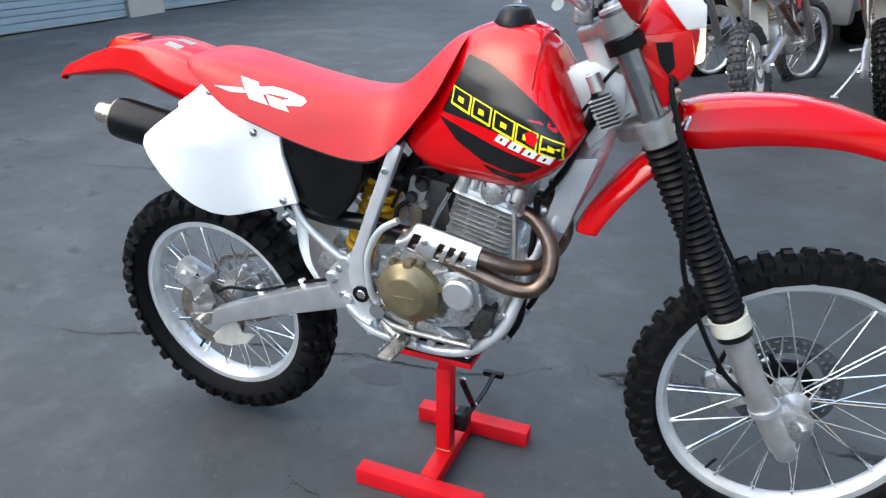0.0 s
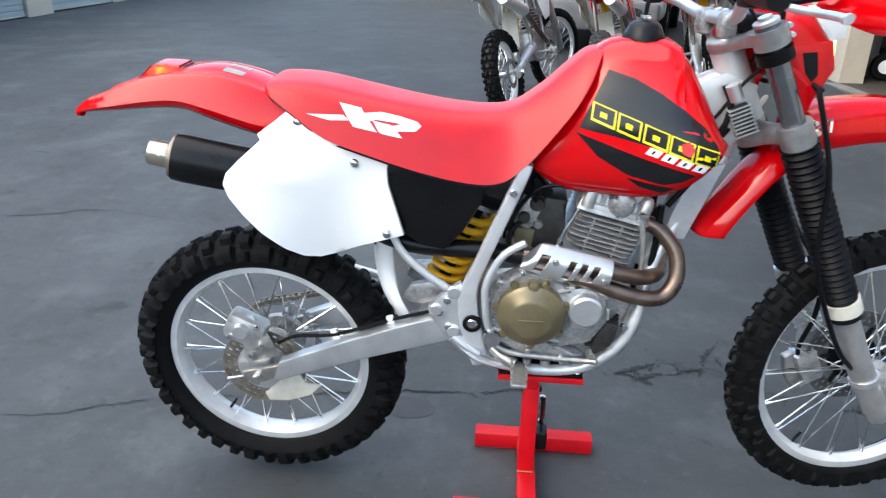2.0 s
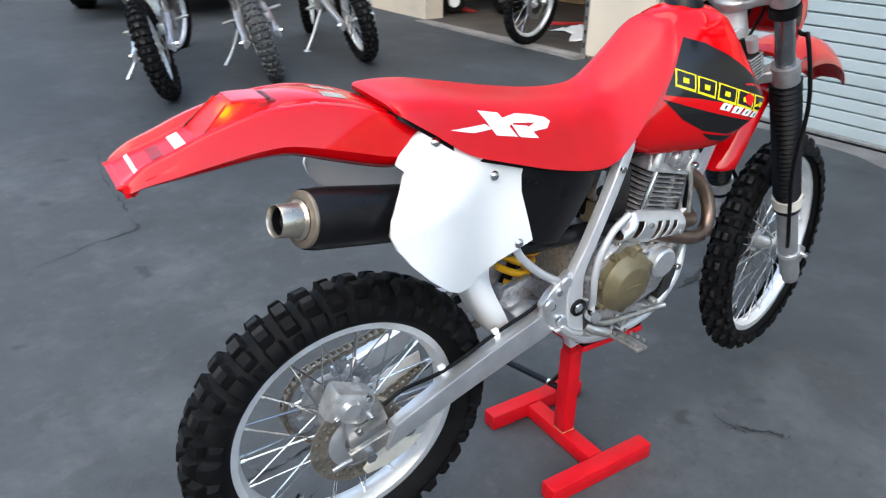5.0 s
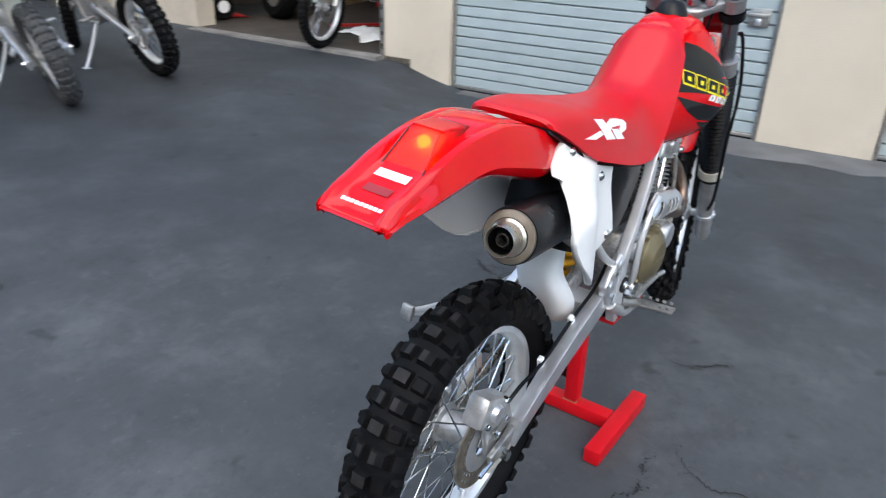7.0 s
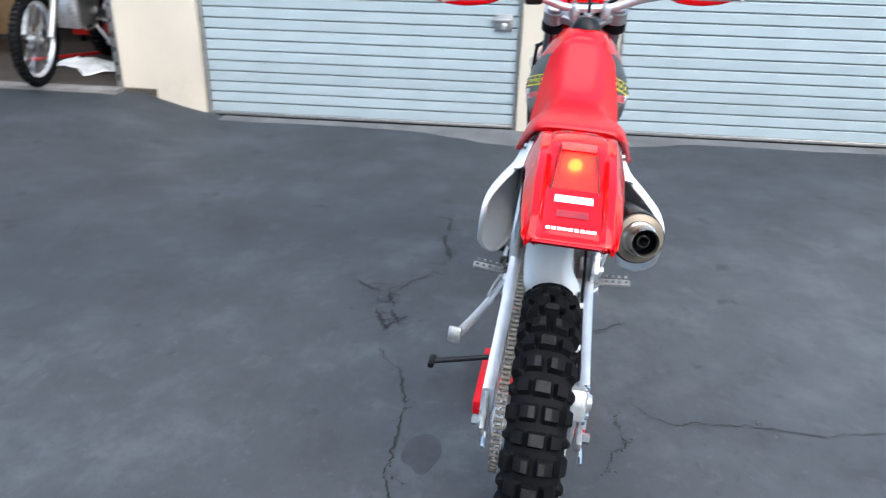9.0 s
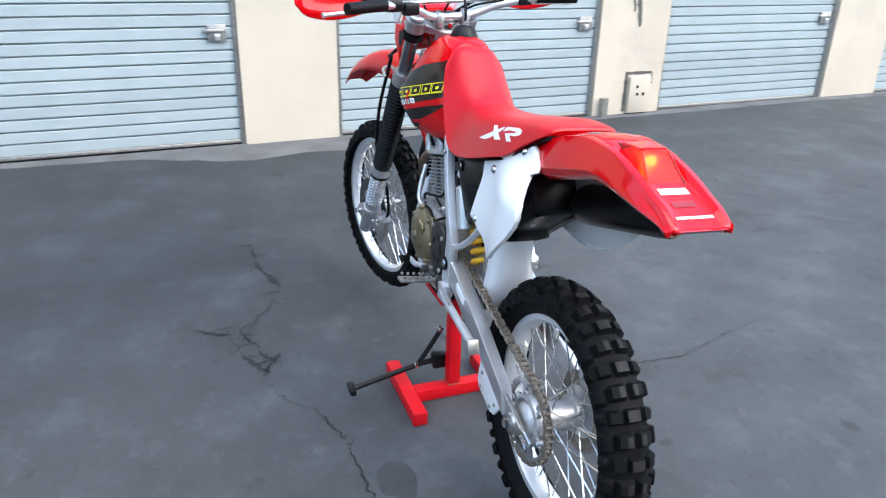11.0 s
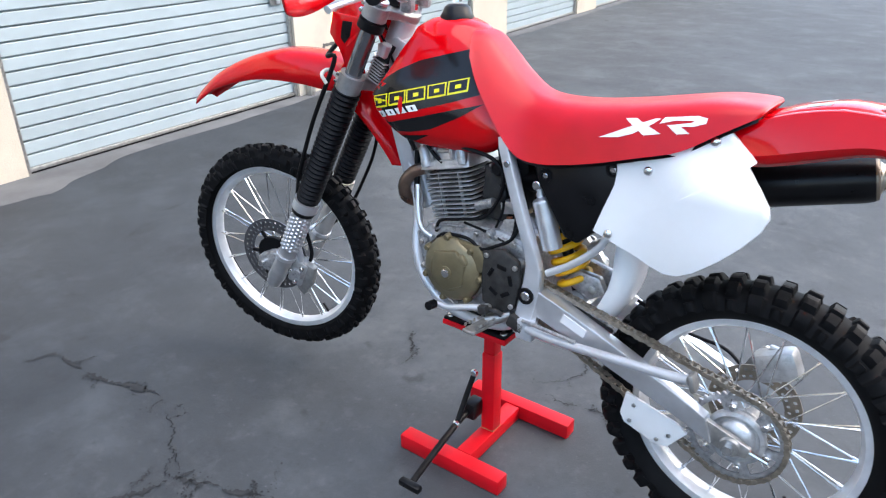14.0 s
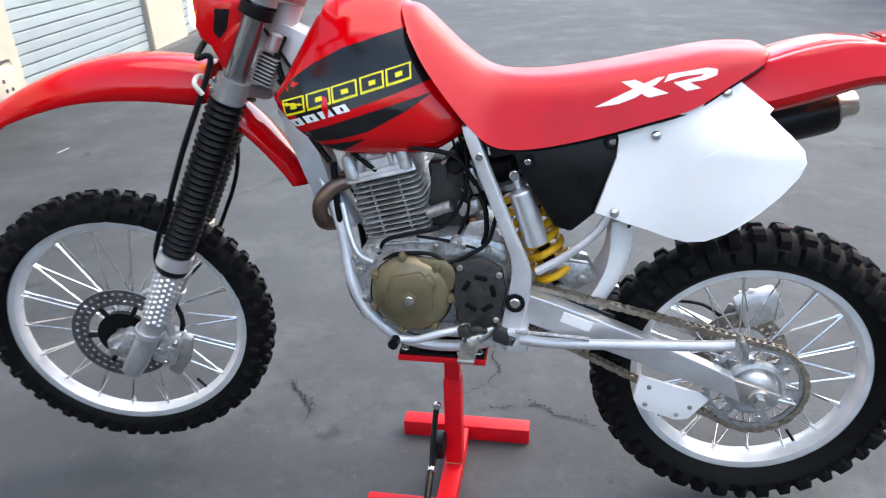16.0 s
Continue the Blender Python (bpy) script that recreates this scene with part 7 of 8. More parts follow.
for s in (-1, 1):
    y = s * FORK_Y
    leg = part("fork_leg", tube([fp(-0.155, FORK_F, y), fp(0.10, FORK_F, y)], 0.0215, 18, 0), FORKTUBE, bike, "grey steel fork tube", at=FRONT)
    part("gaiter", ribbed(0.085, 0.448, 25, y, 0.0335, 0.0315), CABLE, leg, "black ribbed rubber fork gaiter")
    part("slider", tube([fp(0.43, FORK_F, y), fp(0.60, FORK_F, y), fp(0.70, FORK_F + 0.006, y), fp(0.78, FORK_F + 0.012, y)], lambda t: 0.0265 if t < 0.9 else 0.0225, 18, 6), FORKLEG, leg, "weathered grey alloy fork slider")
    part("axle_carrier", prism([(AXLE.x - 0.075, AXLE.z + 0.025), (AXLE.x - 0.03, AXLE.z + 0.040), (AXLE.x + 0.018, AXLE.z + 0.018), (AXLE.x + 0.020, AXLE.z - 0.016), (AXLE.x - 0.02, AXLE.z - 0.035), (AXLE.x - 0.06, AXLE.z - 0.025)], y - 0.015, y + 0.015, 0.006), CASE, leg)
    if s > 0:
        part("slider_guard", knurled(0.492, 0.62, y, 0.0285), ALLOY, leg, "knurled alloy slider guard")
    part("axle_clamp", bezel(0.026, 0.031, 0, 0.012, Matrix.Translation(fp(0.655, FORK_F + 0.004, y)) @ DOWN.to_track_quat("Y", "Z").to_matrix().to_4x4(), 20), ALLOY, leg)
    part("gaiter_clamp", bezel(0.030, 0.037, 0, 0.030, Matrix.Translation(fp(0.444, FORK_F, y)) @ DOWN.to_track_quat("Y", "Z").to_matrix().to_4x4(), 20), IVORY if s < 0 else ALLOY, leg, "white plastic hose guide ring" if s < 0 else "alloy clamp ring")
    part("gaiter_band", bezel(0.030, 0.034, 0, 0.010, Matrix.Translation(fp(0.478, FORK_F, y)) @ DOWN.to_track_quat("Y", "Z").to_matrix().to_4x4(), 20), BLACK, leg)
    part("fork_cap", lathe([(0, 0.014), (0.012, 0.014), (0.013, 0.008), (0.023, 0.006), (0.023, 0)], Matrix.Translation(fp(-0.155, FORK_F, y)) @ (-DOWN).to_track_quat("Y", "Z").to_matrix().to_4x4(), 16), ALLOY, leg)
    part("rubber_band", bezel(0.0215, 0.033, 0, 0.022, Matrix.Translation(fp(-0.108, FORK_F, y)) @ DOWN.to_track_quat("Y", "Z").to_matrix().to_4x4(), 20), CABLE, leg, "black rubber band under the upper clamp")

    def clamp(a, h, r):
        return bezel(0.0215, r, 0, h, Matrix.Translation(fp(a, FORK_F, y)) @ DOWN.to_track_quat("Y", "Z").to_matrix().to_4x4(), 22)

    part("upper_clamp", clamp(-0.148, 0.034, 0.031), YOKE, leg)
    part("lower_clamp", clamp(0.040, 0.045, 0.032), YOKE, leg)
    for a in (-0.140, -0.122, 0.052, 0.072):
        part("clamp_bolt", bolt(tuple(fp(a, FORK_F + 0.030, y + s * 0.010)), 0.006, 0.010, side=s), CHROME, leg)
def yoke_mesh(a0, a1):
    """A cast bridge between the fork legs: wide at the stem, waisted, rounded at its edges."""
    bm, rings = bmesh.new(), []
    for i in range(25):
        q = i / 12 - 1
        lobe = math.cos(q * math.pi / 2) ** 2
        f, hf = 0.040 * (1 - lobe), 0.021 + 0.011 * lobe + 0.006 * abs(q) ** 4
        am, ha = (a0 + a1) / 2 + 0.003 * lobe, (a1 - a0) / 2 * (0.72 + 0.28 * abs(2 * abs(q) - 1))
        ring = []
        for k in range(16):
            t = 2 * math.pi * (k + 0.5) / 16
            c, z = math.cos(t), math.sin(t)
            ring.append(bm.verts.new(fp(am + math.copysign(abs(z) ** 0.45, z) * ha, f + math.copysign(abs(c) ** 0.45, c) * hf, q * FORK_Y)))
        rings.append(ring)
    for u, v in zip(rings, rings[1:]):
        for k in range(16):
            bm.faces.new((u[k], u[(k + 1) % 16], v[(k + 1) % 16], v[k]))
    bm.faces.new(rings[0][::-1]), bm.faces.new(rings[-1])
    return bm


yoke = part("upper_yoke", yoke_mesh(-0.148, -0.116), YOKE, bike, "cast alloy upper triple clamp", at=FRONT)
part("stem_nut", lathe([(0, 0.014), (0.016, 0.014), (0.018, 0)], Matrix.Translation(fp(-0.150, 0)) @ (-DOWN).to_track_quat("Y", "Z").to_matrix().to_4x4(), 8), CHROME, yoke)
part("lower_yoke", yoke_mesh(0.042, 0.082), YOKE, bike, "alloy lower triple clamp", at=FRONT)
part("front_axle", tube([(AXLE.x, -0.125, AXLE.z), (AXLE.x, 0.125, AXLE.z)], 0.009, 12, 0), CHROME, bike, at=FRONT)

# handlebar, grips, levers, guards
BX, BZ = fp(-0.182, 0.0).x, fp(-0.182, 0.0).z
bars = part("handlebar", tube([(BX - 0.105, -0.385, BZ + 0.046), (BX - 0.075, -0.27, BZ + 0.047), (BX - 0.03, -0.15, BZ + 0.028), (BX, -0.065, BZ), (BX, 0.065, BZ), (BX - 0.03, 0.15, BZ + 0.028), (BX - 0.075, 0.27, BZ + 0.047), (BX - 0.105, 0.385, BZ + 0.046)], 0.0118, 12, 6), ALLOY, bike, "bright steel handlebar with cross brace", at=FRONT)
part("cross_brace", tube([(BX - 0.034, -0.165, BZ + 0.046), (BX - 0.034, 0.165, BZ + 0.046)], 0.0065, 10, 0), CHROME, bars)
for s in (-1, 1):
    part("bar_clamp", box((0.036, 0.028, 0.050), (BX, s * 0.045, BZ - 0.012), 0.012), CASE, bars)
    part("clamp_bolt", lathe([(0, 0.006), (0.006, 0.006), (0.006, 0)], pose(BX + 0.010, s * 0.045, BZ + 0.012, 90, 0, 0), 8), CHROME, bars)
    part("grip", tube([(BX - 0.072, s * 0.262, BZ + 0.0475), (BX - 0.108, s * 0.392, BZ + 0.046)], 0.0165, 14, 0), CABLE, bars, "black rubber grip")
    part("lever_perch", box((0.030, 0.045, 0.032), (BX - 0.058, s * 0.225, BZ + 0.042), 0.007), BLACK, bars)
    part("lever", tube([(BX - 0.045, s * 0.225, BZ + 0.038), (BX - 0.022, s * 0.30, BZ + 0.028), (BX - 0.026, s * 0.385, BZ + 0.026), (BX - 0.030, s * 0.430, BZ + 0.024)], lambda t: 0.0065 if t < 0.93 else 0.0085, 10, flat=0.8), ALLOY, bars, "alloy hand lever")
    g = densified([(BX + 0.050, BZ + 0.030, BX + 0.054, BZ + 0.078, 0.225), (BX + 0.078, BZ + 0.004, BX + 0.086, BZ + 0.118, 0.280), (BX + 0.078, BZ - 0.004, BX + 0.084, BZ + 0.146, 0.360), (BX + 0.058, BZ + 0.012, BX + 0.056, BZ + 0.148, 0.440), (BX + 0.030, BZ + 0.048, BX + 0.024, BZ + 0.132, 0.484)], 4)
    b = bmesh.new()
    rings = [[b.verts.new((x0 + (x1 - x0) * k / 6 + 0.012 * math.sin(math.pi * k / 6), s * y, z0 + (z1 - z0) * k / 6)) for k in range(7)] for x0, z0, x1, z1, y in g]
    for a, c in zip(rings, rings[1:]):
        for k in range(6):
            b.faces.new((a[k], a[k + 1], c[k + 1], c[k]))
    shell(part("hand_guard", b, RED, bars, "red plastic hand guard"), 0.003)
    part("guard_mount", tube([(BX - 0.045, s * 0.235, BZ + 0.03), (BX + 0.066, s * 0.26, BZ + 0.05)], 0.007, 8, 0), BLACK, bars)
part("switch_box", box((0.032, 0.05, 0.036), (BX - 0.058, 0.175, BZ + 0.032), 0.008), BLACK, bars)
part("brake_reservoir", box((0.05, 0.06, 0.035), (BX - 0.03, -0.20, BZ + 0.060), 0.008), ALLOY, bars)
part("speedo", box((0.06, 0.09, 0.035), (BX + 0.055, 0.0, BZ - 0.01), 0.010), BLACK, bars, "small black trip meter")

# headlight mask with its lit lens
mask = part("headlight_mask", hooded(densified([(0.318, 1.105, 0.318, 1.175, 0.095, 0.075), (0.345, 1.065, 0.350, 1.190, 0.102, 0.082), (0.385, 1.040, 0.392, 1.185, 0.098, 0.080), (0.412, 1.050, 0.420, 1.165, 0.088, 0.074), (0.420, 1.070, 0.427, 1.150, 0.078, 0.066)], 4), 4, 8, True), RED, bike, "red headlight mask with pale upper panel", at=FRONT @ pose(-0.024, 0, 0.004))
for s in (-1, 1):
    part("mask_cheek", prism([(0.322, 1.115), (0.405, 1.125), (0.418, 1.075), (0.408, 1.058), (0.392, 1.045), (0.382, 1.000), (0.368, 0.995), (0.350, 1.035)], s * 0.094, s * 0.100, 0.003), RED, mask)
    part("mask_vent", prism([(0.350, 1.104), (0.377, 1.106), (0.386, 1.066), (0.376, 1.052), (0.360, 1.070)], s * 0.1001, s * 0.1012, 0.0), BLACK, mask)
    part("mask_panel", prism([(0.345, 1.184), (0.395, 1.186), (0.424, 1.164), (0.428, 1.128), (0.398, 1.124)], s * 0.092, s * 0.0985, 0.003), WHITE, mask, "pale plastic mask panel")
part("lens", box((0.026, 0.142, 0.072), (0.421, 0, 1.102), 0.010, (0, -6, 0)), HEADLIT, mask, "lit headlight lens")

# front fender: long hood ahead, curved flap behind the wheel
ff = shell(part("front_fender", hooded(densified([
    (0.395, 0.930, 0.392, 0.992, 0.062, 0.052), (0.430, 0.925, 0.436, 1.005, 0.068, 0.054), (0.500, 0.935, 0.510, 1.013, 0.073, 0.054), (0.580, 0.940, 0.590, 1.012, 0.076, 0.053), (0.660, 0.936, 0.672, 0.996, 0.076, 0.051),
    (0.740, 0.918, 0.756, 0.966, 0.073, 0.048), (0.820, 0.890, 0.836, 0.924, 0.066, 0.043), (0.880, 0.856, 0.892, 0.880, 0.056, 0.036), (0.912, 0.836, 0.922, 0.852, 0.046, 0.030)], 4), 4.2, 9), RED, bike, "long red plastic front fender", at=FRONT), 0.0035)
flap = []
for x, z, w, dx, dz in densified([(0.392, 0.935, 0.056, 0.012, -0.034), (0.352, 0.915, 0.060, 0.020, -0.030), (0.308, 0.872, 0.062, 0.028, -0.020), (0.268, 0.820, 0.061, 0.034, -0.010), (0.236, 0.770, 0.058, 0.038, -0.002), (0.221, 0.738, 0.054, 0.040, 0.003)], 4):
    flap.append((x + dx, z + dz, x, z, w, w * 0.72))
shell(part("fender_flap", hooded(flap, 3.2, 8), RED, ff, "red rear flap of the front fender"), 0.0035)

# front brake caliper, hoses and cables
fcal = part("front_caliper", box((0.055, 0.048, 0.085), tuple(fp(0.70, -0.005, 0.066)), 0.010, (0, -25, 0)), CAST, bike, "cast front brake caliper", at=FRONT)
for da, df in ((-0.028, -0.012), (0.028, -0.006), (0.0, 0.018)):
    part("caliper_bolt", bolt(tuple(fp(0.70 + da, -0.005 + df, 0.090)), 0.0075, 0.010), CHROME, fcal)
part("caliper_piston", lathe([(0, 0.010), (0.015, 0.010), (0.018, 0.004), (0.019, 0)], pose(*fp(0.70, -0.010, 0.088)), 18), CASE, fcal)
part("pad_guard", prism([(fp(0.655, -0.05).x, fp(0.655, -0.05).z), (fp(0.655, -0.02).x, fp(0.655, -0.02).z), (fp(0.755, -0.02).x, fp(0.755, -0.02).z), (fp(0.765, -0.05).x, fp(0.765, -0.05).z), (fp(0.71, -0.062).x, fp(0.71, -0.062).z)], 0.060, 0.084, 0.005), STEEL, fcal)
part("caliper_arm", tube([fp(0.60, 0.03, 0.088), fp(0.66, 0.0, 0.080), fp(0.72, 0.02, 0.082)], 0.009, 10), ALLOY, fcal)
part("brake_hose", tube([(BX + 0.03, -0.17, BZ + 0.07), (0.345, 0.02, 1.10), (0.395, 0.110, 1.03), fp(0.02, 0.085, 0.125), fp(0.20, 0.085, 0.128), fp(0.36, 0.082, 0.112), fp(0.43, 0.086, 0.085), fp(0.50, 0.080, 0.060), fp(0.57, 0.040, 0.048), fp(0.63, -0.010, 0.052), fp(0.67, -0.020, 0.060)], 0.0058, 8, 8), CABLE, bike, "black front brake hose", at=FRONT)
part("speedo_cable", tube([(BX + 0.05, 0.0, BZ - 0.02), (0.36, -0.10, 1.05), fp(0.0, 0.082, -0.125), fp(0.15, 0.055, -0.140), fp(0.30, 0.0, -0.130), fp(0.42, -0.01, -0.125), fp(0.56, 0.0, -0.115), fp(0.68, 0.05, -0.085)], 0.0052, 8, 8), CABLE, bike, "black speedometer cable", at=FRONT)
part("cable_guide", tube([fp(0.070, 0.075, -0.10), fp(0.055, 0.095, -0.118), fp(0.070, 0.080, -0.135)], 0.0025, 8), CHROME, bike, at=FRONT)
part("cable_guide", tube([fp(0.070, 0.060, 0.10), fp(0.055, 0.095, 0.112), fp(0.065, 0.100, 0.135), fp(0.080, 0.080, 0.135)], 0.0048, 8), IVORY, bike, "white cable guide", at=FRONT)
for k in range(3):
    part("control_cable", tube([(BX - 0.03, 0.16 - 0.16 * k, BZ + 0.055), (BX + 0.040, 0.07 - 0.07 * k, BZ + 0.02), (0.300, 0.034 - 0.034 * k, 1.10), (0.262, 0.036 * (1 - k), 1.04), (0.215, 0.034 * (1 - k), 0.965), (0.15, 0.030 * (1 - k), 0.91)], 0.0034, 8), CABLE, bike)

# ---- the lift stand under the engine ----
stand = thing("lift_stand", "red enamelled steel motorbike lift stand with a black foot lever", "lift stand", pose(0, 0, 0))
FOOT = 0.045
part("foot_bar", box((0.318, FOOT, FOOT), (-0.054, 0.203, FOOT / 2), 0.004), STANDRED, stand)
part("foot_bar", box((0.328, FOOT, FOOT), (-0.088, -0.093, FOOT / 2), 0.004), STANDRED, stand)
part("cross_bar", box((FOOT, 0.296 - FOOT - 0.004, FOOT - 0.004), (-0.075, 0.055, FOOT / 2), 0.003), STANDRED, stand)
col = part("column", box((0.040, 0.040, 0.245), (-0.078, 0.052, 0.17), 0.004), STANDRED, stand)
part("inner_column", box((0.034, 0.034, 0.10), (-0.078, 0.052, 0.333), 0.003), STANDRED, stand)
part("weld_seam", bezel(0.0235, 0.0275, 0, 0.006, pose(-0.078, 0.052, 0.046, 90, 0, 45), 4), surface("weld", (0.5, 0.2, 0.1), 0.5), col)
top = part("top_plate", box((0.190, 0.195, 0.014), (-0.066, 0.030, 0.385), 0.002), STANDRED, stand)
part("rubber_pad", box((0.185, 0.190, 0.008), (-0.066, 0.030, 0.396), 0.002), CABLE, top, "black rubber pad")
for i in (-1, 1):
    for j in (-1, 1):
        part("pad_bolt", lathe([(0, 0.004), (0.009, 0.003), (0.010, 0)], pose(-0.066 + 0.080 * i, 0.030 + 0.080 * j, 0.400, 90, 0, 0), 10), CHROME, top)
lev = part("foot_lever", tube([(-0.040, 0.095, 0.118), (-0.040, 0.16, 0.108), (-0.046, 0.27, 0.088), (-0.056, 0.372, 0.072)], 0.009, 10, 6, flat=0.7), BLACK, stand, "black steel foot lever")
part("lever_pedal", box((0.062, 0.020, 0.018), (-0.058, 0.382, 0.072), 0.004), BLACK, lev)
part("lever_link", tube([(-0.044, 0.080, 0.235), (-0.040, 0.118, 0.170), (-0.040, 0.160, 0.108)], 0.008, 8, 4, flat=0.6), BLACK, lev)
part("lever_bracket", box((0.035, 0.05, 0.05), (-0.045, 0.088, 0.118), 0.006), BLACK, lev)
for p in ((-0.040, 0.16, 0.108), (-0.046, 0.085, 0.232)):
    part("lever_bolt", bolt(p, 0.010, 0.010), CHROME, lev)

# ---- parked motorbikes in the background ----
def parked_bike(m, colour, fender_colour, label, tyre_mat=None, grime=STEEL, lean=14, steer=-0.42):
    """An off-road motorbike on its side stand: wheels, fork, frame, engine, bodywork."""
    b = thing("parked_dirt_bike", label, "motorbike", m, group="parked motorbikes")
    r = wheel(b, "rear_wheel", pose(-0.70, 0, 0.32), 0.228, 0.32, 0.112, 38, False, 0.026, 32, tyre_mat=tyre_mat)
    head = Vector((0.36, 0, 1.12))
    turned = Matrix.Translation(head) @ Matrix.Rotation(steer, 4, Vector((-0.42, 0, 0.91))) @ Matrix.Translation(-head)
    f = wheel(b, "front_wheel", turned @ pose(0.74, 0, 0.345), 0.272, 0.345, 0.080, 54, True, 0.019, 32, tyre_mat=tyre_mat)
    part("sprocket", sprocket_mesh(0.105, 36, 0.07), STEEL, r)
    part("brake_disc", disc_mesh(0.07, 0.105, -0.062, 24), STEEL, r)
    part("brake_disc", disc_mesh(0.08, 0.120, 0.055, 24), STEEL, f)
    for s in (-1, 1):
        arm = part("swingarm", tube([(-0.74, s * 0.108, 0.315), (-0.45, s * 0.105, 0.40), (-0.18, s * 0.088, 0.46)], lambda t: 0.027 + 0.012 * t, 12, 5, flat=0.7), ALLOY, b)
        part("axle_block", box((0.085, 0.026, 0.060), (-0.715, s * 0.122, 0.318), 0.008, (0, -12, 0)), ALLOY, arm)
        part("axle_nut", lathe([(0, s * 0.018), (0.014, s * 0.018), (0.014, 0)], pose(-0.70, s * 0.135, 0.32), 6), CHROME, arm)
        part("subframe_tube", tube([(-0.62, s * 0.10, 0.86), (-0.42, s * 0.115, 0.70), (-0.20, s * 0.105, 0.52)], 0.013, 8), grime, b)
        part("fork_leg", tube([(0.70, s * 0.095, 0.36), (0.57, s * 0.095, 0.66), (0.36, s * 0.095, 1.12)], lambda t: 0.029 if t < 0.55 else 0.024, 12, 5), grime, b, at=turned)
        part("cradle_tube", tube([(0.27, s * 0.03, 0.95), (0.16, s * 0.09, 0.60), (0.08, s * 0.10, 0.36), (-0.20, s * 0.10, 0.36), (-0.24, s * 0.10, 0.52), (-0.16, s * 0.09, 0.86)], 0.014, 10), grime, b)
        part("footrest", box((0.05, 0.11, 0.018), (-0.16, s * 0.17, 0.40), 0.004), STEEL, b)
        part("side_plate", prism([(-0.62, 0.88), (-0.34, 0.88), (-0.30, 0.72), (-0.46, 0.66), (-0.64, 0.76)], s * 0.115, s * 0.121, 0.004), fender_colour, b)
        part("shroud", prism([(0.30, 0.92), (0.02, 0.94), (-0.06, 0.80), (0.12, 0.62), (0.26, 0.64), (0.33, 0.80)], s * 0.135, s * 0.141, 0.004), colour, b)
        part("grip", tube([(0.24, s * 0.28, 1.24), (0.20, s * 0.41, 1.245)], 0.017, 10, 0), CABLE, b, at=turned)
    eng = part("engine", box((0.34, 0.20, 0.24), (-0.04, 0, 0.46), 0.04), CAST, b)
    for k in range(6):
        part("fin", box((0.16, 0.15, 0.006), (0.06 + 0.004 * k, 0, 0.60 + 0.025 * k), 0.001), CAST, eng)
    part("tank", hooded([(-0.14, 0.82, -0.14, 0.90, 0.09, 0.07), (0.0, 0.80, 0.0, 0.99, 0.13, 0.09), (0.15, 0.82, 0.15, 1.00, 0.14, 0.09), (0.27, 0.88, 0.27, 0.95, 0.10, 0.07)], 3, 7, True), colour, b)
    part("seat", hooded([(-0.72, 0.90, -0.72, 0.95, 0.08, 0.07), (-0.5, 0.87, -0.5, 0.95, 0.11, 0.09), (-0.2, 0.84, -0.2, 0.92, 0.11, 0.08), (-0.02, 0.88, -0.02, 0.98, 0.09, 0.06)], 4, 6, True), BLACK, b)
    shell(part("rear_fender", hooded(densified([(-1.05, 0.90, -1.06, 0.93, 0.07, 0.06), (-0.85, 0.87, -0.85, 0.94, 0.09, 0.07), (-0.62, 0.82, -0.62, 0.91, 0.10, 0.08)], 3), 4, 6), fender_colour, b), 0.004)
    shell(part("front_fender", hooded(densified([(0.36, 0.86, 0.36, 0.90, 0.06, 0.05), (0.62, 0.90, 0.62, 0.95, 0.075, 0.05), (0.88, 0.86, 0.88, 0.90, 0.07, 0.05), (1.02, 0.80, 1.02, 0.83, 0.05, 0.04)], 3), 3, 6), fender_colour, b, at=turned), 0.004)
    part("front_plate", box((0.02, 0.20, 0.22), (0.42, 0, 1.10), 0.02, (0, -24, 0)), fender_colour, b, at=turned)
    part("handlebar", tube([(0.20, -0.41, 1.245), (0.25, -0.24, 1.24), (0.30, -0.07, 1.16), (0.30, 0.07, 1.16), (0.25, 0.24, 1.24), (0.20, 0.41, 1.245)], 0.011, 10), STEEL, b, at=turned)
    part("silencer", tube([(-0.35, -0.13, 0.72), (-0.45, -0.13, 0.74), (-0.82, -0.13, 0.84)], lambda t: 0.02 + 0.025 * smooth(0.1, 0.3, t), 16, 6), ALLOY, b)
    part("header_pipe", tube([(0.16, 0, 0.72), (0.26, -0.04, 0.62), (0.22, -0.10, 0.45), (0.0, -0.13, 0.50), (-0.2, -0.12, 0.64), (-0.36, -0.13, 0.72)], 0.02, 12), PIPE, b)
    part("shock", tube([(-0.22, 0, 0.80), (-0.32, 0, 0.50)], 0.036, 14, 0), YELLOW, b)
    part("caliper", box((0.07, 0.05, 0.07), (-0.62, -0.085, 0.42), 0.01), STEEL, b)
    part("mud_flap", box((0.02, 0.11, 0.28), (-0.36, 0, 0.60), 0.008, (0, 12, 0)), IVORY, b)
    ss = part("side_stand", tube([(-0.14, 0.11, 0.36), (-0.16, 0.23, 0.20), (-0.19, 0.33, 0.33 * math.tan(radians(lean)) + 0.012)], 0.013, 10, 4), ALLOY, b, "lowered alloy side stand")
    part("stand_foot", box((0.06, 0.05, 0.012), (-0.19, 0.33, 0.33 * math.tan(radians(lean)) + 0.007), 0.003, (lean, 0, 0)), ALLOY, ss)
    return b


def stood(x, y, heading, lean):
    return pose(x, y, ground_height(x, y), 0, 0, heading) @ pose(0, 0, 0, -lean, 0, 0) @ pose(0.70, 0, 0.004)


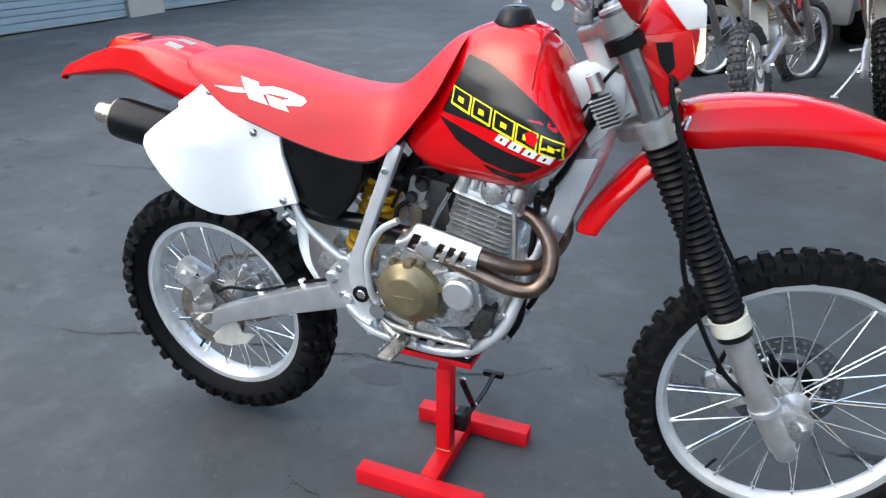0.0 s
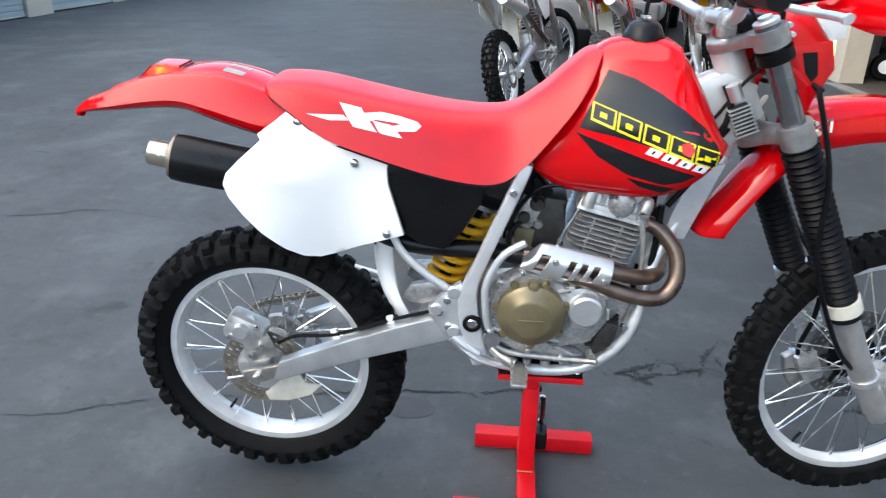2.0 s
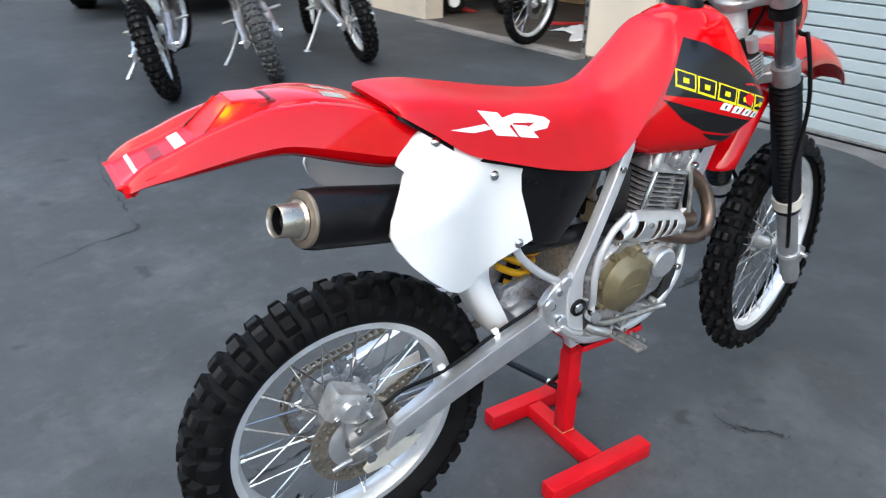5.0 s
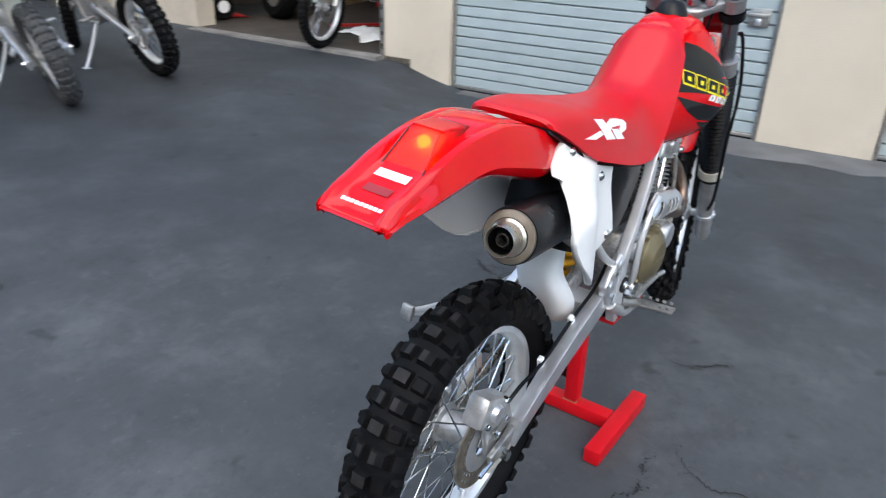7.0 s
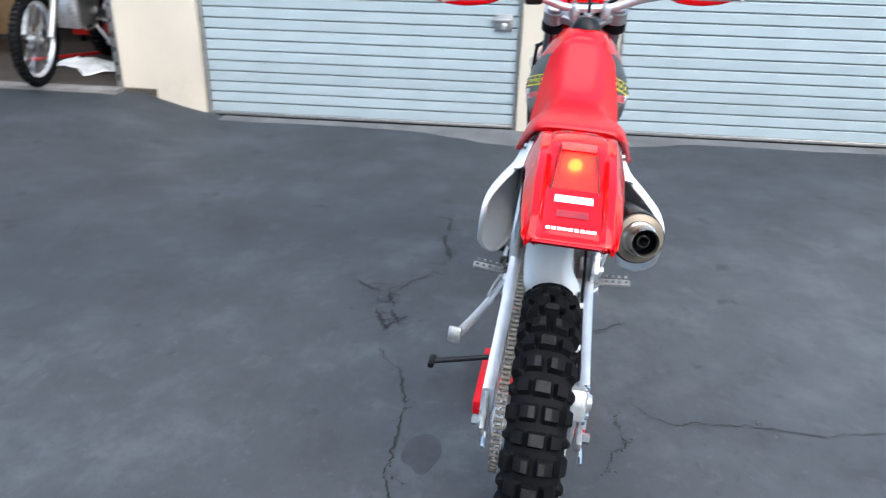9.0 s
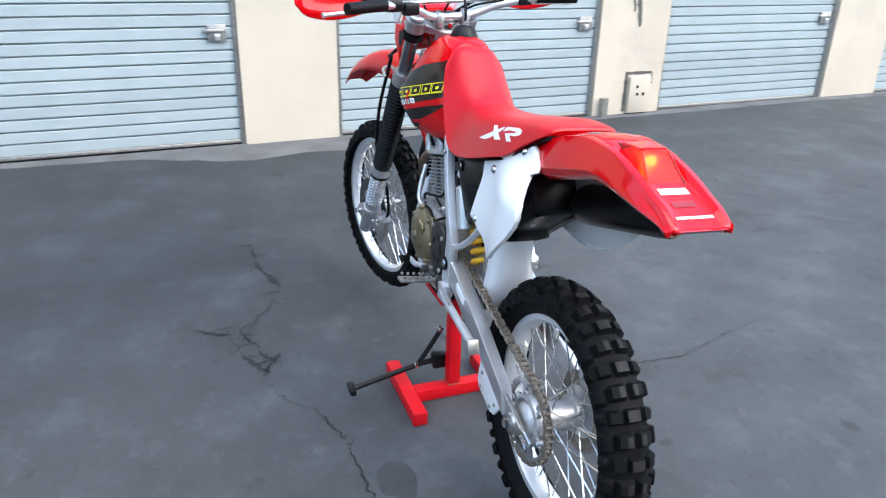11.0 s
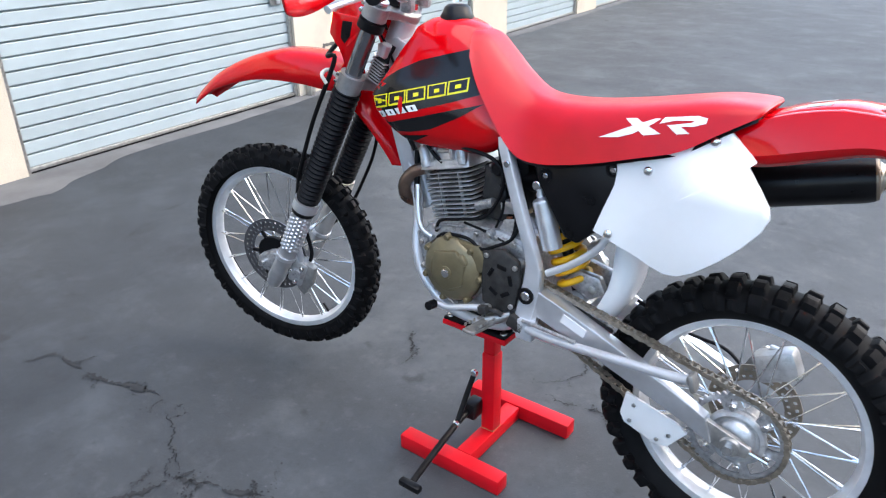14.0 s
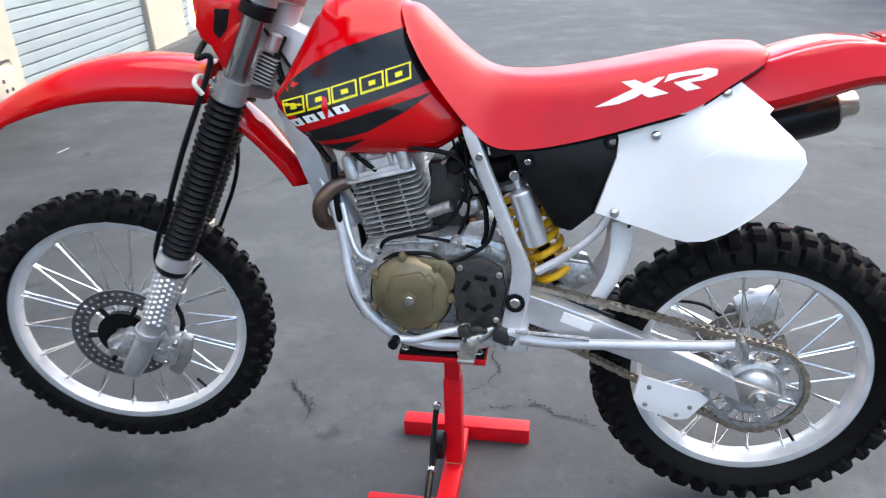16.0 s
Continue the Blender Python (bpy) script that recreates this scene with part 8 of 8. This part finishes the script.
GREYTYRE = surface("dusty_tyre_rubber", (0.05, 0.052, 0.054), 0.75, vary=0.3, scale=26, dirt=0.4, dirt_colour=(0.12, 0.11, 0.10))
parked_bike(stood(-0.15, 3.82, 73, 14), WHITE, WHITE, "white and black off-road motorbike leaning on its side stand")
parked_bike(stood(0.60, 3.93, 75, 16), RED, IVORY, "dusty pale-fendered motorbike leaning on its side stand", GREYTYRE, lean=16)
parked_bike(stood(1.39, 4.10, 82, 14), RED, RED, "red off-road motorbike leaning on its lowered side stand")
parked_bike(IN @ pose(-0.08, 3.98, -0.004, 0, 0, 190) @ pose(0, 0, 0, -5, 0, 0) @ pose(-0.74, 0, 0.002), RED, WHITE, "red and white motorbike standing in the open unit", lean=5, steer=-0.02)
